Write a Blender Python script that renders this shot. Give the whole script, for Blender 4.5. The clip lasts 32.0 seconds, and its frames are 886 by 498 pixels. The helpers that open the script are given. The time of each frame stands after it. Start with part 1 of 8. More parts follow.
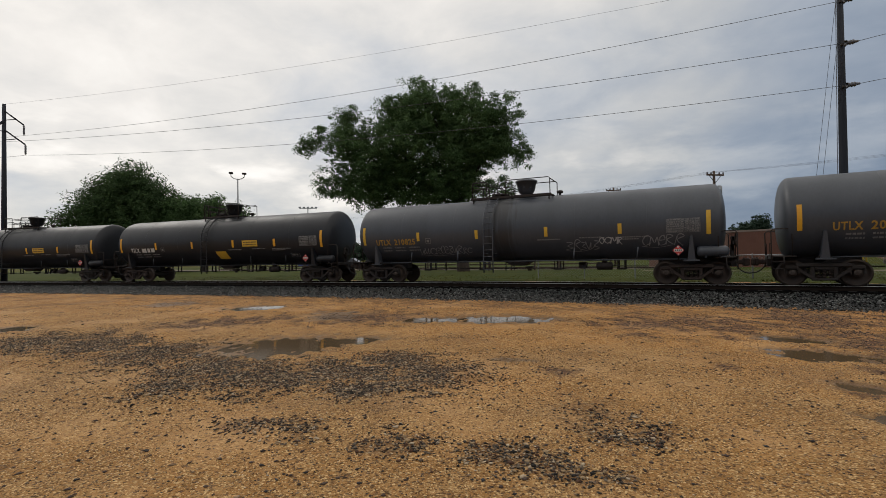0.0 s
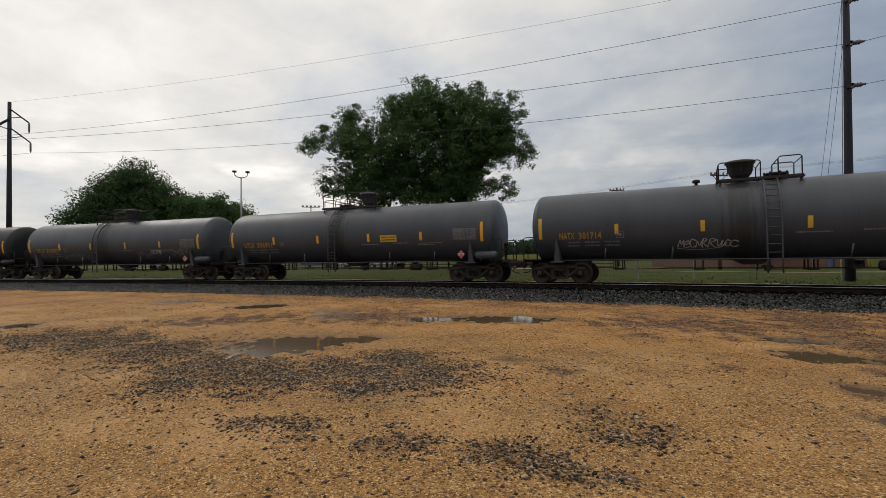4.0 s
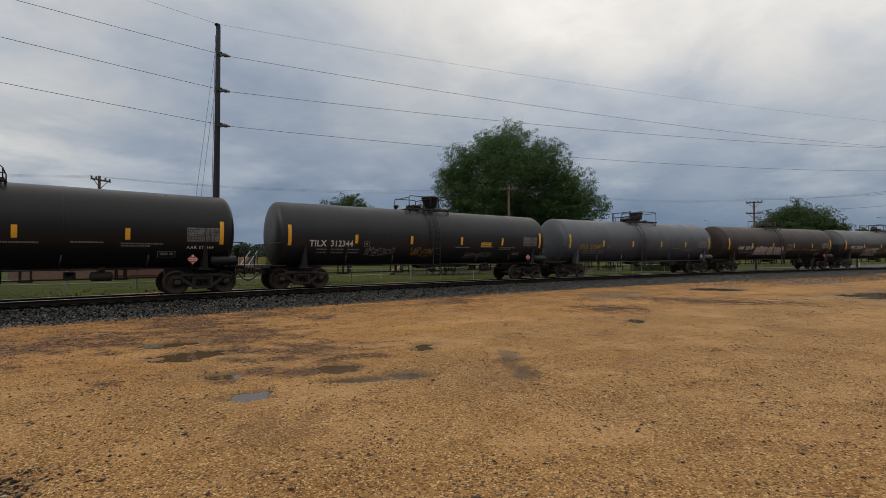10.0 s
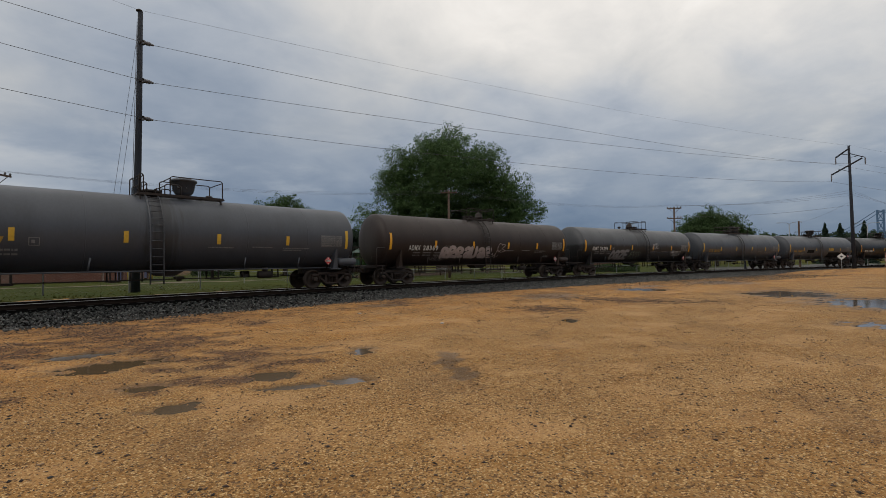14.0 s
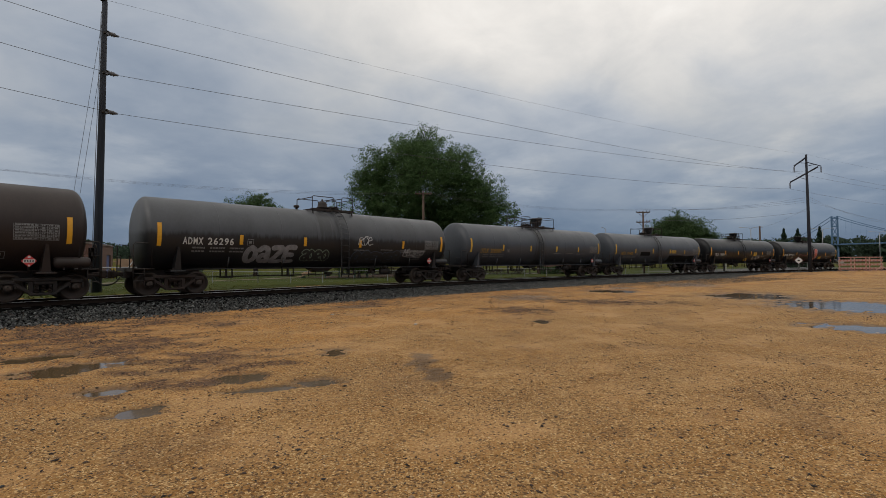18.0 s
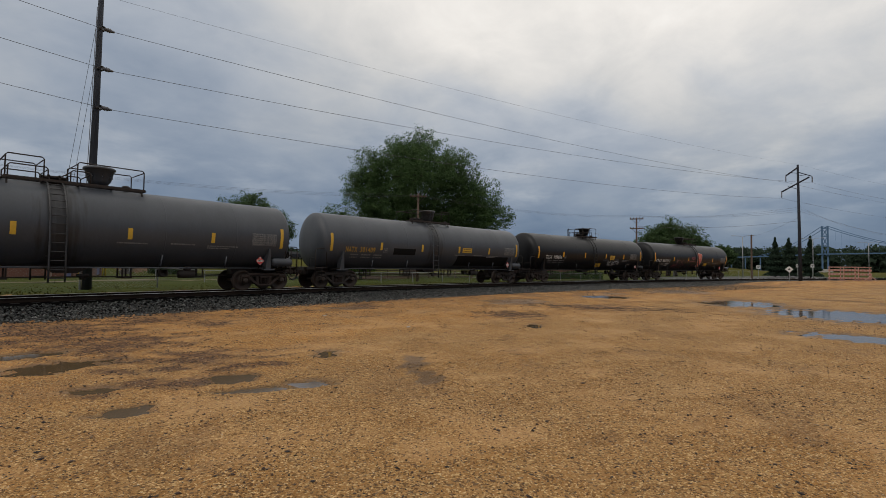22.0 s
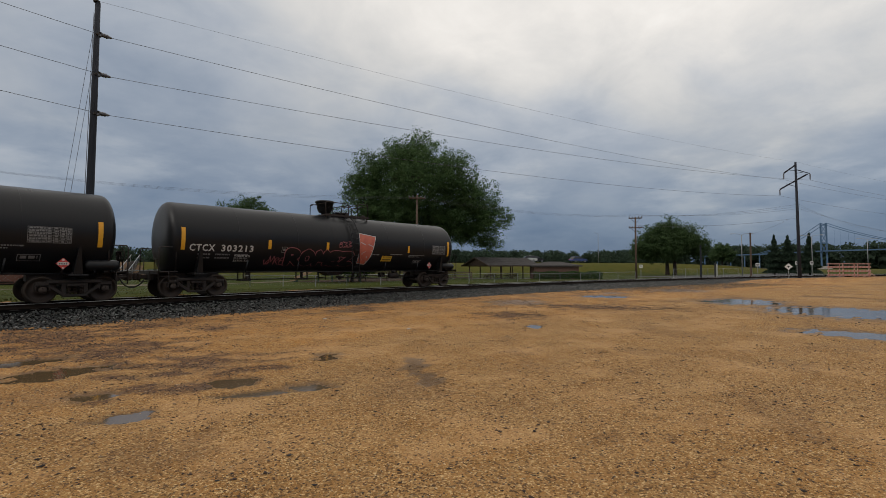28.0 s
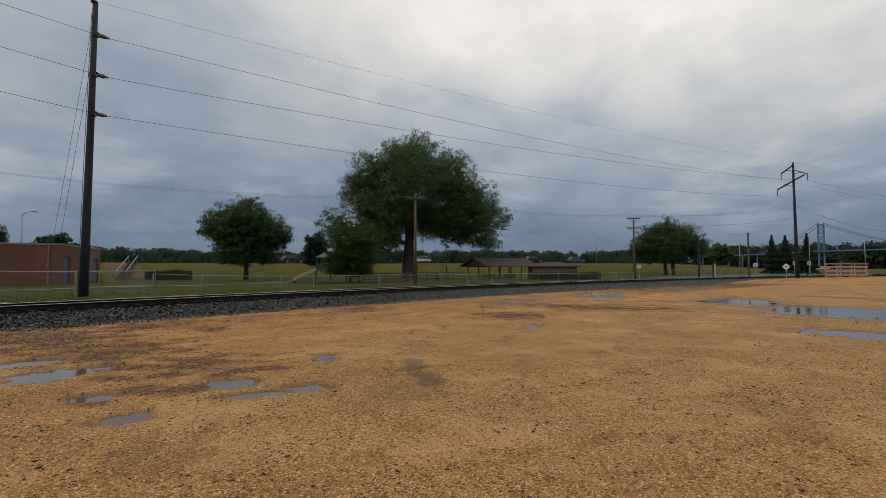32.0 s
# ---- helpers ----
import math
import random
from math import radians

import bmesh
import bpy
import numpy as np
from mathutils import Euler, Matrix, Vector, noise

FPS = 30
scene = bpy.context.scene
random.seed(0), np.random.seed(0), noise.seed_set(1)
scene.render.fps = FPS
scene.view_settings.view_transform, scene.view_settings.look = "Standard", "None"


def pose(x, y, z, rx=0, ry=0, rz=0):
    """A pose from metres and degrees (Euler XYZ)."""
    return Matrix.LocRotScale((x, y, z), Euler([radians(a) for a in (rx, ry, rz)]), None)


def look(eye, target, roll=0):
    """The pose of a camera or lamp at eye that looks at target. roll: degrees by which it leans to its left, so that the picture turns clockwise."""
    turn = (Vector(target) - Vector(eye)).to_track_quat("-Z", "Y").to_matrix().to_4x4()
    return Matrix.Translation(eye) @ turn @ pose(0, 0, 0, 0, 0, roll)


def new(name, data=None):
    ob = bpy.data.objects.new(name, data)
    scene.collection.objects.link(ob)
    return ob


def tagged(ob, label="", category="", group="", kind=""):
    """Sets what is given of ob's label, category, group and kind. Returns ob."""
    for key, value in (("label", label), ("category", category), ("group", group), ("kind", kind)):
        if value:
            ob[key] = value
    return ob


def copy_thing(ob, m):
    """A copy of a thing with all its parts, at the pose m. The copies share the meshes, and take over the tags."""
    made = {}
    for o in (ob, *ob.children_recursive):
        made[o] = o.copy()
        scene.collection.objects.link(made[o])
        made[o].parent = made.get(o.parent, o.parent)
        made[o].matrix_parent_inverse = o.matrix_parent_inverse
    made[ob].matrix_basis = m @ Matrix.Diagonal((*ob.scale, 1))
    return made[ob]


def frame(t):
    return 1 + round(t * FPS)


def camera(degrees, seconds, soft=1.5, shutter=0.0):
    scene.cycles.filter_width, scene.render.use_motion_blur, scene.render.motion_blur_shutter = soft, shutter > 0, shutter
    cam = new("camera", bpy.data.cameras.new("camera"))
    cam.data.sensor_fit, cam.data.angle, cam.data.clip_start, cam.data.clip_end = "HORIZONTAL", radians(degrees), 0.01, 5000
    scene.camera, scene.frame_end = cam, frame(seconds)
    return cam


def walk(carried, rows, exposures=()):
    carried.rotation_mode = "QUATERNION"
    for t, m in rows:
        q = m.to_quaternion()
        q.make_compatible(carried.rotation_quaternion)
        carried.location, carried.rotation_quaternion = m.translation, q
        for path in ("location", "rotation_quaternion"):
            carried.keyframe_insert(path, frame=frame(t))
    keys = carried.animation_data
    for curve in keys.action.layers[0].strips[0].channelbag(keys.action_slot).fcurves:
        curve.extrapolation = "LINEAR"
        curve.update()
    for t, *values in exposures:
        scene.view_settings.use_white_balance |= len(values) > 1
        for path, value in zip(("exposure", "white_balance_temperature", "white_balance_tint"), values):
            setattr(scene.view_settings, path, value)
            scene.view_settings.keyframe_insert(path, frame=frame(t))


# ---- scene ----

EYE = 1.75          # the lens above the gravel lot
RAIL = EYE - 1.224  # top of the rails
CAR = 18.47         # a tank car over its couplers

# ---- the camera and its walk: it stands in one spot and pans ----
cam = camera(87.13, 32.0, soft=0.6)
PATH = [
    (0, pose(0, 0, EYE, 91.112, 1.046, 27.469)),
    (0.5, pose(0, 0, EYE, 91.118, 1.046, 27.383)),
    (1, pose(0, 0, EYE, 91.118, 1.046, 27.383)),
    (1.5, pose(0, 0, EYE, 91.123, 1.011, 27.487)),
    (2, pose(0, 0, EYE, 91.118, 0.924, 27.63)),
    (2.5, pose(0, 0, EYE, 91.094, 0.851, 27.736)),
    (4.5, pose(0, 0, EYE, 91.018, 0.734, 27.757)),
    (5, pose(0, 0, EYE, 91.015, 0.677, 27.605)),
    (5.5, pose(0, 0, EYE, 91.024, 0.653, 26.435)),
    (6, pose(0, 0, EYE, 91.091, 0.59, 21.676)),
    (6.5, pose(0, 0, EYE, 91.05, 0.678, 13.885)),
    (7, pose(0, 0, EYE, 90.93, 0.939, 4.886)),
    (7.5, pose(0, 0, EYE, 90.76, 0.971, -5.167)),
    (8, pose(0, 0, EYE, 90.701, 1.06, -14.819)),
    (8.5, pose(0, 0, EYE, 90.865, 0.884, -23.297)),
    (9, pose(0, 0, EYE, 91.126, 0.653, -30.335)),
    (9.5, pose(0, 0, EYE, 91.293, 0.485, -36.482)),
    (10, pose(0, 0, EYE, 91.401, 0.548, -39.402)),
    (10.5, pose(0, 0, EYE, 91.455, 0.628, -41.062)),
    (11, pose(0, 0, EYE, 91.502, 0.603, -42.394)),
    (11.5, pose(0, 0, EYE, 91.531, 0.657, -43.43)),
    (12, pose(0, 0, EYE, 91.565, 0.612, -44.189)),
    (12.5, pose(0, 0, EYE, 91.608, 0.647, -44.931)),
    (13, pose(0, 0, EYE, 91.636, 0.686, -45.631)),
    (13.5, pose(0, 0, EYE, 91.612, 0.666, -46.22)),
    (14, pose(0, 0, EYE, 91.616, 0.693, -46.737)),
    (14.5, pose(0, 0, EYE, 91.618, 0.309, -48.768)),
    (16.5, pose(0, 0, EYE, 91.652, 0.365, -49.574)),
    (17, pose(0, 0, EYE, 91.675, 0.349, -49.748)),
    (17.5, pose(0, 0, EYE, 91.679, 0.352, -49.857)),
    (18, pose(0, 0, EYE, 91.727, 0.294, -49.921)),
    (18.5, pose(0, 0, EYE, 91.728, 0.294, -49.987)),
    (19, pose(0, 0, EYE, 91.79, 0.034, -50.19)),
    (19.5, pose(0, 0, EYE, 91.885, -0.341, -50.448)),
    (20, pose(0, 0, EYE, 91.992, -0.385, -50.569)),
    (20.5, pose(0, 0, EYE, 91.996, -0.322, -50.569)),
    (21, pose(0, 0, EYE, 91.999, -0.312, -50.601)),
    (21.5, pose(0, 0, EYE, 92.063, -0.497, -50.732)),
    (22, pose(0, 0, EYE, 92.088, -0.682, -50.683)),
    (22.5, pose(0, 0, EYE, 92.081, -0.727, -50.542)),
    (23, pose(0, 0, EYE, 92.084, -0.685, -50.439)),
    (23.5, pose(0, 0, EYE, 92.101, -0.752, -50.24)),
    (24, pose(0, 0, EYE, 92.118, -0.693, -50.145)),
    (24.5, pose(0, 0, EYE, 92.104, -0.618, -50.122)),
    (25, pose(0, 0, EYE, 92.125, -0.478, -50.142)),
    (25.5, pose(0, 0, EYE, 92.174, -0.402, -50.23)),
    (26, pose(0, 0, EYE, 92.173, -0.271, -50.29)),
    (26.5, pose(0, 0, EYE, 92.206, -0.206, -50.387)),
    (28.5, pose(0, 0, EYE, 92.316, 0.083, -50.927)),
    (29, pose(0, 0, EYE, 92.316, 0.12, -51.14)),
    (29.5, pose(0, 0, EYE, 92.252, 0.157, -51.233)),
    (30, pose(0, 0, EYE, 92.182, 0.223, -51.186)),
    (30.5, pose(0, 0, EYE, 92.289, 0.287, -51.059)),
    (31, pose(0, 0, EYE, 92.343, 0.288, -51.194)),
    (31.5, pose(0, 0, EYE, 92.275, 0.184, -51.079)),
    (32, pose(0, 0, EYE, 92.335, 0.082, -50.923)),
]
EXPOSURES = [(0.0, 0.03), (5.0, 0.03), (6.0, 0.08), (7.0, 0.18), (8.0, 0.28), (9.0, 0.16), (10.0, 0.06), (11.0, 0.0), (32.0, 0.0)]
walk(cam, PATH, EXPOSURES)

# ---- world and sun: a broken overcast, brightest towards the hidden sun ----
SUN_AZ, SUN_EL = -75.0, 38.0  # degrees, azimuth from the y axis to the right
world = bpy.data.worlds.new("sky")
scene.world = world
world.use_nodes = True


def build_sky():
    nt = world.node_tree
    nt.nodes.clear()
    N, L = nt.nodes.new, nt.links.new

    def mth(op, a, b=None, clamp=False):
        n = N("ShaderNodeMath")
        n.operation, n.use_clamp = op, clamp
        for i, q in enumerate((a, b)):
            if q is None:
                continue
            if isinstance(q, (int, float)):
                n.inputs[i].default_value = q
            else:
                L(q, n.inputs[i])
        return n.outputs[0]

    def mix(f, a, b):
        n = N("ShaderNodeMix")
        n.data_type = "RGBA"
        for sock, q in ((n.inputs[0], f), (n.inputs[6], a), (n.inputs[7], b)):
            if isinstance(q, (int, float)):
                sock.default_value = q
            elif isinstance(q, tuple):
                sock.default_value = (*q, 1)
            else:
                L(q, sock)
        return n.outputs[2]

    sky = N("ShaderNodeTexSky")
    sky.sky_type, sky.sun_disc = "NISHITA", False
    sky.sun_elevation, sky.sun_rotation = radians(SUN_EL), radians(SUN_AZ)
    tc = N("ShaderNodeTexCoord")
    sep = N("ShaderNodeSeparateXYZ")
    L(tc.outputs["Generated"], sep.inputs[0])
    z = mth("MAXIMUM", sep.outputs[2], 0.0)
    den = mth("ADD", z, 0.26)
    comb = N("ShaderNodeCombineXYZ")
    L(mth("DIVIDE", sep.outputs[0], den), comb.inputs[0])
    L(mth("DIVIDE", sep.outputs[1], den), comb.inputs[1])

    def noise_at(scale, detail, rough, off, dist=0.0):
        mp = N("ShaderNodeMapping")
        mp.inputs[1].default_value = off
        L(comb.outputs[0], mp.inputs[0])
        n = N("ShaderNodeTexNoise")
        n.inputs["Scale"].default_value, n.inputs["Detail"].default_value = scale, detail
        n.inputs["Roughness"].default_value, n.inputs["Distortion"].default_value = rough, dist
        L(mp.outputs[0], n.inputs["Vector"])
        return n.outputs["Fac"]

    def ramp(f, a, b):
        n = N("ShaderNodeMapRange")
        n.interpolation_type = "SMOOTHSTEP"
        n.inputs[1].default_value, n.inputs[2].default_value = a, b
        L(f, n.inputs[0])
        return n.outputs[0]

    def towards(az, el, lo, hi):
        dot = N("ShaderNodeVectorMath")
        dot.operation = "DOT_PRODUCT"
        L(tc.outputs["Generated"], dot.inputs[0])
        a, e = radians(az), radians(el)
        dot.inputs[1].default_value = (math.sin(a) * math.cos(e), math.cos(a) * math.cos(e), math.sin(e))
        return ramp(dot.outputs["Value"], lo, hi)

    # thin cloud towards the sun and overhead to the east, thick low cloud between
    climb = N("ShaderNodeValToRGB")
    for k, (q, v) in enumerate(((0.0, 0.135), (0.06, 0.198), (0.16, 0.282), (0.35, 0.345), (0.62, 0.50), (1.0, 0.70))):
        el = climb.color_ramp.elements[k] if k < 2 else climb.color_ramp.elements.new(q)
        el.position, el.color = q, (v, v, v, 1)
    L(z, climb.inputs[0])
    thin = mth("MULTIPLY", towards(SUN_AZ, 25, 0.0, 1.0), 0.42)
    east = mth("MULTIPLY", mth("MULTIPLY", towards(105, 45, 0.15, 0.95), ramp(z, 0.10, 0.45)), 0.42)
    lum = mth("ADD", mth("ADD", climb.outputs[0], thin), east)
    big = noise_at(1.15, 5, 0.5, (3.1, 1.7, 0), 0.35)
    fine = noise_at(3.4, 9, 0.58, (0.4, 5.2, 0), 0.3)
    mottle = mth("ADD", mth("MULTIPLY", mth("SUBTRACT", big, 0.5), 0.75), mth("MULTIPLY", mth("SUBTRACT", fine, 0.5), 0.60))
    lum = mth("MULTIPLY", lum, mth("ADD", mottle, 1.0))
    # low puffs of cloud that stand before the grey bank
    low, nz = N("ShaderNodeMapping"), N("ShaderNodeTexNoise")
    low.inputs[3].default_value = (4.5, 4.5, 15.0)
    L(tc.outputs["Generated"], low.inputs[0])
    L(low.outputs[0], nz.inputs["Vector"])
    nz.inputs["Scale"].default_value, nz.inputs["Detail"].default_value, nz.inputs["Roughness"].default_value = 1.0, 7, 0.55
    puff = mth("MULTIPLY", ramp(nz.outputs["Fac"], 0.50, 0.68), mth("MULTIPLY", ramp(z, 0.03, 0.10), ramp(z, 0.34, 0.12)))
    lum = mth("MULTIPLY", lum, mth("ADD", mth("MULTIPLY", puff, 0.30), 0.97))
    tint = N("ShaderNodeValToRGB")
    for k, (q, c) in enumerate(((0.10, (0.066, 0.112, 0.198)), (0.20, (0.150, 0.200, 0.278)), (0.34, (0.295, 0.335, 0.392)), (0.52, (0.50, 0.52, 0.545)), (0.80, (0.81, 0.80, 0.79)), (1.0, (1.0, 0.99, 0.98)))):
        el = tint.color_ramp.elements[k] if k < 2 else tint.color_ramp.elements.new(q)
        el.position, el.color = q, (*c, 1)
    L(lum, tint.inputs[0])
    # thinner cloud lets a warmer light through
    warm = N("ShaderNodeMix")
    warm.data_type, warm.blend_type = "RGBA", "MULTIPLY"
    warm.inputs[0].default_value = 1.0
    L(tint.outputs[0], warm.inputs[6])
    L(mix(ramp(mth("ADD", mth("MULTIPLY", lum, 0.6), mth("MULTIPLY", big, 0.5)), 0.42, 0.68), (0.985, 1.0, 1.03), (1.03, 1.0, 0.955)), warm.inputs[7])
    clouds = warm.outputs[2]
    bg1, bg2, add, out = N("ShaderNodeBackground"), N("ShaderNodeBackground"), N("ShaderNodeAddShader"), N("ShaderNodeOutputWorld")
    L(sky.outputs[0], bg1.inputs[0])
    L(clouds, bg2.inputs[0])
    bg1.inputs[1].default_value, bg2.inputs[1].default_value = 0.006, 1.0
    L(bg1.outputs[0], add.inputs[0])
    L(bg2.outputs[0], add.inputs[1])
    L(add.outputs[0], out.inputs[0])


build_sky()
sun = new("sun", bpy.data.lights.new("sun", "SUN"))
sun.data.energy, sun.data.angle, sun.data.color = 0.45, radians(25), (1.0, 0.95, 0.88)
sun.matrix_world = look((60 * math.sin(radians(SUN_AZ)), 60 * math.cos(radians(SUN_AZ)), 60 * math.tan(radians(SUN_EL))), (0, 0, 0))

# ---- materials ----


def material(name, color, rough=0.6, metal=0.0, second=None, scale=3.0, fine=40.0, amount=0.5, bump=0.15, spec=0.5, island=0.0, stretch=(1, 1, 1), random_object=0.0, skew=1.0):
    """Two colours mixed by noise at two scales, with fine relief."""
    m = bpy.data.materials.new(name)
    m.use_nodes = True
    nt = m.node_tree
    N, L = nt.nodes.new, nt.links.new
    b = nt.nodes["Principled BSDF"]
    b.inputs["Metallic"].default_value = metal
    b.inputs["Specular IOR Level"].default_value = spec
    second = second or tuple(c * 0.6 for c in color)
    tc, mp = N("ShaderNodeTexCoord"), N("ShaderNodeMapping")
    L(tc.outputs["Object"], mp.inputs[0])
    mp.inputs[3].default_value = stretch
    n1, n2 = N("ShaderNodeTexNoise"), N("ShaderNodeTexNoise")
    for n, s, d in ((n1, scale, 6), (n2, fine, 3)):
        n.inputs["Scale"].default_value, n.inputs["Detail"].default_value = s, d
        L(mp.outputs[0], n.inputs["Vector"])
    add = N("ShaderNodeMath")
    add.operation = "MULTIPLY_ADD"
    L(n2.outputs["Fac"], add.inputs[0])
    add.inputs[1].default_value = 0.45
    L(n1.outputs["Fac"], add.inputs[2])
    mr = N("ShaderNodeMapRange")
    mr.inputs[1].default_value, mr.inputs[2].default_value, mr.inputs[4].default_value = 0.5, 0.95, amount
    L(add.outputs[0], mr.inputs[0])
    mix = N("ShaderNodeMix")
    mix.data_type = "RGBA"
    mix.inputs[6].default_value, mix.inputs[7].default_value = (*color, 1), (*second, 1)
    L(mr.outputs[0], mix.inputs[0])
    col = mix.outputs[2]
    if island or random_object:
        src = N("ShaderNodeNewGeometry").outputs["Random Per Island"] if island else N("ShaderNodeObjectInfo").outputs["Random"]
        hsv, mv = N("ShaderNodeHueSaturation"), N("ShaderNodeMapRange")
        k = island or random_object
        mv.inputs[3].default_value, mv.inputs[4].default_value = 1 - k, 1 + k
        if skew != 1.0:
            pw = N("ShaderNodeMath")
            pw.operation = "POWER"
            pw.inputs[1].default_value = skew
            L(src, pw.inputs[0])
            src = pw.outputs[0]
            mv.inputs[4].default_value = 1 + k * skew
        L(src, mv.inputs[0])
        L(mv.outputs[0], hsv.inputs["Value"])
        L(col, hsv.inputs["Color"])
        col = hsv.outputs[0]
    L(col, b.inputs["Base Color"])
    rr = N("ShaderNodeMapRange")
    rr.inputs[3].default_value, rr.inputs[4].default_value = max(0.02, rough - 0.1), min(1, rough + 0.12)
    L(n1.outputs["Fac"], rr.inputs[0])
    L(rr.outputs[0], b.inputs["Roughness"])
    if bump:
        bp = N("ShaderNodeBump")
        bp.inputs["Strength"].default_value, bp.inputs["Distance"].default_value = bump, 0.02
        L(n2.outputs["Fac"], bp.inputs["Height"])
        L(bp.outputs[0], b.inputs["Normal"])
    return m


def foliage_material(name, a, b2):
    m = material(name, a, 0.6, 0, b2, 0.5, 6, 1.0, 0.0, 0.1, island=0.35)
    nt = m.node_tree
    b = nt.nodes["Principled BSDF"]
    tr, ms = nt.nodes.new("ShaderNodeBsdfTranslucent"), nt.nodes.new("ShaderNodeMixShader")
    nt.links.new(b.inputs["Base Color"].links[0].from_socket, tr.inputs[0])
    ms.inputs[0].default_value = 0.48
    nt.links.new(b.outputs[0], ms.inputs[1])
    nt.links.new(tr.outputs[0], ms.inputs[2])
    nt.links.new(ms.outputs[0], nt.nodes["Material Output"].inputs[0])
    return m


def mixed_stone(name, shares, rough=0.65, spec=0.3):
    """Stones of several kinds lying together: each stone takes one of the colours, by its share."""
    m = material(name, (1, 1, 1), rough, 0, (0.6, 0.6, 0.6), 12, 70, 0.7, 0.15, spec)
    nt = m.node_tree
    N, L = nt.nodes.new, nt.links.new
    b = nt.nodes["Principled BSDF"]
    ramp = N("ShaderNodeValToRGB")
    ramp.color_ramp.interpolation = "CONSTANT"
    at, total = 0.0, sum(q for q, c in shares)
    for k, (q, c) in enumerate(shares):
        el = ramp.color_ramp.elements[k] if k < 2 else ramp.color_ramp.elements.new(at)
        el.position, el.color = at, (*c, 1)
        at += q / total
    L(N("ShaderNodeNewGeometry").outputs["Random Per Island"], ramp.inputs[0])
    mx = N("ShaderNodeMix")
    mx.data_type, mx.blend_type = "RGBA", "MULTIPLY"
    mx.inputs[0].default_value = 1.0
    L(ramp.outputs[0], mx.inputs[6])
    L(b.inputs["Base Color"].links[0].from_socket, mx.inputs[7])
    L(mx.outputs[2], b.inputs["Base Color"])
    return m


def tank_material(name, color, dirt, rough=0.42, spill=0.0, lower=None, spec=0.4):
    """Weathered tank paint: rain streaks, dust, an oil spill under the dome, on some cars a soot-black lower half."""
    m = material(name, color, rough, 0.0, dirt, 0.9, 14.0, 0.7, 0.05, spec, stretch=(1.0, 1.0, 0.35))
    nt = m.node_tree
    N, L = nt.nodes.new, nt.links.new
    b = nt.nodes["Principled BSDF"]
    col = b.inputs["Base Color"].links[0].from_socket
    tc, sep = N("ShaderNodeTexCoord"), N("ShaderNodeSeparateXYZ")
    L(tc.outputs["Object"], sep.inputs[0])
    mp, n = N("ShaderNodeMapping"), N("ShaderNodeTexNoise")
    mp.inputs[3].default_value = (5.0, 1.0, 0.5)
    L(tc.outputs["Object"], mp.inputs[0])
    L(mp.outputs[0], n.inputs["Vector"])
    n.inputs["Scale"].default_value, n.inputs["Detail"].default_value = 1.3, 5

    def mathn(op, a, c):
        q = N("ShaderNodeMath")
        q.operation = op
        for i, w in enumerate((a, c)):
            if isinstance(w, (int, float)):
                q.inputs[i].default_value = w
            else:
                L(w, q.inputs[i])
        return q.outputs[0]

    def over(f, lo, hi, to, amt, base):
        mr, mx = N("ShaderNodeMapRange"), N("ShaderNodeMix")
        mr.inputs[1].default_value, mr.inputs[2].default_value, mr.inputs[4].default_value = lo, hi, amt
        L(f, mr.inputs[0])
        mx.data_type = "RGBA"
        mx.inputs[7].default_value = (*to, 1)
        L(mr.outputs[0], mx.inputs[0])
        L(base, mx.inputs[6])
        return mx.outputs[2]

    if spill:
        ax = mathn("ABSOLUTE", mathn("ADD", sep.outputs[0], 0.4), 0)
        f = mathn("SUBTRACT", mathn("ADD", n.outputs["Fac"], 0.25), mathn("MULTIPLY", ax, 0.55))
        col = over(f, 0.42, 0.62, (0.022, 0.021, 0.021), spill, col)
    if lower:
        f = mathn("SUBTRACT", mathn("MULTIPLY", n.outputs["Fac"], 0.5), sep.outputs[2])
        col = over(f, -2.35, -2.15, lower, 0.92, col)
    L(col, b.inputs["Base Color"])
    return m


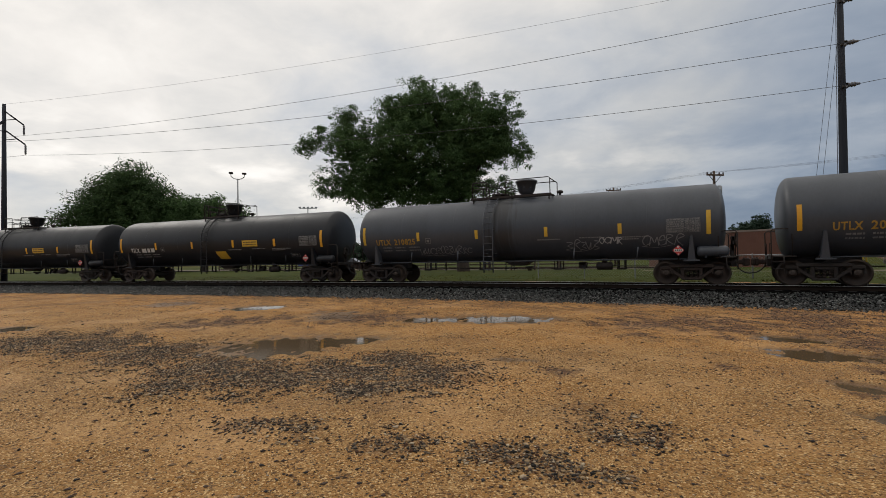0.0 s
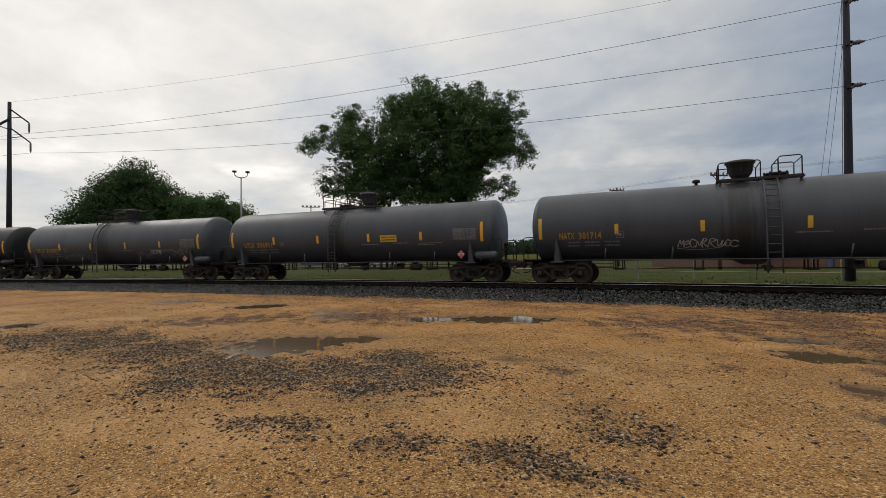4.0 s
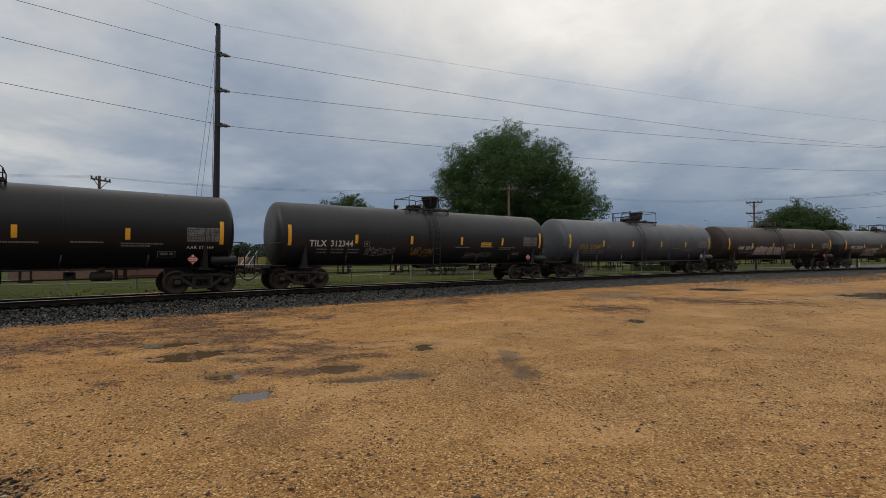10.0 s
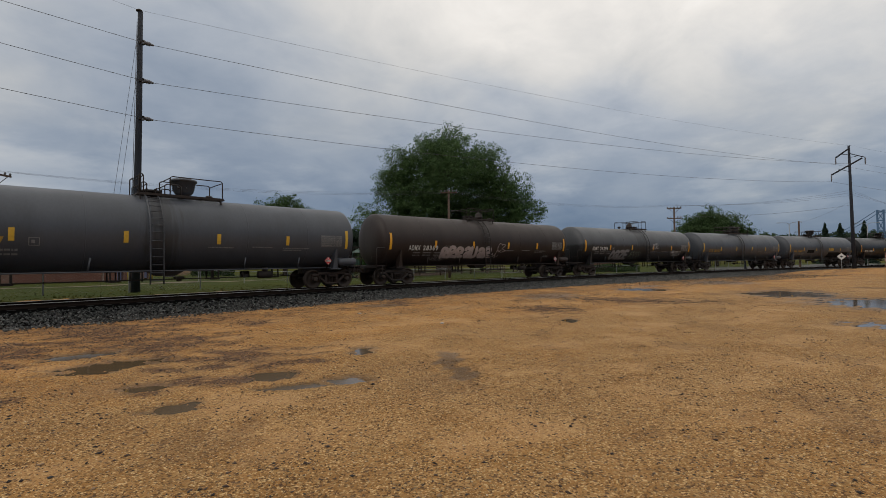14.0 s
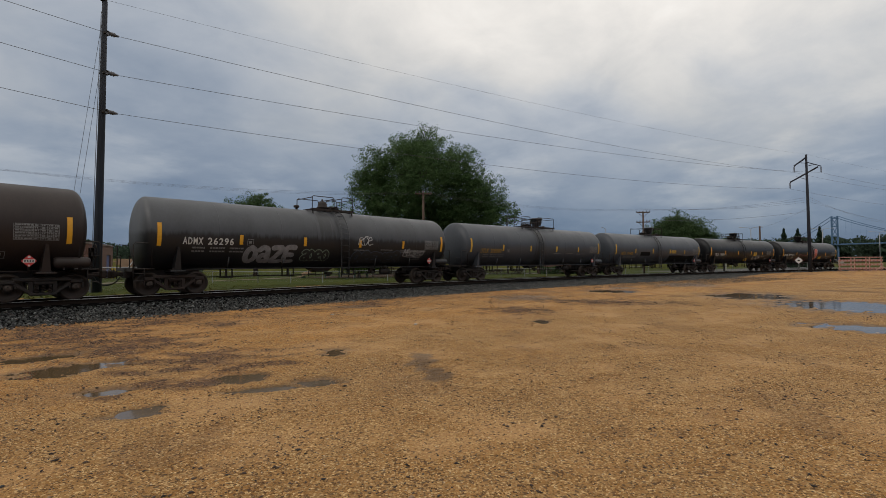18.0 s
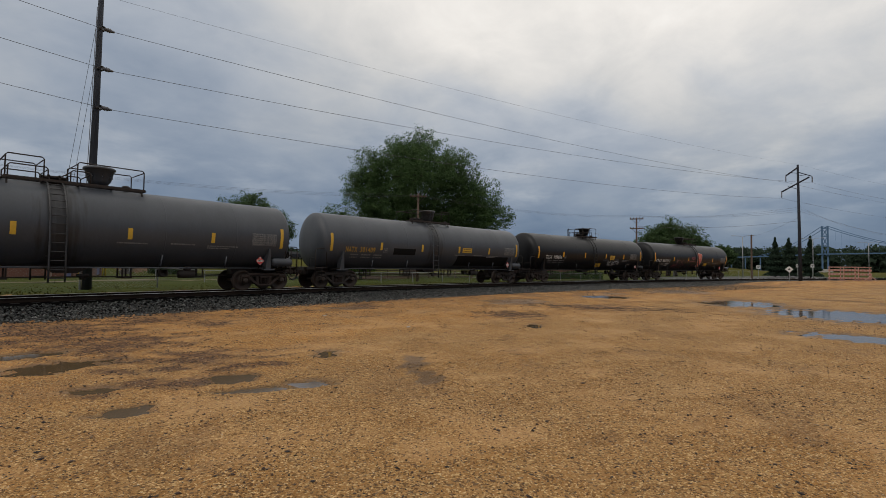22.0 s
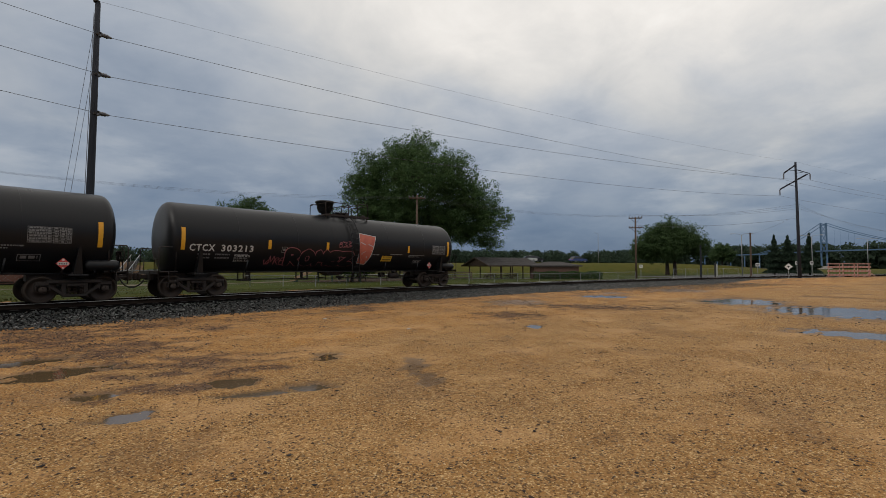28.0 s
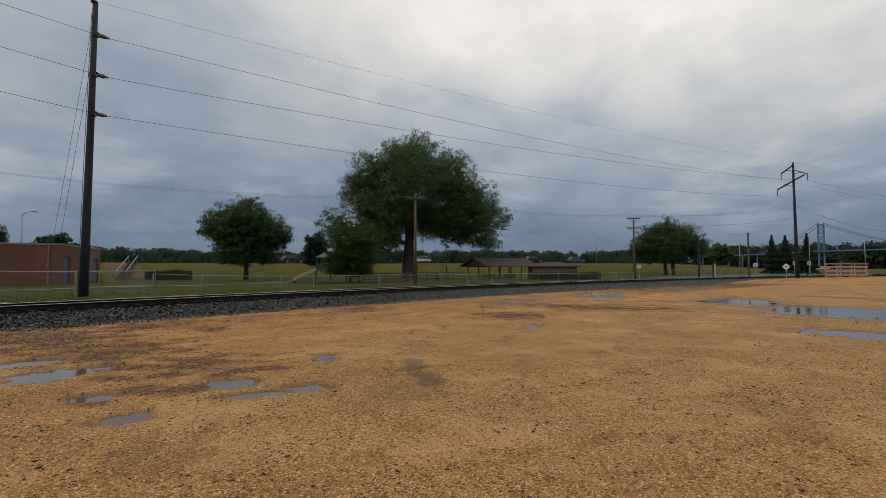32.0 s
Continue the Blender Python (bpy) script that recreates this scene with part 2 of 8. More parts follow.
def ground_material():
    """Wet tan gravel: pebbles, orange fines, pale sand, dark grit and damp patches by the sheet's own attributes."""
    m = bpy.data.materials.new("tan_gravel")
    m.use_nodes = True
    nt = m.node_tree
    N, L = nt.nodes.new, nt.links.new
    b = nt.nodes["Principled BSDF"]
    geo = N("ShaderNodeNewGeometry")

    def noise_n(scale, detail=4, rough=0.55):
        n = N("ShaderNodeTexNoise")
        n.inputs["Scale"].default_value, n.inputs["Detail"].default_value, n.inputs["Roughness"].default_value = scale, detail, rough
        L(geo.outputs["Position"], n.inputs["Vector"])
        return n.outputs["Fac"]

    def step(f, lo, hi, out=1.0):
        r = N("ShaderNodeMapRange")
        r.inputs[1].default_value, r.inputs[2].default_value, r.inputs[4].default_value = lo, hi, out
        L(f, r.inputs[0])
        return r.outputs[0]

    def mix(f, a, c):
        x = N("ShaderNodeMix")
        x.data_type = "RGBA"
        for sock, q in ((x.inputs[0], f), (x.inputs[6], a), (x.inputs[7], c)):
            if isinstance(q, tuple):
                sock.default_value = (*q, 1)
            elif isinstance(q, float):
                sock.default_value = q
            else:
                L(q, sock)
        return x.outputs[2]

    def cells(scale):
        v = N("ShaderNodeTexVoronoi")
        v.inputs["Scale"].default_value = scale
        L(geo.outputs["Position"], v.inputs["Vector"])
        q = N("ShaderNodeSeparateColor")
        L(v.outputs["Color"], q.inputs[0])
        return v.outputs["Distance"], q.outputs

    def times(a, c):
        q = N("ShaderNodeMath")
        q.operation = "MULTIPLY"
        for i, w in enumerate((a, c)):
            if isinstance(w, float):
                q.inputs[i].default_value = w
            else:
                L(w, q.inputs[i])
        return q.outputs[0]

    def attribute(nm):
        q = N("ShaderNodeAttribute")
        q.attribute_name = nm
        return q.outputs["Fac"]

    # silt that has washed over the pebbles leaves smooth, duller ground
    silt = step(noise_n(0.55, 6, 0.6), 0.50, 0.64)
    open_gravel = step(silt, 0.0, 1.0)
    nt.nodes[-1].inputs[3].default_value, nt.nodes[-1].inputs[4].default_value = 1.0, 0.35
    d1, c1 = cells(62)
    d2, c2 = cells(38)
    fines = attribute("fines")
    base = mix(step(noise_n(0.30, 7, 0.6), 0.38, 0.62), (0.415, 0.232, 0.088), (0.385, 0.193, 0.056))
    base = mix(fines, base, (0.50, 0.222, 0.046))
    base = mix(step(noise_n(0.9, 8, 0.65), 0.46, 0.62, 0.6), base, (0.28, 0.130, 0.033))
    base = mix(times(silt, 0.6), base, (0.385, 0.230, 0.104))
    base = mix(step(noise_n(2.6, 8, 0.75), 0.52, 0.66, 0.5), base, (0.52, 0.32, 0.135))
    base = mix(step(noise_n(5.3, 9, 0.8), 0.54, 0.64, 0.45), base, (0.21, 0.094, 0.027))
    base = mix(times(step(noise_n(15.0, 9, 0.8), 0.545, 0.60, 0.6), open_gravel), base, (0.125, 0.055, 0.018))
    base = mix(times(step(noise_n(30.0, 6, 0.75), 0.54, 0.60, 0.65), open_gravel), base, (0.57, 0.36, 0.15))
    base = mix(times(step(c1[0], 0.74, 0.95, 0.95), open_gravel), base, (0.70, 0.48, 0.23))
    base = mix(times(step(c1[1], 0.70, 0.92, 0.85), open_gravel), base, (0.095, 0.044, 0.017))
    base = mix(step(c2[0], 0.92, 0.95, 0.7), base, (0.075, 0.045, 0.032))
    base = mix(times(attribute("grit"), step(noise_n(6.0, 9, 0.8), 0.38, 0.52)), base, (0.092, 0.050, 0.034))
    damp = attribute("damp")
    base = mix(step(damp, 0.05, 1.0, 0.8), base, (0.115, 0.066, 0.030))
    L(base, b.inputs["Base Color"])
    r = N("ShaderNodeMapRange")
    r.inputs[3].default_value, r.inputs[4].default_value = 0.85, 0.42
    L(damp, r.inputs[0])
    L(r.outputs[0], b.inputs["Roughness"])
    b.inputs["Specular IOR Level"].default_value = 0.22
    bp = N("ShaderNodeBump")
    bp.inputs["Distance"].default_value = 0.022
    L(open_gravel, bp.inputs["Strength"])
    hsum = N("ShaderNodeMath")
    hsum.operation = "SUBTRACT"
    L(noise_n(28, 5), hsum.inputs[0])
    L(d1, hsum.inputs[1])
    L(hsum.outputs[0], bp.inputs["Height"])
    L(bp.outputs[0], b.inputs["Normal"])
    return m


def grass_material():
    """Mown lawn, patchy green, turning to dry yellow grass on the levee and by the ballast."""
    m = material("lawn", (0.030, 0.044, 0.009), 0.9, 0, (0.058, 0.066, 0.013), 0.35, 7.0, 0.9, 0.4, 0.05)
    nt = m.node_tree
    N, L = nt.nodes.new, nt.links.new
    b = nt.nodes["Principled BSDF"]
    at, geo, n, mul, mr = N("ShaderNodeAttribute"), N("ShaderNodeNewGeometry"), N("ShaderNodeTexNoise"), N("ShaderNodeMath"), N("ShaderNodeMapRange")
    at.attribute_name = "dry"
    L(geo.outputs["Position"], n.inputs["Vector"])
    n.inputs["Scale"].default_value, n.inputs["Detail"].default_value, n.inputs["Roughness"].default_value = 0.6, 9, 0.7
    mul.operation = "MULTIPLY_ADD"
    L(at.outputs["Fac"], mul.inputs[0])
    mul.inputs[1].default_value = 0.32
    L(n.outputs["Fac"], mul.inputs[2])
    mr.inputs[1].default_value, mr.inputs[2].default_value = 0.52, 0.78
    L(mul.outputs[0], mr.inputs[0])
    mx = N("ShaderNodeMix")
    mx.data_type = "RGBA"
    mx.inputs[7].default_value = (0.076, 0.073, 0.015, 1)
    L(mr.outputs[0], mx.inputs[0])
    L(b.inputs["Base Color"].links[0].from_socket, mx.inputs[6])
    L(mx.outputs[2], b.inputs["Base Color"])
    return m


GRAVEL = ground_material()
GRASS = grass_material()
WATER = material("muddy_water", (0.10, 0.066, 0.034), 0.03, 0, (0.13, 0.09, 0.05), 0.8, 6, 0.5, 0.02, 0.5)
# Near-black bed: the shade between the ballast stones is put into its colour.
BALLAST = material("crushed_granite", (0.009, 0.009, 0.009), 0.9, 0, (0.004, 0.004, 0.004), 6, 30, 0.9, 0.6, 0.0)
BALLAST_STONE = mixed_stone("granite_stone", ((4.4, (0.016, 0.017, 0.017)), (3, (0.050, 0.052, 0.051)), (2.8, (0.105, 0.108, 0.104)), (1.0, (0.23, 0.23, 0.22)), (0.8, (0.065, 0.048, 0.040))))
LOT_STONE = mixed_stone("crushed_stone", ((3.6, (0.026, 0.023, 0.020)), (2.8, (0.066, 0.054, 0.043)), (2.6, (0.155, 0.118, 0.083)), (2.6, (0.36, 0.25, 0.14)), (1.3, (0.52, 0.41, 0.28)), (1.6, (0.095, 0.048, 0.028))), 0.75, 0.18)
SINGLE_STONE = mixed_stone("brown_stone", ((3, (0.034, 0.026, 0.023)), (3, (0.065, 0.040, 0.030)), (2, (0.11, 0.075, 0.055)), (1.2, (0.30, 0.20, 0.12)), (0.6, (0.05, 0.05, 0.05))))
PEBBLE = mixed_stone("tan_pebble", ((3, (0.31, 0.17, 0.062)), (3, (0.41, 0.23, 0.082)), (2.2, (0.23, 0.11, 0.034)), (1.6, (0.60, 0.41, 0.19)), (1.6, (0.13, 0.068, 0.028)), (0.5, (0.70, 0.56, 0.38))), 0.6, 0.35)
RAIL_STEEL = material("rusty_rail_web", (0.014, 0.010, 0.008), 0.9, 0.0, (0.020, 0.014, 0.011), 4, 40, 0.8, 0.2, 0.1)
# Pale, mostly non-metal colour paints the sky's gleam onto the polished heads.
RAIL_TOP = material("polished_rail_head", (0.62, 0.61, 0.60), 0.35, 0.25, (0.42, 0.41, 0.40), 3, 30, 0.5, 0.02)
TIE = material("creosoted_tie", (0.011, 0.009, 0.008), 0.95, 0, (0.019, 0.016, 0.014), 5, 30, 0.8, 0.5, 0.2, random_object=0.3)
GREY = tank_material("grey_tank_paint", (0.056, 0.063, 0.076), (0.036, 0.041, 0.049), 0.40, 0.75)
GREY_LIGHT = tank_material("pale_grey_tank_paint", (0.064, 0.072, 0.088), (0.040, 0.045, 0.053), 0.42, 0.6)
GREY_SOOT = tank_material("sooty_grey_tank_paint", (0.066, 0.071, 0.080), (0.040, 0.042, 0.046), 0.42, 0.6, (0.012, 0.012, 0.013))
CHARCOAL = tank_material("charcoal_tank_paint", (0.019, 0.021, 0.025), (0.012, 0.013, 0.016), 0.38, 0.4, None, 0.27)
BLACK = tank_material("black_tank_paint", (0.0095, 0.0105, 0.0125), (0.013, 0.013, 0.014), 0.32, 0.2, None, 0.22)
BROWN = tank_material("rust_brown_tank_paint", (0.032, 0.022, 0.019), (0.017, 0.013, 0.012), 0.48, 0.3, None, 0.3)
IRON = material("sooty_cast_steel", (0.020, 0.018, 0.018), 0.7, 0.3, (0.038, 0.026, 0.020), 5, 40, 0.8, 0.25)
IRON_BROWN = material("rusty_cast_steel", (0.040, 0.024, 0.018), 0.75, 0.2, (0.020, 0.015, 0.013), 5, 40, 0.8, 0.25)
WHEEL = material("wheel_steel", (0.040, 0.032, 0.028), 0.55, 0.5, (0.070, 0.048, 0.036), 4, 40, 0.7, 0.1)
HUB = material("bearing_cap_steel", (0.16, 0.15, 0.14), 0.5, 0.6, (0.06, 0.05, 0.045), 9, 60, 0.6, 0.1)
HOSE = material("black_rubber", (0.015, 0.015, 0.015), 0.6, 0, (0.03, 0.03, 0.03), 10, 60, 0.5, 0.1)
REFLECTOR = material("yellow_reflector", (0.72, 0.36, 0.015), 0.45, 0, (0.50, 0.24, 0.02), 6, 60, 0.5, 0.02)
YELLOW = material("faded_yellow_letters", (0.42, 0.24, 0.03), 0.6, 0, (0.22, 0.13, 0.03), 8, 60, 0.8, 0.0)
DECAL_YELLOW = material("yellow_decal", (0.62, 0.38, 0.03), 0.55, 0, (0.45, 0.27, 0.03), 6, 60, 0.6, 0.0)
WHITE = material("white_letters", (0.58, 0.58, 0.56), 0.6, 0, (0.34, 0.34, 0.33), 8, 60, 0.7, 0.0)
DIM = material("weathered_white_letters", (0.22, 0.22, 0.22), 0.65, 0, (0.12, 0.12, 0.12), 8, 60, 0.8, 0.0)
BLANKED = material("dull_black_paint", (0.007, 0.007, 0.007), 0.8, 0, (0.012, 0.012, 0.012), 3, 40, 0.6, 0.0, 0.1)
INK = material("black_print", (0.02, 0.02, 0.02), 0.6, 0, (0.04, 0.04, 0.04), 8, 60, 0.5, 0.0)
SPRAY = material("silver_spray_paint", (0.27, 0.27, 0.28), 0.5, 0, (0.13, 0.13, 0.14), 5, 40, 0.8, 0.0)
SPRAY_WARM = material("greyed_white_spray_paint", (0.40, 0.34, 0.33), 0.55, 0, (0.26, 0.22, 0.21), 5, 40, 0.8, 0.0)
SPRAY_BLUE = material("dull_blue_spray_paint", (0.060, 0.085, 0.125), 0.6, 0, (0.04, 0.05, 0.075), 5, 40, 0.8, 0.0)
SPRAY_RED = material("salmon_spray_paint", (0.50, 0.13, 0.08), 0.6, 0, (0.36, 0.09, 0.07), 5, 40, 0.8, 0.0)
SPRAY_PINK = material("dull_red_spray_line", (0.36, 0.11, 0.125), 0.6, 0, (0.22, 0.075, 0.085), 5, 40, 0.8, 0.0)
SPRAY_GREEN = material("pale_green_spray_line", (0.25, 0.33, 0.25), 0.6, 0, (0.16, 0.2, 0.16), 5, 40, 0.8, 0.0)
SPRAY_WHITE = material("white_spray_line", (0.46, 0.46, 0.46), 0.6, 0, (0.28, 0.28, 0.28), 5, 40, 0.8, 0.0)
PLACARD_RED = material("red_placard", (0.50, 0.035, 0.03), 0.5, 0, (0.38, 0.03, 0.03), 8, 60, 0.5, 0.0)
FLAG_RED = material("red_marker", (0.55, 0.03, 0.015), 0.5, 0, (0.42, 0.025, 0.015), 8, 60, 0.4, 0.0)
POLE_WOOD = material("weathered_pole_wood", (0.015, 0.019, 0.030), 0.85, 0, (0.009, 0.011, 0.016), 2, 20, 0.8, 0.3, stretch=(6, 6, 0.4))
POLE_TAN = material("tan_pole_wood", (0.105, 0.066, 0.045), 0.85, 0, (0.06, 0.04, 0.03), 2, 20, 0.8, 0.3, stretch=(6, 6, 0.4))
CERAMIC = material("grey_insulator", (0.10, 0.10, 0.11), 0.35, 0, (0.07, 0.07, 0.08), 5, 40, 0.4, 0.0)
WIRE = material("weathered_conductor", (0.10, 0.10, 0.105), 0.5, 0.5, (0.06, 0.06, 0.06), 5, 40, 0.4, 0.0)
GALV = material("galvanised_steel", (0.30, 0.31, 0.32), 0.5, 0.6, (0.20, 0.21, 0.22), 6, 50, 0.6, 0.05)
BARK = material("grey_brown_bark", (0.052, 0.040, 0.032), 0.9, 0, (0.028, 0.022, 0.018), 3, 18, 0.8, 0.6, 0.2, stretch=(3, 3, 0.6))
LEAF_A = foliage_material("cottonwood_leaves", (0.056, 0.102, 0.038), (0.092, 0.148, 0.058))
LEAF_B = foliage_material("dark_leaves", (0.047, 0.083, 0.032), (0.072, 0.115, 0.047))
LEAF_C = foliage_material("maple_leaves", (0.038, 0.072, 0.016), (0.056, 0.094, 0.022))
LEAF_D = foliage_material("conifer_needles", (0.034, 0.056, 0.040), (0.046, 0.072, 0.047))
FAR_LEAF = foliage_material("far_woods_leaves", (0.034, 0.055, 0.036), (0.050, 0.074, 0.050))
BRICK = material("red_brown_brick", (0.185, 0.080, 0.055), 0.85, 0, (0.14, 0.060, 0.044), 1.2, 25, 0.8, 0.2, random_object=0.18)
MORTAR = material("grey_mortar", (0.17, 0.095, 0.072), 0.9, 0, (0.13, 0.08, 0.06), 3, 40, 0.6, 0.2)
COPING = material("light_metal_coping", (0.22, 0.16, 0.135), 0.6, 0.1, (0.25, 0.2, 0.17), 2, 30, 0.5, 0.05)
DOOR_BLUE = material("blue_door_paint", (0.085, 0.10, 0.23), 0.5, 0, (0.06, 0.07, 0.16), 2, 30, 0.6, 0.05)
BOLLARD = material("yellow_bollard_paint", (0.55, 0.38, 0.05), 0.55, 0, (0.4, 0.28, 0.05), 3, 30, 0.6, 0.05)
CONCRETE = material("pale_concrete", (0.36, 0.34, 0.31), 0.85, 0, (0.26, 0.25, 0.23), 1, 20, 0.7, 0.2)
SHINGLE = material("grey_brown_shingles", (0.072, 0.066, 0.064), 0.9, 0, (0.046, 0.042, 0.041), 2, 14, 0.8, 0.3, 0.2, random_object=0.2)
TIMBER = material("dark_park_timber", (0.090, 0.062, 0.045), 0.85, 0, (0.055, 0.04, 0.03), 3, 25, 0.8, 0.3)
SLIDE = material("tan_plastic_slide", (0.42, 0.27, 0.17), 0.5, 0, (0.30, 0.19, 0.12), 2, 20, 0.5, 0.02)
TEAL = material("green_playground_metal", (0.022, 0.062, 0.040), 0.45, 0, (0.035, 0.10, 0.08), 3, 30, 0.5, 0.02)
# Bridge blue with the haze of distance mixed into its base colour.
BRIDGE_BLUE = material("blue_bridge_steel", (0.060, 0.125, 0.225), 0.7, 0.0, (0.05, 0.10, 0.18), 0.05, 1, 0.6, 0.0)
PATH_DIRT = material("muddy_worn_path", (0.20, 0.165, 0.125), 0.9, 0, (0.13, 0.10, 0.07), 0.6, 14, 0.8, 0.2, 0.2)
DIRT = material("bare_tan_dirt", (0.135, 0.085, 0.050), 0.95, 0, (0.09, 0.058, 0.036), 0.8, 12, 0.8, 0.3, 0.1)
STAIR = material("dark_damp_concrete", (0.10, 0.09, 0.08), 0.9, 0, (0.06, 0.054, 0.05), 1, 20, 0.7, 0.2, 0.2)
MULCH = material("dark_wood_mulch", (0.045, 0.030, 0.022), 0.95, 0, (0.085, 0.055, 0.035), 1.5, 25, 0.8, 0.5, 0.1)
BARRIER_PINK = material("faded_red_white_barrier", (0.42, 0.26, 0.215), 0.7, 0, (0.30, 0.16, 0.13), 3, 20, 0.8, 0.1)
BARRIER_RED = material("faded_red_barrier_paint", (0.36, 0.12, 0.09), 0.7, 0, (0.28, 0.1, 0.08), 3, 20, 0.6, 0.1)
SIGN_WHITE = material("white_sign_face", (0.55, 0.55, 0.54), 0.5, 0, (0.42, 0.42, 0.42), 4, 30, 0.5, 0.0)
ASPHALT = material("asphalt", (0.055, 0.055, 0.055), 0.9, 0, (0.08, 0.078, 0.075), 1, 30, 0.7, 0.3)
CAR_WHITE = material("silver_car_paint", (0.50, 0.51, 0.52), 0.25, 0.2, (0.45, 0.46, 0.47), 1, 20, 0.3, 0.0)
CAR_BLUE = material("blue_car_paint", (0.06, 0.09, 0.24), 0.25, 0.2, (0.05, 0.07, 0.2), 1, 20, 0.3, 0.0)
CAR_DARK = material("dark_car_paint", (0.03, 0.03, 0.035), 0.25, 0.2, (0.02, 0.02, 0.025), 1, 20, 0.3, 0.0)
GLASS_DARK = material("tinted_car_glass", (0.02, 0.022, 0.025), 0.08, 0, (0.03, 0.03, 0.03), 1, 10, 0.3, 0.0)

# ---- mesh helpers ----


class Geo:
    """Vertices and faces that become one mesh."""

    def __init__(self):
        self.v, self.f = [], []

    def add(self, verts, faces):
        n = len(self.v)
        self.v.extend(verts)
        self.f.extend([tuple(i + n for i in q) for q in faces])
        return self

    def box(self, c, s, b=0.0, turn=None):
        """A box with chamfered edges (b), turned by a 3x3 matrix."""
        hx, hy, hz = s[0] / 2, s[1] / 2, s[2] / 2
        b = min(b, hx * 0.9, hy * 0.9, hz * 0.9)
        vs, fs = [], []
        if b <= 0:
            vs = [(x, y, z) for x in (-hx, hx) for y in (-hy, hy) for z in (-hz, hz)]
            fs = [(0, 1, 3, 2), (4, 6, 7, 5), (0, 4, 5, 1), (2, 3, 7, 6), (0, 2, 6, 4), (1, 5, 7, 3)]
        else:
            idx = {}
            for sx in (-1, 1):
                for sy in (-1, 1):
                    for sz in (-1, 1):
                        for a in range(3):
                            p = [sx * (hx - b), sy * (hy - b), sz * (hz - b)]
                            p[a] += (sx, sy, sz)[a] * b
                            idx[sx, sy, sz, a] = len(vs)
                            vs.append(tuple(p))
            for a in range(3):
                o1, o2 = [q for q in range(3) if q != a]
                for s1 in (-1, 1):
                    quad = []
                    for u, w in ((-1, -1), (1, -1), (1, 1), (-1, 1)):
                        k = [0, 0, 0]
                        k[a], k[o1], k[o2] = s1, u, w
                        quad.append(idx[k[0], k[1], k[2], a])
                    if (s1 > 0) == (a == 1):
                        quad.reverse()
                    fs.append(tuple(quad))
                for u in (-1, 1):
                    for w in (-1, 1):
                        q = []
                        for e, ax in ((-1, o1), (1, o1), (1, o2), (-1, o2)):
                            k = [0, 0, 0]
                            k[a], k[o1], k[o2] = e, u, w
                            q.append(idx[k[0], k[1], k[2], ax])
                        fs.append(tuple(q if (u * w > 0) == (a != 1) else q[::-1]))
            for sx in (-1, 1):
                for sy in (-1, 1):
                    for sz in (-1, 1):
                        q = [idx[sx, sy, sz, a] for a in range(3)]
                        fs.append(tuple(q if sx * sy * sz > 0 else q[::-1]))
        out = []
        for p in vs:
            p = Vector(p)
            if turn is not None:
                p = turn @ p
            out.append((p.x + c[0], p.y + c[1], p.z + c[2]))
        return self.add(out, fs)

    def beam(self, p, q, w, h, b=0.0):
        """A bar of width w (level) and height h from p to q."""
        p, q = Vector(p), Vector(q)
        x = (q - p).normalized()
        up = Vector((0, 0, 1)) if abs(x.z) < 0.95 else Vector((0, 1, 0))
        y = up.cross(x).normalized()
        z = x.cross(y)
        return self.box((p + q) / 2, ((q - p).length, w, h), b, Matrix((x, y, z)).transposed())

    def tube(self, pts, r, n=6, r2=None):
        """A round bar along points, tapering to r2 or with a radius for each point, with closed ends."""
        pts = [Vector(p) for p in pts]
        m = len(pts)
        vs, fs = [], []
        x = None
        for i, p in enumerate(pts):
            d = (pts[min(i + 1, m - 1)] - pts[max(i - 1, 0)]).normalized()
            if x is None:
                x = d.orthogonal().normalized()
            x = (x - d * x.dot(d)).normalized()
            y = d.cross(x)
            rr = r[i] if isinstance(r, list) else r if r2 is None else r + (r2 - r) * i / (m - 1)
            for k in range(n):
                a = 2 * math.pi * k / n
                vs.append(tuple(p + (x * math.cos(a) + y * math.sin(a)) * rr))
        for i in range(m - 1):
            for k in range(n):
                a, b2 = i * n + k, i * n + (k + 1) % n
                fs.append((a, b2, b2 + n, a + n))
        fs.append(tuple(range(n - 1, -1, -1)))
        fs.append(tuple((m - 1) * n + k for k in range(n)))
        return self.add(vs, fs)

    def lathe(self, prof, axis="z", n=24, c=(0, 0, 0)):
        """A turned body: prof holds (along, radius)."""
        vs, fs = [], []
        for u, r in prof:
            for k in range(n):
                a = 2 * math.pi * k / n
                p, q = r * math.cos(a), r * math.sin(a)
                t = {"z": (p, q, u), "x": (u, p, q), "y": (q, u, p)}[axis]
                vs.append((t[0] + c[0], t[1] + c[1], t[2] + c[2]))
        for i in range(len(prof) - 1):
            for k in range(n):
                a, b2 = i * n + k, i * n + (k + 1) % n
                fs.append((a, b2, b2 + n, a + n))
        fs.append(tuple(range(n - 1, -1, -1)))
        fs.append(tuple((len(prof) - 1) * n + k for k in range(n)))
        return self.add(vs, fs)

    def islands(self):
        """The pieces that do not touch one another, each a Geo of its own."""
        root = list(range(len(self.v)))

        def find(i):
            while root[i] != i:
                root[i] = root[root[i]]
                i = root[i]
            return i
        for f in self.f:
            for q in f[1:]:
                root[find(q)] = find(f[0])
        groups = {}
        for f in self.f:
            groups.setdefault(find(f[0]), []).append(f)
        out = []
        for fs in groups.values():
            ids = sorted({i for f in fs for i in f})
            to = {i: k for k, i in enumerate(ids)}
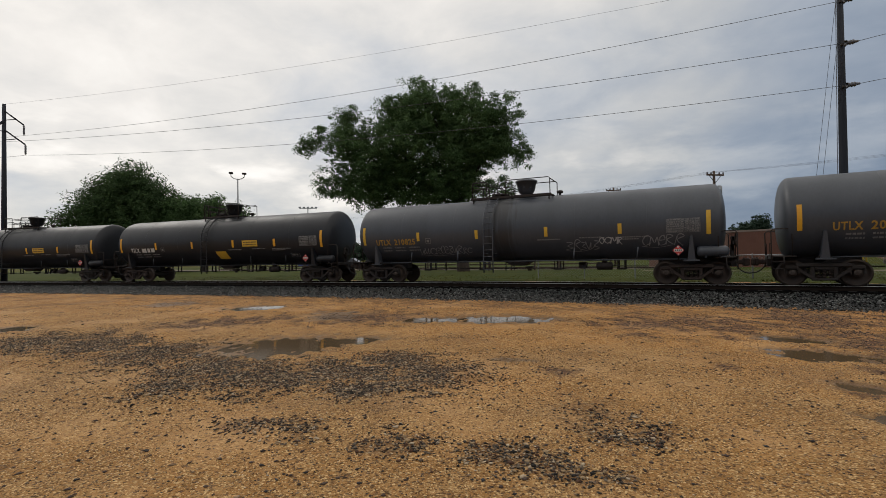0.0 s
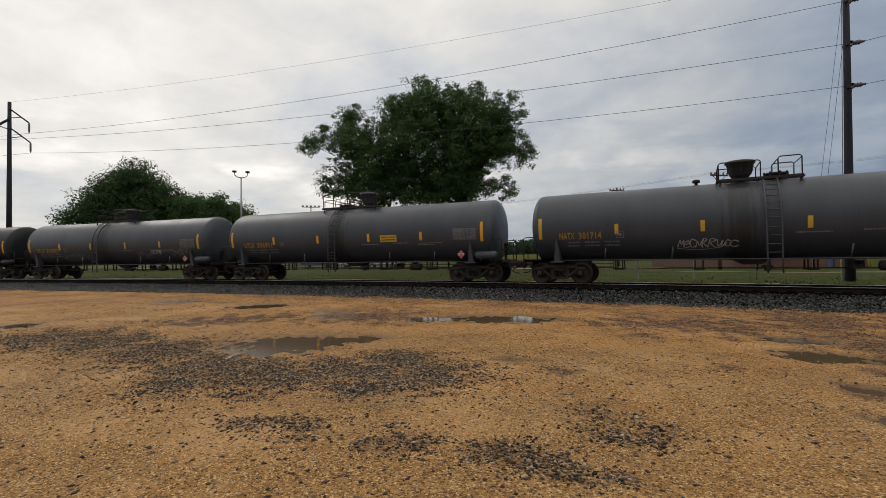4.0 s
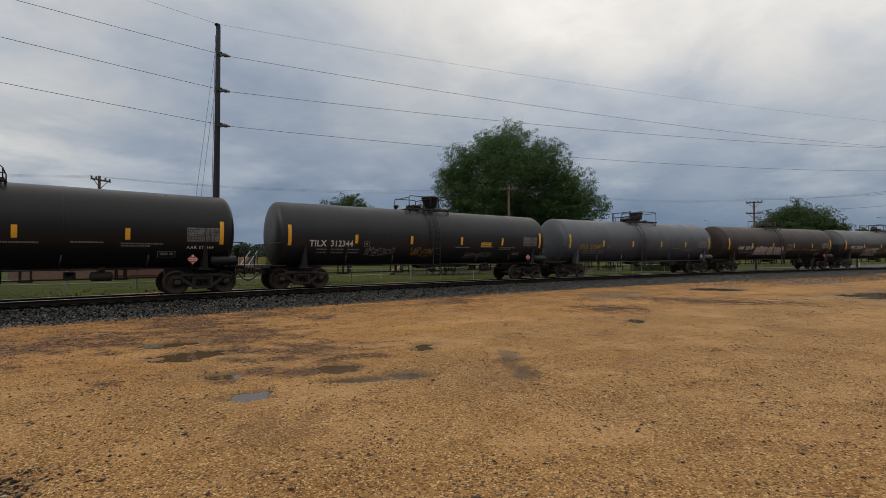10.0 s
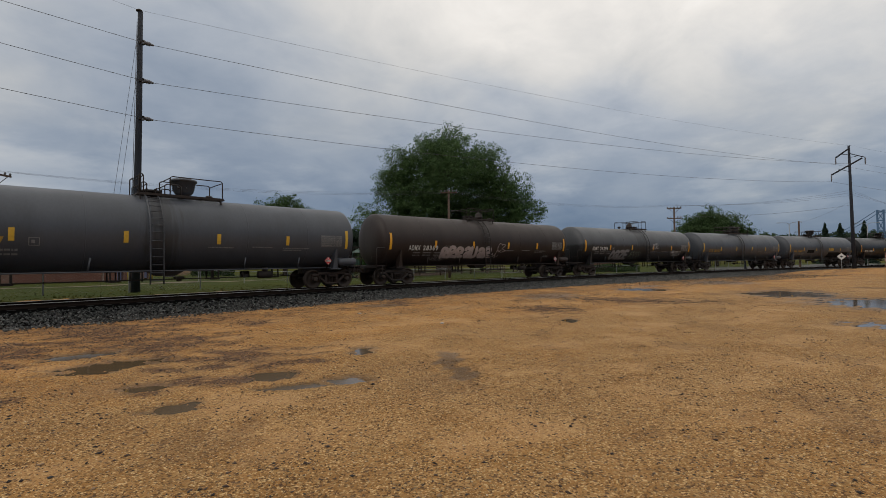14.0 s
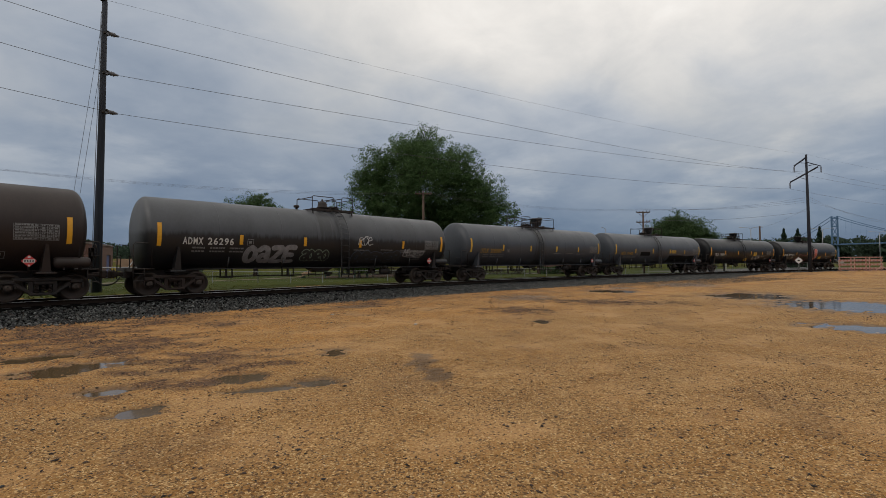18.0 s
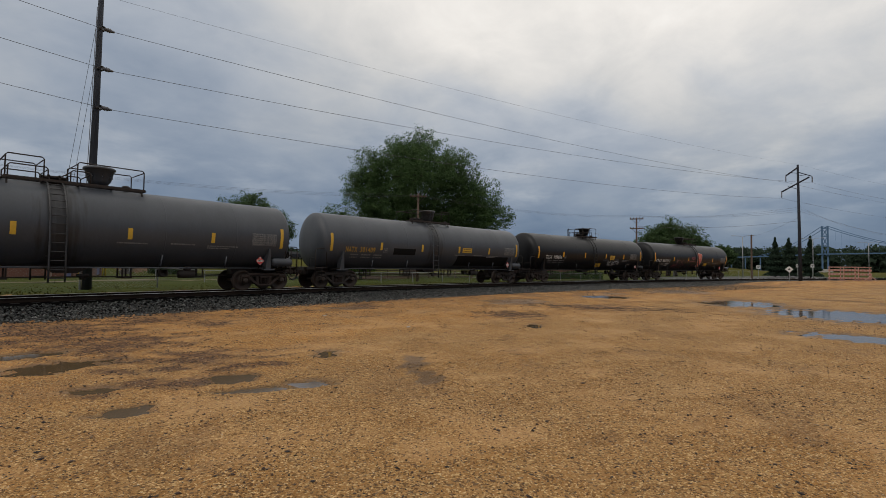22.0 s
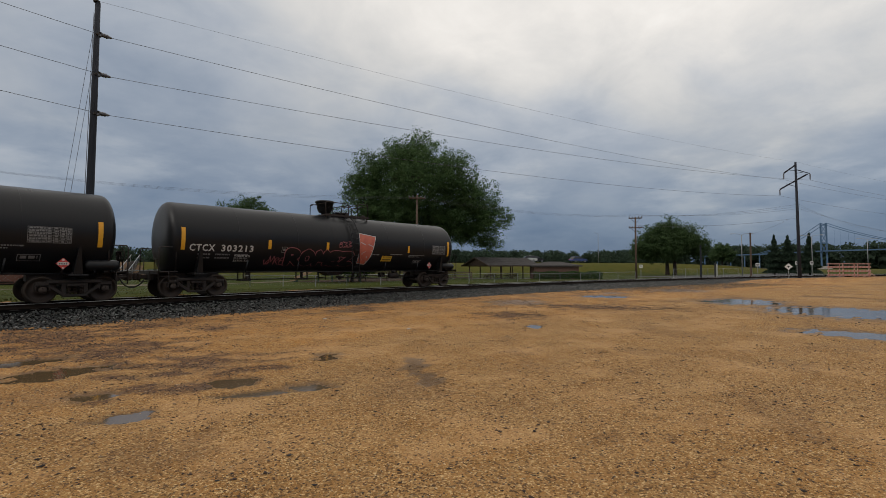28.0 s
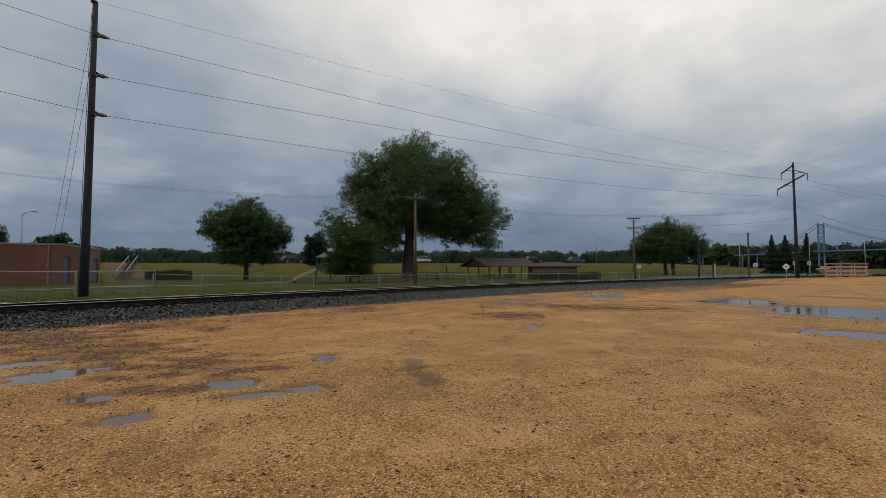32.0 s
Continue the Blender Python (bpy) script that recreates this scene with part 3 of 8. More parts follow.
            out.append(Geo().add([self.v[i] for i in ids], [tuple(to[i] for i in f) for f in fs]))
        return out

    def mesh(self, name, smooth=False):
        me = bpy.data.meshes.new(name)
        me.from_pydata(self.v, [], self.f)
        if smooth:
            me.polygons.foreach_set("use_smooth", [len(p.vertices) < 8 for p in me.polygons])
        me.update()
        return me


def part(name, geo, mat, parent=None, label="", m=None, smooth=False):
    """One mesh object under a thing or a part; geo may be a Geo or a mesh that is shared."""
    me = geo.mesh(name, smooth) if isinstance(geo, Geo) else geo
    if mat is not None and not me.materials:
        me.materials.append(mat)
    ob = new(name, me)
    if parent is not None:
        ob.parent = parent
    if m is not None:
        ob.matrix_basis = m
    if label:
        tagged(ob, label)
    return ob


def thing(name, label, category, group="", m=None, kind=""):
    """An empty at the base of a thing."""
    ob = tagged(new(name), label, category, group, kind)
    ob.empty_display_size = 0.2
    if m is not None:
        ob.matrix_basis = m
    return ob


def fast_mesh(name, verts, faces, mat, smooth=False):
    """A mesh from arrays: verts (n, 3), faces (m, k)."""
    me = bpy.data.meshes.new(name)
    nv, nf, k = len(verts), len(faces), faces.shape[1]
    me.vertices.add(nv)
    me.vertices.foreach_set("co", np.ascontiguousarray(verts, np.float32).ravel())
    me.loops.add(nf * k)
    me.loops.foreach_set("vertex_index", np.ascontiguousarray(faces, np.int32).ravel())
    me.polygons.add(nf)
    me.polygons.foreach_set("loop_start", np.arange(0, nf * k, k, dtype=np.int32))
    me.polygons.foreach_set("loop_total", np.full(nf, k, np.int32))
    if smooth:
        me.polygons.foreach_set("use_smooth", np.ones(nf, bool))
    me.update(calc_edges=True)
    if mat is not None:
        me.materials.append(mat)
    return me


# ---- the track's line: a long bend with the lot on its inside ----
S_AXIS = np.arange(-330.0, 270.01, 0.25)
S_BEND = np.where(S_AXIS < -20, 0.00418, 0.00498)
S_BEND = np.where(S_AXIS > 45, 0.00305, S_BEND)
S_BEND = np.where((S_AXIS < -90) | (S_AXIS > 120), 0.0, S_BEND)
S_TURN = np.cumsum(S_BEND) * 0.25
S_TURN -= np.interp(0, S_AXIS, S_TURN)
S_X = np.cumsum(np.cos(S_TURN)) * 0.25
S_Y = -np.cumsum(np.sin(S_TURN)) * 0.25
S_X -= np.interp(0, S_AXIS, S_X)
S_Y += 21.587 - np.interp(0, S_AXIS, S_Y)


def on_track(s, off=0.0):
    """The point s metres along the track, off metres towards the far side, and the heading."""
    a = np.interp(s, S_AXIS, S_TURN)
    return np.interp(s, S_AXIS, S_X) + off * np.sin(a), np.interp(s, S_AXIS, S_Y) + off * np.cos(a), a


def off_track(x, y):
    """Signed distance from the centre line, positive on the far side."""
    q = slice(0, None, 8)
    px, py, pa = S_X[q], S_Y[q], S_TURN[q]
    out = np.empty(len(x))
    for i in range(0, len(x), 20000):
        dx, dy = x[i:i + 20000, None] - px, y[i:i + 20000, None] - py
        k = np.argmin(dx * dx + dy * dy, axis=1)
        r = np.arange(len(k))
        out[i:i + 20000] = dx[r, k] * np.sin(pa[k]) + dy[r, k] * np.cos(pa[k])
    return out


def sweep(name, profile, s0, s1, step, mat, closed=True):
    """A profile of (offset, height) carried along the track."""
    n = int((s1 - s0) / step) + 1
    k = len(profile)
    ss = np.linspace(s0, s1, n)
    v = np.zeros((n, k, 3))
    for j, (o, z) in enumerate(profile):
        x, y, _ = on_track(ss, o)
        v[:, j, 0], v[:, j, 1], v[:, j, 2] = x, y, z
    i, j = np.meshgrid(np.arange(n - 1), np.arange(k if closed else k - 1), indexing="ij")
    a, b = i * k + j, i * k + (j + 1) % k
    f = np.stack([a, b, b + k, a + k], -1).reshape(-1, 4)
    return fast_mesh(name, v.reshape(-1, 3), f, mat)


def smooth01(x, a, b):
    t = np.clip((x - a) / (b - a), 0, 1)
    return t * t * (3 - 2 * t)


def waves(x, y, scale, seed, n=14):
    """Cheap smooth noise, about -1 to 1: a sum of sines in many directions."""
    r = np.random.RandomState(seed)
    out = np.zeros_like(x)
    for _ in range(n):
        a, k, p = r.uniform(0, 2 * math.pi), r.uniform(0.5, 2.0) / scale, r.uniform(0, 2 * math.pi)
        out += np.sin((x * math.cos(a) + y * math.sin(a)) * k * 2 * math.pi + p)
    return out / math.sqrt(n) * 0.8


# Standing water: x, y, half width, half depth, heading of the depth axis
PUDDLES = [(-7.52, 6.96, 1.26, 1.01, 137), (-6.5, 7.95, 0.95, 0.45, 130), (-4.73, 12.33, 1.6, 0.83, 111), (-6.4, 11.6, 0.88, 0.6, 118), (-16.6, 5.95, 0.55, 0.75, 160),
           (-14.4, 12.3, 1.04, 0.8, 140), (2.02, 9.85, 0.80, 0.50, 79), (1.85, 11.5, 0.62, 0.36, 81), (1.93, 7.72, 0.31, 0.26, 76), (1.93, 6.35, 0.28, 0.24, 73),
           (3.53, 7.02, 0.37, 0.31, 63), (3.44, 6.10, 0.50, 0.17, 60), (4.13, 5.87, 0.36, 0.25, 55), (5.73, 7.6, 0.27, 0.42, 53), (12.53, 6.72, 0.23, 0.5, 28),
           (28.0, 10.4, 1.5, 1.4, 20), (28.12, 3.39, 1.9, 2.6, 7), (24.12, -0.6, 2.9, 3.0, -1), (16.3, -0.75, 1.5, 0.95, -2)]
DAMP = [(31.53, 10.9, 0.94, 1.8, 19), (6.15, 5.70, 0.25, 0.80, 43), (5.52, 4.80, 0.24, 0.48, 41), (-19.25, 12.07, 1.34, 1.3, 148), (-2.67, 7.44, 0.40, 0.26, 110),
        (-9.8, 11.35, 0.9, 1.6, 131), (-3.74, 4.97, 0.30, 0.25, 127), (20.33, 11.94, 1.9, 2.2, 30), (38.48, 8.63, 2.7, 3.6, 13), (12.05, 14.85, 1.1, 0.6, 51)]
GRIT = [(-13.2, 5.1, 1.15, 1.35, 159), (-11.4, 5.5, 0.9, 1.15, 154), (-9.1, 5.4, 0.95, 1.25, 149), (-7.1, 5.1, 0.9, 1.4, 144), (-5.5, 5.0, 0.95, 0.78, 138), (-4.8, 5.7, 0.9, 0.8, 130),
        (-4.4, 6.7, 0.7, 0.7, 123), (-3.3, 6.1, 0.75, 0.9, 119), (-6.4, 4.0, 0.5, 0.4, 148), (-3.8, 5.05, 0.6, 0.33, 127), (-3.45, 3.6, 0.34, 0.26, 134), (-4.1, 3.45, 0.34, 0.24, 140), (-2.4, 3.75, 0.38, 0.28, 122),
        (-1.5, 3.83, 0.44, 0.26, 111), (-1.05, 3.8, 0.32, 0.24, 106), (-0.88, 5.3, 0.34, 0.21, 99), (-0.78, 4.7, 0.34, 0.2, 99), (-0.3, 4.9, 0.24, 0.24, 93), (-0.49, 3.9, 0.2, 0.13, 97)]

# drifts of brown stone and silt
DRIFT = [(-11.8, 9.1, 2.3, 1.2, 143), (-8.4, 11.3, 1.8, 1.6, 127), (-0.9, 12.7, 1.4, 1.1, 94), (0.6, 13.1, 1.7, 1.8, 88), (2.9, 14.8, 1.5, 2.6, 79), (-0.8, 10.75, 0.5, 0.5, 94),
         (0.44, 8.41, 0.26, 0.24, 87), (-1.8, 7.0, 0.33, 0.35, 104), (3.3, 11.6, 1.4, 1.7, 74), (3.7, 8.9, 1.2, 1.0, 67), (4.2, 7.7, 0.6, 0.38, 61), (2.9, 7.3, 1.05, 0.45, 68),
         (5.2, 15.6, 1.0, 1.0, 72), (6.3, 13.7, 0.55, 0.8, 65), (14.8, 8.8, 1.3, 1.4, 31), (13.5, 15.3, 0.8, 1.2, 49), (20.2, 7.7, 3.0, 1.5, 20)]


def inside(spots, x, y, rag, seed, size=0.7):
    """How far inside the ragged spots each point lies: above 0 inside, 1 at the middle."""
    out = np.full(len(x), -1.0)
    nz = waves(x, y, size, seed) * rag + waves(x, y, size * 0.3, seed + 1) * rag * 0.5
    for cx, cy, w, d, a in spots:
        a = radians(a)
        u = (x - cx) * math.cos(a) + (y - cy) * math.sin(a)
        v = -(x - cx) * math.sin(a) + (y - cy) * math.cos(a)
        q = np.hypot(u / d, v / w)
        out = np.maximum(out, np.where(q < 2.2, 1 - q + nz, -1))
    return out


# the levee's crest: azimuth, distance, height above the lot
LEVEE = [(-180, 170, 0.0), (-60, 150, 0.5), (-15, 115, 2.3), (12, 89, 2.65), (25, 92, 2.65), (42, 104, 2.75), (62, 112, 2.9), (76, 135, 2.9), (82, 150, 2.3), (86, 165, 1.3), (92, 190, 0.9), (110, 210, 0.6), (180, 200, 0.0)]


def levee_at(az):
    t = np.array(LEVEE)
    return np.interp(az, t[:, 0], t[:, 1]), np.interp(az, t[:, 0], t[:, 2])


def ground_height(x, y, off=None):
    off = off_track(x, y) if off is None else off
    r = np.hypot(x, y)
    az = np.degrees(np.arctan2(x, y))
    near = 0.25 * smooth01(x, 55, 80) + 0.012 * waves(x, y, 2.2, 5) * smooth01(r, 1, 4)
    pud = inside(PUDDLES, x, y, 0.30, 3, 0.55)
    near = near + 0.020 - 0.060 * smooth01(pud, -0.45, 0.55)
    far = 0.42 - 0.27 * smooth01(x, 11, 20) * smooth01(off, 4, 9) - 0.10 * smooth01(x, 42, 62) + 0.03 * waves(x, y, 9, 7)
    d, h = levee_at(az)
    far = far + (h - far) * (smooth01(r, d - 16, d - 3) - 0.0) * (1 - 0.9 * smooth01(r, d + 5, d + 22))
    return np.where(off > 0, far, near) * smooth01(np.abs(off), 0.2, 3.0) + 0.1 * (1 - smooth01(np.abs(off), 0.2, 3.0)), pud


def build_ground():
    """One sheet to the horizon: gravel lot on the near side, grass beyond the track and at the lot's far edges."""
    azs = np.concatenate([np.arange(-100, 112, 0.4), np.arange(112, 260, 4.0)])
    rs = [0.5]
    while rs[-1] < 3500:
        g = 0.0085 if 2.2 < rs[-1] < 45 else (0.03 if rs[-1] < 250 else 0.12)
        rs.append(rs[-1] * (1 + g))
    rs = np.array(rs)
    A, R = np.meshgrid(np.radians(azs), rs)
    x, y = (R * np.sin(A)).ravel(), (R * np.cos(A)).ravel()
    off = off_track(x, y)
    z, pud = ground_height(x, y, off)
    na, nr = len(azs), len(rs)
    i, j = np.meshgrid(np.arange(nr - 1), np.arange(na), indexing="ij")
    a, b = i * na + j, i * na + (j + 1) % na
    f = np.stack([a, a + na, b + na, b], -1).reshape(-1, 4)
    v = np.stack([x, y, z], -1)
    v = np.concatenate([v, [[0, 0, float(z[:na].mean())]]])
    inner = np.stack([np.arange(0, na - 1, 2), np.arange(1, na, 2)[:len(np.arange(0, na - 1, 2))], (np.arange(0, na - 1, 2) + 2) % na, np.full(len(np.arange(0, na - 1, 2)), len(v) - 1)], -1)
    f = np.concatenate([f, inner])
    me = fast_mesh("ground", v, f, None, True)
    for m in (GRAVEL, GRASS):
        me.materials.append(m)
    c = v[f].mean(1)
    foff = off_track(c[:, 0], c[:, 1])
    edge = c[:, 0] + 3 * waves(c[:, 0], c[:, 1], 8, 9)
    grass = (foff > 2.6 + 0.4 * waves(c[:, 0], c[:, 1], 1.5, 11)) | (edge > 105) | (np.hypot(c[:, 0], c[:, 1]) > 170)
    me.polygons.foreach_set("material_index", grass.astype(np.int32))
    grit = np.clip(inside(GRIT, x, y, 0.35, 21, 0.9) * 2.2 + 0.1, 0, 1) * 0.45
    streak = waves(x, y, 2.6, 41) * 0.5 + waves(x, y, 0.8, 43) * 0.5
    far_grit = smooth01(-off, 11.5, 5.0) * (off < 0) * smooth01(streak, -0.35, 0.5) * 0.9 + 0.35 * smooth01(waves(x, y, 3.5, 47) + 0.6 * waves(x, y, 0.9, 49), 0.5, 1.4)
    wide = waves(x, y, 6.5, 61) * 0.6 + waves(x, y, 2.2, 63) * 0.4
    far_grit = np.maximum(far_grit, 0.8 * smooth01(np.hypot(x, y), 14, 30) * smooth01(wide, 0.1, 0.8) * (off < 0))
    damp = np.maximum(np.clip(inside(DAMP, x, y, 0.32, 31, 0.6) * 2.6, 0, 1), np.clip(pud * 1.8 + 0.75, 0, 1))
    brown = np.clip(inside(DRIFT, x, y, 0.5, 51, 0.8) * 1.7 + 0.2, 0, 1) * 0.92
    far_grit = np.maximum(far_grit * 0.8, brown)
    fines = smooth01(-off + 2.0 * waves(x, y, 5.0, 71), 17, 8) * 0.9
    lev = levee_at(np.degrees(np.arctan2(x, y)))[0]
    dry = np.maximum(smooth01(np.hypot(x, y), lev - 18, lev - 6), 0.8 * smooth01(off, 4.2, 2.6))
    for nm, q in (("grit", np.maximum(grit, far_grit)), ("damp", damp), ("fines", fines), ("dry", dry)):
        at = me.attributes.new(nm, "FLOAT", "POINT")
        at.data.foreach_set("value", np.append(q, 0).astype(np.float32))
    return tagged(new("ground", me), "wet tan gravel lot with damp patches, grass beyond the track", "ground", kind="structure")


build_ground()


def build_puddles():
    r = random.Random(4)
    for j, (cx, cy, w, d, a) in enumerate(PUDDLES):
        g = Geo()
        n = 40
        k = [(1.55 + 0.1 * r.uniform(-1, 1)) for _ in range(n)]
        t = Matrix.Rotation(radians(a), 2)
        vs = [(0, 0, 0)]
        for i in range(n):
            q = t @ Vector((d * k[i] * math.cos(2 * math.pi * i / n), w * k[i] * math.sin(2 * math.pi * i / n)))
            vs.append((q.x, q.y, 0))
        g.add(vs, [(0, i + 1, (i + 1) % n + 1) for i in range(n)])
        ob = part("puddle", g, WATER, m=pose(cx, cy, -0.012 - 0.0015 * (j % 5)))
        tagged(ob, "shallow muddy puddle lying on the gravel lot", "puddle", "puddles on the lot")


build_puddles()

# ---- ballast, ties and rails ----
# The bed under the stones, coloured near-black so its gaps read as shaded.
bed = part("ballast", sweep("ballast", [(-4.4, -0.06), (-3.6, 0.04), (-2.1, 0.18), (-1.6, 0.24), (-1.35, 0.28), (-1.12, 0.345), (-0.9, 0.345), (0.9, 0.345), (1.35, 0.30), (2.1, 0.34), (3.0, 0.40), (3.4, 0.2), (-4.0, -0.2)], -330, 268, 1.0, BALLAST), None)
tagged(bed, "near-black ballast bed under the rails, coloured for the shade between its stones", "ballast", kind="structure")
railway = thing("railway_track", "two rusty steel rails with polished heads on ballast", "railway track", kind="structure")
RAIL_PROFILE = [(-0.07, 0.0), (-0.07, 0.02), (-0.012, 0.04), (-0.009, 0.125), (-0.036, 0.135), (-0.036, 0.158), (0.036, 0.158), (0.036, 0.135), (0.009, 0.125), (0.012, 0.04), (0.07, 0.02), (0.07, 0.0)]
for o in (-0.7525, 0.7525):
    web = part("rail", sweep("rail", [(o + u, RAIL - 0.171 + w) for u, w in RAIL_PROFILE], -330, 268, 1.0, RAIL_STEEL), None, railway)
    part("rail_head", sweep("rail_head", [(o - 0.030, RAIL - 0.013), (o - 0.034, RAIL - 0.004), (o - 0.024, RAIL), (o + 0.024, RAIL), (o + 0.034, RAIL - 0.004), (o + 0.030, RAIL - 0.013)], -330, 268, 1.0, RAIL_TOP), None, web)

# ---- the train: fifteen tank cars ----
TANK_R, TANK_Z, TANK_HALF = 1.51, 2.49, 8.40
TRUCK_X, AXLE_X, WHEEL_R = 7.15, 0.889, 0.457
SHARED = {}


def shared(key, build, mat, smooth=False):
    if key not in SHARED:
        me = build().mesh(key, smooth)
        me.materials.append(mat)
        SHARED[key] = me
    return SHARED[key]


def apart(key, name, build, mat, parent, smooth=False, m=None):
    """Like shared parts, but each separate piece is an object of its own."""
    if key not in SHARED:
        SHARED[key] = []
        for g in build().islands():
            me = g.mesh(name, smooth)
            me.materials.append(mat)
            SHARED[key].append(me)
    return [part(name, me, None, parent, m=m) for me in SHARED[key]]


def shell(x, z, out=0.012):
    """A point on the tank's near side at height z (arc length up from there is added by the caller)."""
    a = math.asin(max(-1, min(1, (z - TANK_Z) / TANK_R)))
    return x, a, out


def wrap(u, v, z0, out=0.012):
    """Lays (u along the car, v up the shell from height z0) on the tank's near side."""
    a = math.asin((z0 - TANK_Z) / TANK_R) + v / TANK_R
    r = TANK_R + out
    return (u, -r * math.cos(a), TANK_Z + r * math.sin(a))


def patch(geo, u0, u1, v0, v1, z0, out=0.012, n=None):
    """A thin curved plate on the tank."""
    n = n or max(1, int(abs(v1 - v0) / 0.12))
    vs = []
    for i in range(n + 1):
        v = v0 + (v1 - v0) * i / n
        vs += [wrap(u0, v, z0, out), wrap(u1, v, z0, out)]
    return geo.add(vs, [(2 * i, 2 * i + 1, 2 * i + 3, 2 * i + 2) for i in range(n)])


def lettering(geo, text, size, u, z, out=0.012, spread=1.0, bold=0.026, width=None):
    """Letters in the built-in font, laid on the tank; returns their width."""
    cu = bpy.data.curves.new("lettering", "FONT")
    cu.body, cu.size, cu.resolution_u, cu.offset, cu.space_character = text, size, 2, bold * size, spread
    ob = bpy.data.objects.new("lettering", cu)
    scene.collection.objects.link(ob)
    me = bpy.data.meshes.new_from_object(ob.evaluated_get(bpy.context.evaluated_depsgraph_get()))
    bpy.data.objects.remove(ob)
    co = [p.co.copy() for p in me.vertices]
    w = max(p.x for p in co)
    k = width / w if width else 1.0
    w *= k
    geo.add([wrap(u + p.x * k, p.y, z, out) for p in co], [tuple(q.vertices) for q in me.polygons])
    bpy.data.meshes.remove(me)
    bpy.data.curves.remove(cu)
    return w


def bars(geo, u, z, width, height, rnd, out=0.012, gap=0.4):
    """A line of print too small to read: short bars."""
    x = u
    while x < u + width:
        w = rnd.uniform(0.5, 2.2) * height
        patch(geo, x, min(x + w, u + width), 0, height, z, out, 1)
        x += w + gap * height


def ribbon(geo, pts, w, z, out):
    """A painted stroke along (u, v) points."""
    vs, n = [], len(pts)
    for i, p in enumerate(pts):
        a, b = pts[max(i - 1, 0)], pts[min(i + 1, n - 1)]
        dx, dy = b[0] - a[0], b[1] - a[1]
        k = math.hypot(dx, dy) or 1
        ww = w * (0.75 + 0.25 * math.sin(i * 1.7))
        vs += [wrap(p[0] - dy / k * ww / 2, p[1] + dx / k * ww / 2, z, out), wrap(p[0] + dy / k * ww / 2, p[1] - dx / k * ww / 2, z, out)]
    geo.add(vs, [(2 * i, 2 * i + 1, 2 * i + 3, 2 * i + 2) for i in range(n - 1)])


def smooth_line(ctrl, step=0.05):
    """Points along a rounded line through the control points."""
    pts = []
    for i in range(len(ctrl) - 1):
        p0, p1 = ctrl[max(i - 1, 0)], ctrl[i]
        p2, p3 = ctrl[i + 1], ctrl[min(i + 2, len(ctrl) - 1)]
        n = max(2, int(math.hypot(p2[0] - p1[0], p2[1] - p1[1]) / step))
        for k in range(n):
            t = k / n
            pts.append(tuple(0.5 * (2 * p1[q] + (p2[q] - p0[q]) * t + (2 * p0[q] - 5 * p1[q] + 4 * p2[q] - p3[q]) * t * t + (3 * p1[q] - p0[q] - 3 * p2[q] + p3[q]) * t ** 3) for q in (0, 1)))
    return pts + [ctrl[-1]]


SQUIGGLES = (((0.9, 0.8), (0.4, 1.0), (0.05, 0.5), (0.4, 0.05), (0.9, 0.3)), ((0.0, 0.0), (0.15, 1.0), (0.45, 0.35), (0.75, 1.0), (0.95, 0.0)),
             ((0.1, 0.95), (0.8, 0.85), (0.2, 0.45), (0.85, 0.2), (0.0, -0.05)), ((0.1, 0.0), (0.2, 1.0), (0.75, 0.85), (0.25, 0.5), (0.95, -0.1)),
             ((0.5, 1.0), (0.1, 0.6), (0.45, 0.0), (0.85, 0.55), (0.5, 1.0), (1.0, 0.9)), ((0.0, 0.9), (0.3, 0.1), (0.6, 0.8), (0.55, 0.1), (1.0, 0.5)),
             ((0.05, 0.5), (0.7, 0.6), (0.5, 1.0), (0.1, 0.6), (0.3, 0.0), (0.9, 0.15)))


def scribble(geo, u, z, width, height, w, rnd, out=0.016):
    """A spray-can tag: looping illegible strokes set close together, with a flourish under some."""
    x, k = u, 0
    while x < u + width - height * 0.3:
        lw = height * rnd.uniform(0.6, 0.95)
        slant = rnd.uniform(0.0, 0.25)
        up, lift = rnd.uniform(0.75, 1.1), rnd.uniform(-0.08, 0.1)
        shape = SQUIGGLES[rnd.randrange(len(SQUIGGLES))]
        ctrl = [(x + lw * (a + slant * b) + rnd.uniform(-0.02, 0.02), height * (b * up + lift)) for a, b in shape]
        ribbon(geo, smooth_line(ctrl, 0.06), w, z, out + 0.0008 * (k % 4))
        x += lw * 0.8
        k += 1
    if width > 1.2:
        ribbon(geo, smooth_line([(u, -0.02), (u + width * 0.4, -0.1), (u + width * 0.8, 0.02)], 0.1), w * 0.7, z, out + 0.004)


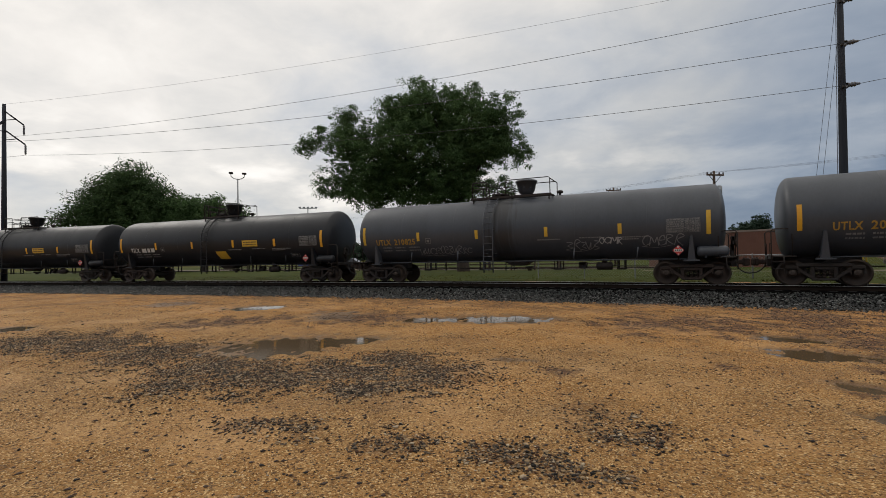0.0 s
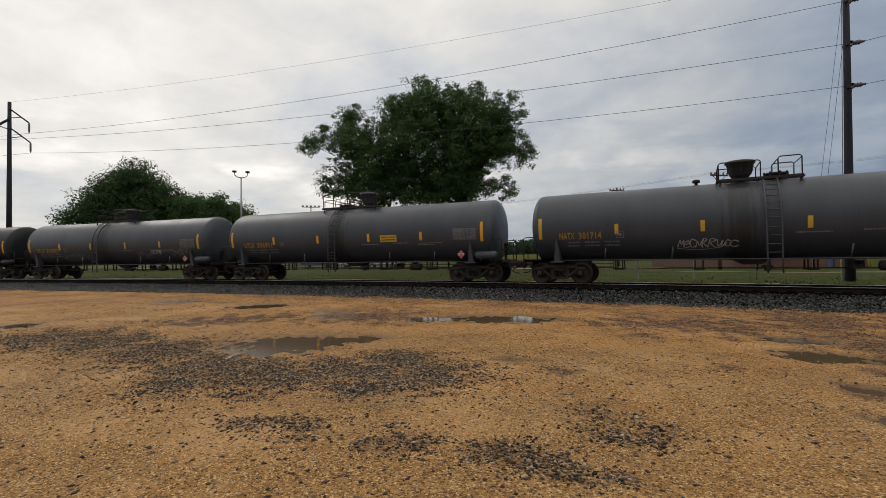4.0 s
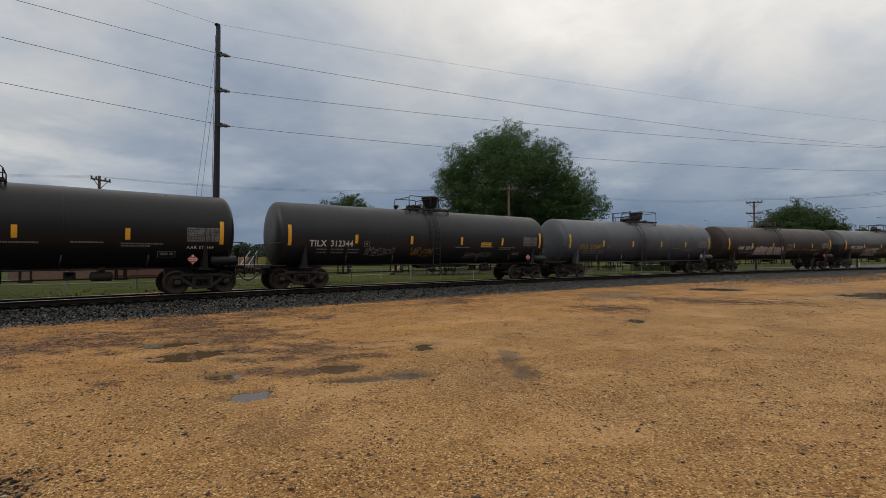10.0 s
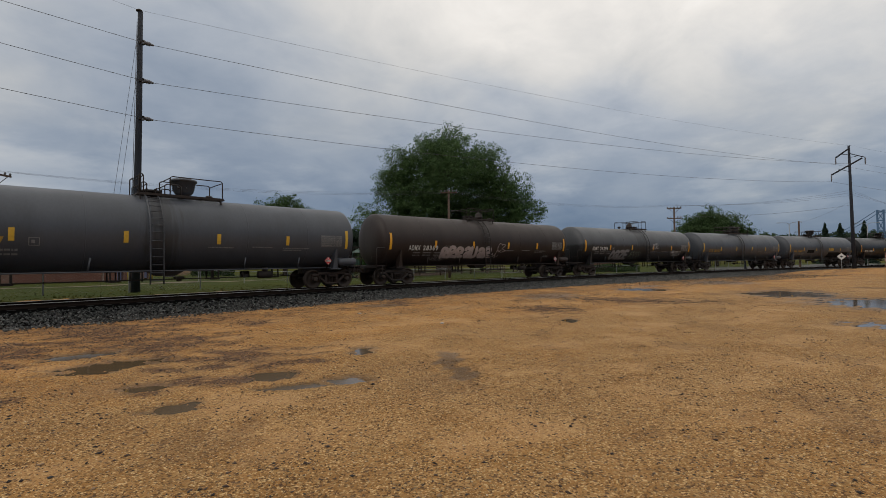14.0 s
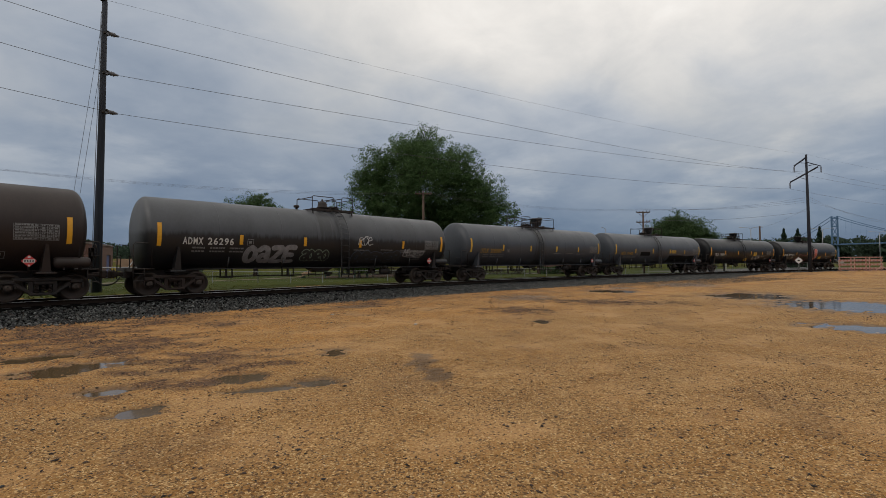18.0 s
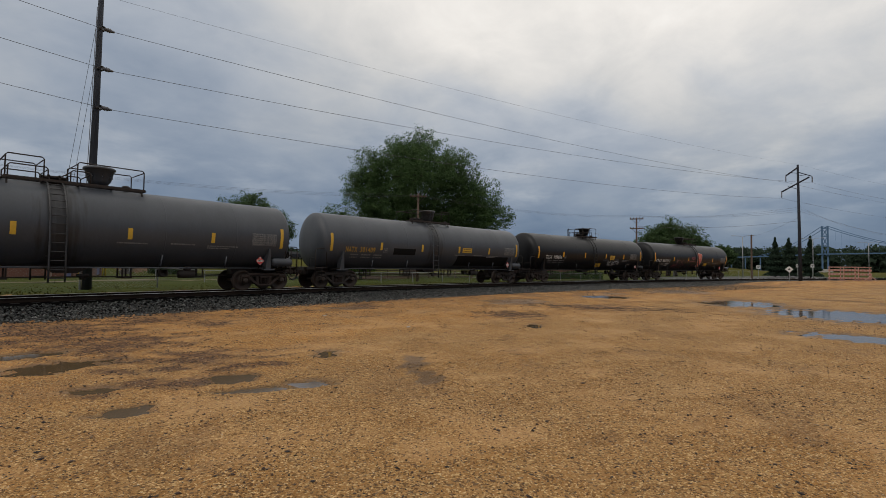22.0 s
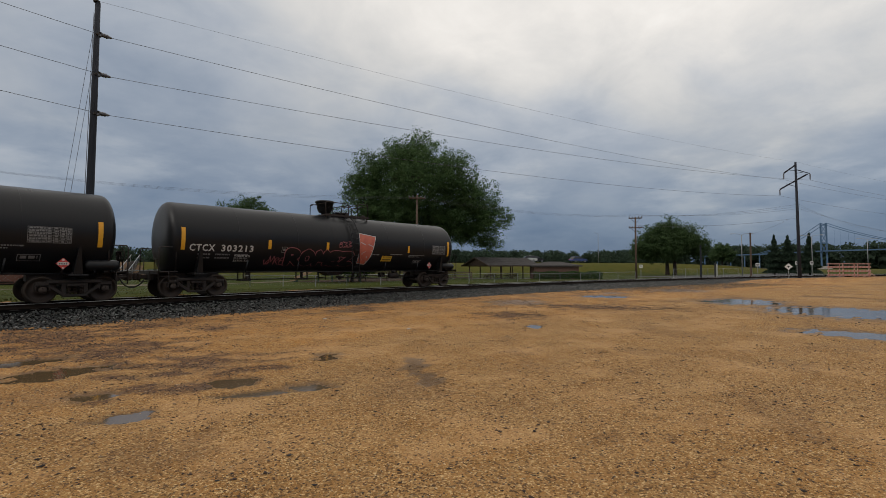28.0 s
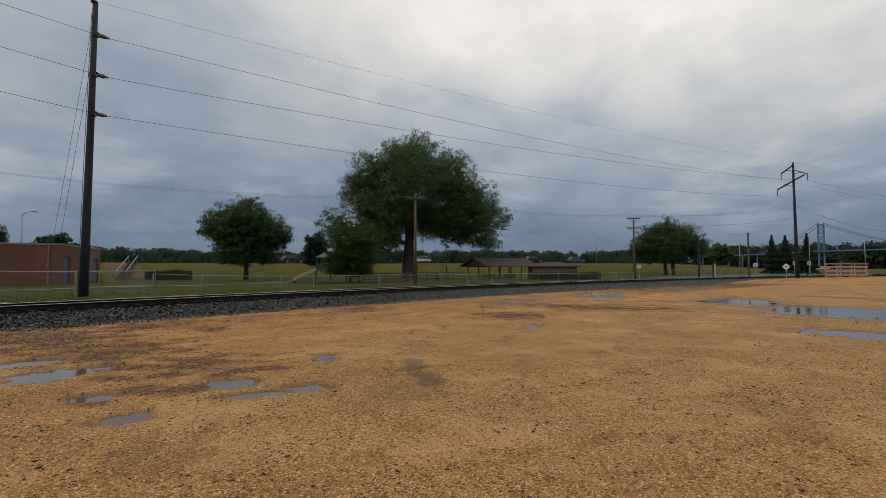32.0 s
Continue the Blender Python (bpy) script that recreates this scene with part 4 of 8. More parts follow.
STROKES = {
    "R": (((0.0, 0.0), (0.0, 0.5), (0.02, 0.97), (0.45, 1.0), (0.75, 0.8), (0.5, 0.52), (0.1, 0.48)), ((0.35, 0.5), (0.6, 0.25), (0.85, 0.0))),
    "O": (((0.4, 1.0), (0.05, 0.75), (0.05, 0.25), (0.4, 0.0), (0.75, 0.25), (0.75, 0.75), (0.4, 1.0)),),
    "M": (((0.0, 0.0), (0.05, 0.5), (0.12, 0.95), (0.45, 0.35), (0.78, 0.95), (0.85, 0.5), (0.9, 0.0)),),
    "E": (((0.8, 0.98), (0.35, 1.0), (0.05, 0.9), (0.02, 0.5), (0.05, 0.1), (0.35, 0.0), (0.8, 0.03)), ((0.05, 0.5), (0.35, 0.52), (0.65, 0.5))),
    "Z": (((0.0, 0.97), (0.4, 1.0), (0.8, 0.95), (0.4, 0.5), (0.03, 0.05), (0.4, 0.0), (0.85, 0.03)),),
    "A": (((0.0, 0.0), (0.15, 0.5), (0.35, 1.0), (0.55, 0.95), (0.7, 0.5), (0.85, 0.0)), ((0.15, 0.35), (0.4, 0.38), (0.68, 0.35))),
    "U": (((0.0, 0.0), (0.0, 0.5), (0.0, 1.0)), ((0.0, 0.06), (0.35, 0.0), (0.7, 0.1), (0.75, 0.5), (0.75, 1.0))),
    "e": (((0.0, 0.0), (0.0, 0.5), (0.08, 0.9), (0.4, 1.0), (0.75, 0.88), (0.75, 0.55), (0.38, 0.5), (0.36, 0.12), (0.8, 0.05)),),
    "a": (((0.1, 0.85), (0.4, 1.0), (0.75, 0.9), (0.8, 0.5), (0.8, 0.0)), ((0.75, 0.45), (0.35, 0.5), (0.12, 0.25), (0.35, 0.02), (0.7, 0.12))),
}


def fat_letters(fill, line, u, z, width, height, shapes, w, rnd, out=0.014):
    """Fat spray-paint shapes: a broad stroke over a broader one that shows as its outline."""
    lw = width / len(shapes)
    broad = min(lw, height) * 0.40
    for i, key in enumerate(shapes):
        tilt, k = rnd.uniform(-0.04, 0.06), rnd.uniform(0.93, 1.08)
        for j, stroke in enumerate(STROKES[key]):
            ctrl = [(u + lw * (i + 0.10 + 0.88 * a) + tilt * b, broad * 0.5 + (height - broad) * b * k) for a, b in stroke]
            pts = smooth_line(ctrl, 0.06)
            for geo, ww, oo in ((line, broad + 2 * w, out), (fill, broad, out + 0.012)):
                vs, n = [], len(pts)
                for q, p in enumerate(pts):
                    a, b = pts[max(q - 1, 0)], pts[min(q + 1, n - 1)]
                    dx, dy = b[0] - a[0], b[1] - a[1]
                    ln = math.hypot(dx, dy) or 1
                    for m in (-0.5, 0.0, 0.5):
                        vs.append(wrap(p[0] - dy / ln * ww * m, p[1] + dx / ln * ww * m, z, oo + 0.0015 * j + 0.0006 * (i % 2)))
                geo.add(vs, [(3 * q + m, 3 * q + m + 1, 3 * q + m + 4, 3 * q + m + 3) for q in range(n - 1) for m in (0, 1)])
                for p in (pts[0], pts[-1]):
                    ring = [wrap(p[0] + ww / 2 * math.cos(m * math.pi / 5), p[1] + ww / 2 * math.sin(m * math.pi / 5), z, oo + 0.0015 * j + 0.0006 * (i % 2) + 0.0004) for m in range(10)]
                    geo.add(ring, [tuple(range(10))])


# -- shared castings --


def g_wheelset():
    g = Geo()
    for s in (-1, 1):
        prof = [(0.68, 0.10), (0.685, 0.36), (0.675, 0.40), (0.675, 0.482), (0.705, 0.484), (0.716, WHEEL_R + 0.004), (0.805, WHEEL_R - 0.003), (0.812, 0.405), (0.795, 0.385), (0.745, 0.33), (0.735, 0.21), (0.80, 0.16), (0.815, 0.12), (0.815, 0.10)]
        g.lathe([(s * u, r) for u, r in (prof if s > 0 else prof)], "y", 36)
    g.lathe([(-0.82, 0.085), (-0.3, 0.08), (0.3, 0.08), (0.82, 0.085)], "y", 12)
    return g


def g_cap():
    g = Geo()
    for s in (-1, 1):
        g.lathe([(s * 0.82, 0.12), (s * 1.05, 0.125), (s * 1.09, 0.11), (s * 1.095, 0.03)], "y", 14)
        for k in range(3):
            a = k * 2.094
            g.lathe([(s * 1.09, 0.022), (s * 1.115, 0.022), (s * 1.12, 0.01)], "y", 6, (0.065 * math.cos(a), 0, 0.065 * math.sin(a)))
    return g


def g_side_frame():
    g = Geo()
    g.beam((-0.80, 0, 0.735), (0.80, 0, 0.735), 0.15, 0.13, 0.03)
    for s in (-1, 1):
        g.box((s * 0.905, 0, 0.655), (0.40, 0.17, 0.15), 0.04)
        g.box((s * 1.08, 0, 0.52), (0.06, 0.15, 0.20), 0.02)
        g.box((s * 0.71, 0, 0.52), (0.06, 0.15, 0.20), 0.02)
        g.beam((s * 0.74, 0, 0.60), (s * 0.30, 0, 0.265), 0.15, 0.12, 0.025)
        g.beam((s * 0.31, 0, 0.25), (s * 0.31, 0, 0.72), 0.14, 0.09, 0.02)
    g.beam((-0.36, 0, 0.245), (0.36, 0, 0.245), 0.19, 0.10, 0.025)
    g.box((0, -0.05, 0.62), (0.5, 0.2, 0.1), 0.02)
    return g


def g_springs():
    g = Geo()
    for x in (-0.17, 0.0, 0.17):
        for y in (-0.06, 0.06):
            g.tube([(x + 0.055 * math.cos(i * 1.05), y + 0.055 * math.sin(i * 1.05), 0.295 + 0.265 * i / 30) for i in range(31)], 0.013, 5)
    return g


def g_bolster():
    g = Geo()
    g.beam((0, -1.0, 0.60), (0, 1.0, 0.60), 0.36, 0.16, 0.03)
    g.lathe([(0.66, 0.20), (0.80, 0.20)], "z", 16)
    for s in (-1, 1):
        g.beam((s * 0.42, -0.72, 0.42), (s * 0.42, 0.72, 0.42), 0.09, 0.14, 0.02)
        for q in (-1, 1):
            g.box((s * 0.405, q * 0.75, 0.43), (0.06, 0.12, 0.30), 0.015)
    g.tube([(-0.38, -0.2, 0.36), (0.38, -0.2, 0.36)], 0.025, 6)
    return g


def g_coupler():
    """Points along +x from the end of the sill."""
    g = Geo()
    g.box((8.88, 0, 0.86), (0.42, 0.16, 0.17), 0.03)
    g.box((9.10, -0.07, 0.86), (0.22, 0.14, 0.30), 0.04)
    g.box((9.17, 0.12, 0.86), (0.12, 0.12, 0.26), 0.035)
    g.box((9.03, 0.10, 0.86), (0.14, 0.22, 0.27), 0.04)
    g.tube([(9.02, 0.02, 0.70), (9.02, 0.02, 1.03)], 0.03, 8)
    return g


def g_hose():
    """The air hose hangs from the sill and droops to the next car."""
    return Geo().tube([(8.72, -0.32, 0.80), (8.78, -0.33, 0.66), (8.88, -0.33, 0.54), (9.02, -0.32, 0.455), (9.16, -0.30, 0.43), (9.24, -0.30, 0.445)], 0.026, 7)


def g_stub_sill():
    g = Geo()
    g.box((7.35, 0, 0.89), (2.75, 0.46, 0.30), 0.02)
    g.box((8.62, 0, 0.90), (0.20, 0.62, 0.42), 0.03)
    g.box((8.30, 0, 1.06), (0.75, 2.5, 0.05), 0.01)
    g.box((8.66, 0, 1.03), (0.06, 2.7, 0.14), 0.01)
    for s in (-1, 1):
        g.beam((7.15, s * 0.2, 0.92), (7.15, s * 1.30, 1.02), 0.34, 0.10, 0.02)
    return g


def g_web():
    """Tapered bolster web that rises from the sill up the tank."""
    g = Geo()
    for y in (-1.42,):
        v = [(7.02, y + 0.03, 0.98), (7.28, y + 0.03, 0.98), (7.19, y - 0.09, 1.92), (7.11, y - 0.09, 1.92)]
        g.add(v + [(a, b + 0.35, c) for a, b, c in v], [(0, 1, 2, 3), (7, 6, 5, 4), (0, 4, 5, 1), (1, 5, 6, 2), (2, 6, 7, 3), (3, 7, 4, 0)])
    g.box((7.15, -1.40, 0.96), (0.55, 0.2, 0.06), 0.01)
    return g


def g_end_rail():
    """Tall grab rail at the car's end, the near side."""
    g = Geo()
    g.tube([(8.05, -1.34, 1.06), (8.05, -1.34, 1.98), (8.10, -1.34, 2.05), (8.60, -1.34, 2.05), (8.66, -1.34, 1.98), (8.66, -1.34, 0.62)], 0.022, 6)
    g.tube([(8.66, -1.34, 1.55), (8.66, -0.75, 1.55), (8.66, -0.75, 1.06)], 0.018, 6)
    for z in (0.62, 0.88):
        g.tube([(8.66, -1.34, z), (8.30, -1.34, z)], 0.016, 5)
    g.tube([(8.30, -1.34, 0.62), (8.30, -1.34, 1.06)], 0.018, 5)
    return g


def g_brake_wheel():
    g = Geo()
    n = 20
    g.tube([(8.72, -0.45 + 0.27 * math.cos(2 * math.pi * i / n), 1.72 + 0.27 * math.sin(2 * math.pi * i / n)) for i in range(n + 1)], 0.018, 5)
    for k in range(4):
        a = k * math.pi / 2 + 0.4
        g.tube([(8.70, -0.45, 1.72), (8.72, -0.45 + 0.26 * math.cos(a), 1.72 + 0.26 * math.sin(a))], 0.014, 5)
    g.box((8.62, -0.45, 1.70), (0.14, 0.26, 0.34), 0.03)
    g.beam((8.60, -0.45, 1.06), (8.60, -0.45, 1.6), 0.12, 0.08, 0.01)
    return g


def g_reservoir():
    g = Geo().lathe([(7.32, 0.05), (7.36, 0.15), (7.44, 0.20), (8.30, 0.20), (8.38, 0.15), (8.42, 0.05)], "x", 20, (0, -1.25, 1.30))
    for x in (7.62, 8.14):
        g.box((x, -1.25, 1.12), (0.06, 0.30, 0.14), 0.01)
    return g


def g_side_rail():
    g = Geo().tube([(-7.0, -1.24, 1.02), (7.0, -1.24, 1.02)], 0.028, 6)
    for x in (-5.2, -2.7, 2.7, 5.2):
        g.beam((x, -1.24, 1.02), (x + 0.06, -1.30, 1.52), 0.05, 0.03)
    return g


def g_rod():
    return Geo().tube([(-6.2, -0.30, 0.66), (6.2, -0.30, 0.66)], 0.016, 6)


def g_hanger():
    g = Geo()
    for x in (0.0, 0.28):
        g.beam((x, -0.32, 0.62), (x, -0.32, 1.02), 0.05, 0.06)
    g.beam((-0.05, -0.32, 0.62), (0.33, -0.32, 0.62), 0.06, 0.05)
    return g


def g_outlet():
    """Sloped skid and valve under the middle of the tank."""
    g = Geo()
    v = [(-0.75, -0.35, 1.06), (0.75, -0.35, 1.06), (0.30, -0.30, 0.80), (-0.30, -0.30, 0.80)]
    g.add(v + [(a, -b, c) for a, b, c in v], [(0, 3, 2, 1), (4, 5, 6, 7), (0, 1, 5, 4), (1, 2, 6, 5), (2, 3, 7, 6), (3, 0, 4, 7)])
    g.lathe([(0.56, 0.10), (0.72, 0.10), (0.74, 0.06)], "z", 12, (0.5, -0.1, 0))
    g.box((0.5, -0.1, 0.72), (0.34, 0.34, 0.10), 0.02)
    return g


def g_cylinder():
    """Brake cylinder and valve under the tank."""
    g = Geo().lathe([(3.55, 0.06), (3.60, 0.17), (4.20, 0.17), (4.24, 0.06)], "x", 16, (0, -0.62, 0.76))
    g.box((3.0, -0.6, 0.80), (0.34, 0.30, 0.30), 0.03)
    g.tube([(4.24, -0.62, 0.76), (5.6, -0.55, 0.74)], 0.022, 6)
    g.beam((3.9, -0.62, 0.9), (3.9, -0.62, 1.1), 0.2, 0.2)
    return g


def g_tank():
    n = 14
    left = []
    for i in range(n + 1):
        a = math.pi / 2 * i / n
        left.append((-TANK_HALF + 0.44 - 0.44 * math.cos(a) ** 0.8, max(0.01, TANK_R * math.sin(a) ** 0.72)))
    body = left + [(x, TANK_R) for x in (-6.0, -4.0, -2.0, 0.0, 2.0, 4.0, 6.0)] + [(-u, r) for u, r in reversed(left)]
    return Geo().lathe(body, "x", 64, (0, 0, TANK_Z))


def g_band():
    """Weld seams that ring the tank."""
    g = Geo()
    for x in (-5.6, -2.8, 2.8, 5.6):
        g.lathe([(x - 0.02, TANK_R - 0.01), (x - 0.012, TANK_R + 0.004), (x + 0.012, TANK_R + 0.004), (x + 0.02, TANK_R - 0.01)], "x", 64, (0, 0, TANK_Z))
    return g


def g_ladder(x, side):
    """Follows the tank from the platform down and hangs below it."""
    g = Geo()
    path = []
    r = TANK_R + 0.13
    for i in range(9):
        a = radians(76 - 76 * i / 8)
        path.append((-r * math.cos(a), TANK_Z + r * math.sin(a)))
    path += [(-r, 1.8), (-r, 1.1), (-r + 0.02, 0.52)]
    for dx in (-0.22, 0.22):
        g.tube([(x + dx, side * -y * -1 if False else y * (1 if side < 0 else -1), z) for y, z in path], 0.030, 5)
    rungs = path[1:9:1] + [(-r, z) for z in (2.15, 1.85, 1.55, 1.25, 0.95, 0.66)]
    for y, z in rungs:
        g.tube([(x - 0.22, y * (1 if side < 0 else -1), z), (x + 0.22, y * (1 if side < 0 else -1), z)], 0.018, 5)
    for z in (2.49, 1.4):
        for dx in (-0.22, 0.22):
            yy = -r if z > 2 else -r
            inner = -math.sqrt(max(0.01, TANK_R ** 2 - (z - TANK_Z) ** 2))
            g.tube([(x + dx, yy * (1 if side < 0 else -1), z), (x + dx, inner * (1 if side < 0 else -1), z)], 0.014, 5)
    return g


def railing(g, x0, x1, y0, y1, z0, h, legs=3):
    """A tubular rail round a rectangle, open on the ladder side."""
    g.tube([(x0, y0, z0), (x0, y0, z0 + h - 0.06), (x0 + 0.06, y0, z0 + h), (x1 - 0.06, y0, z0 + h), (x1, y0, z0 + h - 0.06), (x1, y0, z0)], 0.022, 6)
    g.tube([(x0, y1, z0), (x0, y1, z0 + h - 0.06), (x0 + 0.06, y1, z0 + h), (x1 - 0.06, y1, z0 + h), (x1, y1, z0 + h - 0.06), (x1, y1, z0)], 0.022, 6)
    for x in (x0, x1):
        g.tube([(x, y0, z0 + h - 0.07), (x, y1, z0 + h - 0.07)], 0.02, 6)


def g_platform(x0, x1):
    g = Geo()
    z = TANK_Z + TANK_R + 0.02
    for y in (-0.80, 0.80):
        g.box(((x0 + x1) / 2, y, z - 0.01), (x1 - x0, 0.05, 0.09))
    for x in np.linspace(x0, x1, 5):
        g.box((x, 0, z - 0.035), (0.06, 1.64, 0.05))
    for x in (x0 + 0.1, x1 - 0.1):
        for y in (-0.72, 0.72):
            g.beam((x, y, z), (x, y * 1.1, z - 0.34), 0.05, 0.05)
    return g


def g_slats(x0, x1):
    g = Geo()
    for y in np.linspace(-0.62, 0.62, 7):
        g.box(((x0 + x1) / 2, y, TANK_Z + TANK_R + 0.02), (x1 - x0, 0.05, 0.03))
    return g


def g_bonnet(x, r, h):
    z = TANK_Z + TANK_R - 0.05
    g = Geo().lathe([(z, r * 0.42), (z + h * 0.22, r * 0.42), (z + h * 0.26, r * 0.62), (z + h * 0.40, r * 0.80), (z + h * 0.88, r * 1.0), (z + h * 0.89, r * 1.10), (z + h * 0.96, r * 1.10), (z + h, r * 1.02), (z + h + 0.03, r * 0.4)], "z", 24, (x, 0, 0))
    for k in range(8):
        a = k * math.pi / 4
        g.box((x + r * 0.86 * math.cos(a), r * 0.86 * math.sin(a), z + h * 0.60), (0.05, 0.05, 0.12), 0.01)
    return g


def g_small_dome(x):
    z = TANK_Z + TANK_R - 0.05
    return Geo().lathe([(z, 0.24), (z + 0.22, 0.24), (z + 0.23, 0.30), (z + 0.29, 0.30), (z + 0.31, 0.25), (z + 0.45, 0.24), (z + 0.55, 0.17), (z + 0.59, 0.06), (z + 0.70, 0.05), (z + 0.71, 0.02)], "z", 20, (x, 0, 0))


def g_manway(x):
    z = TANK_Z + TANK_R - 0.04
    g = Geo().lathe([(z, 0.29), (z + 0.20, 0.29), (z + 0.21, 0.37), (z + 0.27, 0.37), (z + 0.30, 0.30), (z + 0.33, 0.05)], "z", 20, (x, 0, 0))
    for k in range(8):
        a = k * math.pi / 4 + 0.2
        g.box((x + 0.38 * math.cos(a), 0.38 * math.sin(a), z + 0.24), (0.07, 0.07, 0.16), 0.01)
    g.tube([(x - 0.3, -0.1, z + 0.28), (x + 0.3, -0.1, z + 0.28)], 0.03, 6)
    return g


def g_valve(x):
    z = TANK_Z + TANK_R - 0.03
    return Geo().lathe([(z, 0.06), (z + 0.12, 0.06), (z + 0.13, 0.13), (z + 0.20, 0.15), (z + 0.25, 0.11), (z + 0.27, 0.03)], "z", 14, (x, 0, 0))


def placard_parts(car, x, z):
    g = Geo()
    r = TANK_R
    cx = x
    q = 0.20
    for s, mat, nm in ((q, PLACARD_RED, "placard"),):
        y0 = -1.47
        g.add([(cx - s, y0, z), (cx, y0, z - s), (cx + s, y0, z), (cx, y0, z + s)] + [(cx - s, y0 + 0.012, z), (cx, y0 + 0.012, z - s), (cx + s, y0 + 0.012, z), (cx, y0 + 0.012, z + s)],
              [(0, 1, 2, 3), (7, 6, 5, 4), (0, 4, 5, 1), (1, 5, 6, 2), (2, 6, 7, 3), (3, 7, 4, 0)])
    p = part("placard", g, PLACARD_RED, car, "red diamond hazard placard with a white band")
    b = Geo()
    b.box((cx, -1.474, z), (0.30, 0.004, 0.10))
    b.box((cx, -1.474, z + 0.13), (0.07, 0.004, 0.06))
    b.box((cx, -1.474, z - 0.15), (0.04, 0.004, 0.05))
    part("placard_print", b, WHITE, p)
    k = Geo()
    for i in range(4):
        k.box((cx - 0.10 + 0.066 * i, -1.478, z), (0.035, 0.003, 0.06))
    for q in k.islands():
        part("placard_digit", q, INK, p)
    h = Geo().beam((cx, -1.44, z - 0.2), (cx, -1.30, 1.0), 0.05, 0.03)
    h.box((cx, -1.452, z), (0.20, 0.012, 0.20), 0.0, Matrix.Rotation(radians(45), 3, "Y"))
    part("placard_holder", h, IRON, car)


def tank_car(i, spec):
    """One car; local x runs along the train, -y faces the lot, z = 0 is the top of the rail."""
    rnd = random.Random(100 + i)
    paint = spec["paint"]
    car = thing("tank_car", spec["label"], "tank car", "tank cars of the train")
    body = part("tank", shared("tank_" + paint.name, g_tank, paint, True), None, car)
    apart("seam_" + paint.name, "weld_seam", g_band, paint, body, True)
    flip = Matrix.Rotation(math.pi, 4, "Z")
    mirror = [None, flip]
    for m in mirror:
        part("stub_sill", shared("stub_sill", g_stub_sill, IRON), None, car, m=m)
        part("coupler", shared("coupler", g_coupler, IRON_BROWN), None, car, m=m)
        part("bolster_web", shared("web_" + paint.name, g_web, paint), None, car, m=m)
        part("bolster_web", shared("web_" + paint.name, g_web, paint), None, car, m=(m or Matrix()) @ Matrix.Scale(-1, 4, (0, 1, 0)))
        part("air_hose", shared("air_hose", g_hose, HOSE, True), None, car, m=m)
        part("grab_rail", shared("grab_rail", g_end_rail, IRON, True), None, car, m=m)
        part("grab_rail", shared("grab_rail", g_end_rail, IRON, True), None, car, m=(m or Matrix()) @ Matrix.Scale(-1, 4, (0, 1, 0)))
        part("side_rail", shared("side_rail_" + paint.name, g_side_rail, paint, True), None, car, m=m)
        part("brake_rod", shared("brake_rod", g_rod, IRON, True), None, car, m=m)
    for x in spec.get("hangers", (-4.9, -1.9, 1.7, 4.4)):
        part("rod_hanger", shared("rod_hanger", g_hanger, IRON), None, car, m=Matrix.Translation((x, -0.0, 0)))
        part("rod_hanger", shared("rod_hanger", g_hanger, IRON), None, car, m=Matrix.Translation((x, 0.64, 0)))
    part("outlet_skid", shared("outlet_skid", g_outlet, IRON), None, car)
    apart("brake_cylinder", "brake_gear", g_cylinder, IRON, car, True)
    if spec.get("reservoir", 1):
        part("air_reservoir", shared("reservoir_" + paint.name, g_reservoir, paint, True), None, car, m=flip @ Matrix.Scale(-1, 4, (0, 1, 0)) if spec.get("reservoir") == -1 else None)
    part("brake_wheel", shared("brake_wheel", g_brake_wheel, IRON, True), None, car)
    # trucks
    wheels = []
    for s in (-1, 1):
        truck = part("truck", shared("truck_bolster", g_bolster, IRON), None, car, m=Matrix.Translation((s * TRUCK_X, 0, 0)))
        frame_mat = IRON_BROWN if (i + s) % 3 == 0 else IRON
        for y in (-0.99, 0.99):
            part("side_frame", shared("side_frame_" + frame_mat.name, g_side_frame, frame_mat), None, truck, m=Matrix.Translation((0, y, 0)))
            apart("spring", "spring", g_springs, IRON_BROWN, truck, True, Matrix.Translation((0, y, 0)))
        for x in (-AXLE_X, AXLE_X):
            w = part("wheelset", shared("wheelset", lambda: wheel_pair(), WHEEL, True), None, truck, m=Matrix.Translation((x, 0, WHEEL_R)))
            if len(w.data.materials) < 2:
                w.data.materials.append(HUB)
            wheels.append((w, x))
    # dome fittings
    x0, x1, bx, mx, vx, lx = spec.get("dome", (-1.9, 1.7, 0.35, -0.6, 2.0, -0.9))
    plat = part("platform", shared("platform_%g_%g" % (x0, x1), lambda: g_platform(x0, x1).islands()[0], IRON), None, car)
    for q in g_platform(x0, x1).islands()[1:]:
        part("frame_bar", q, IRON, plat)
    apart("slat_%g_%g" % (x0, x1), "grating_bar", lambda: g_slats(x0, x1), IRON, plat)
    rg = Geo()
    zt = TANK_Z + TANK_R + 0.02
    style = spec.get("rails", 0)
    if style == 0:
        if mx < bx:
            railing(rg, x0 + 0.05, mx - 0.42, -0.78, 0.78, zt, 0.76)
            railing(rg, x0 + 0.12, mx - 0.30, -0.74, 0.74, zt, 0.44)
            railing(rg, mx + 0.50, x1 - 0.05, -0.78, 0.78, zt, 0.76)
            railing(rg, mx + 0.32, mx + 0.9, -0.74, 0.74, zt, 0.44)
        else:
            railing(rg, x0 + 0.05, mx - 0.50, -0.78, 0.78, zt, 0.76)
            railing(rg, mx + 0.42, x1 - 0.05, -0.78, 0.78, zt, 0.76)
    elif style == 1:
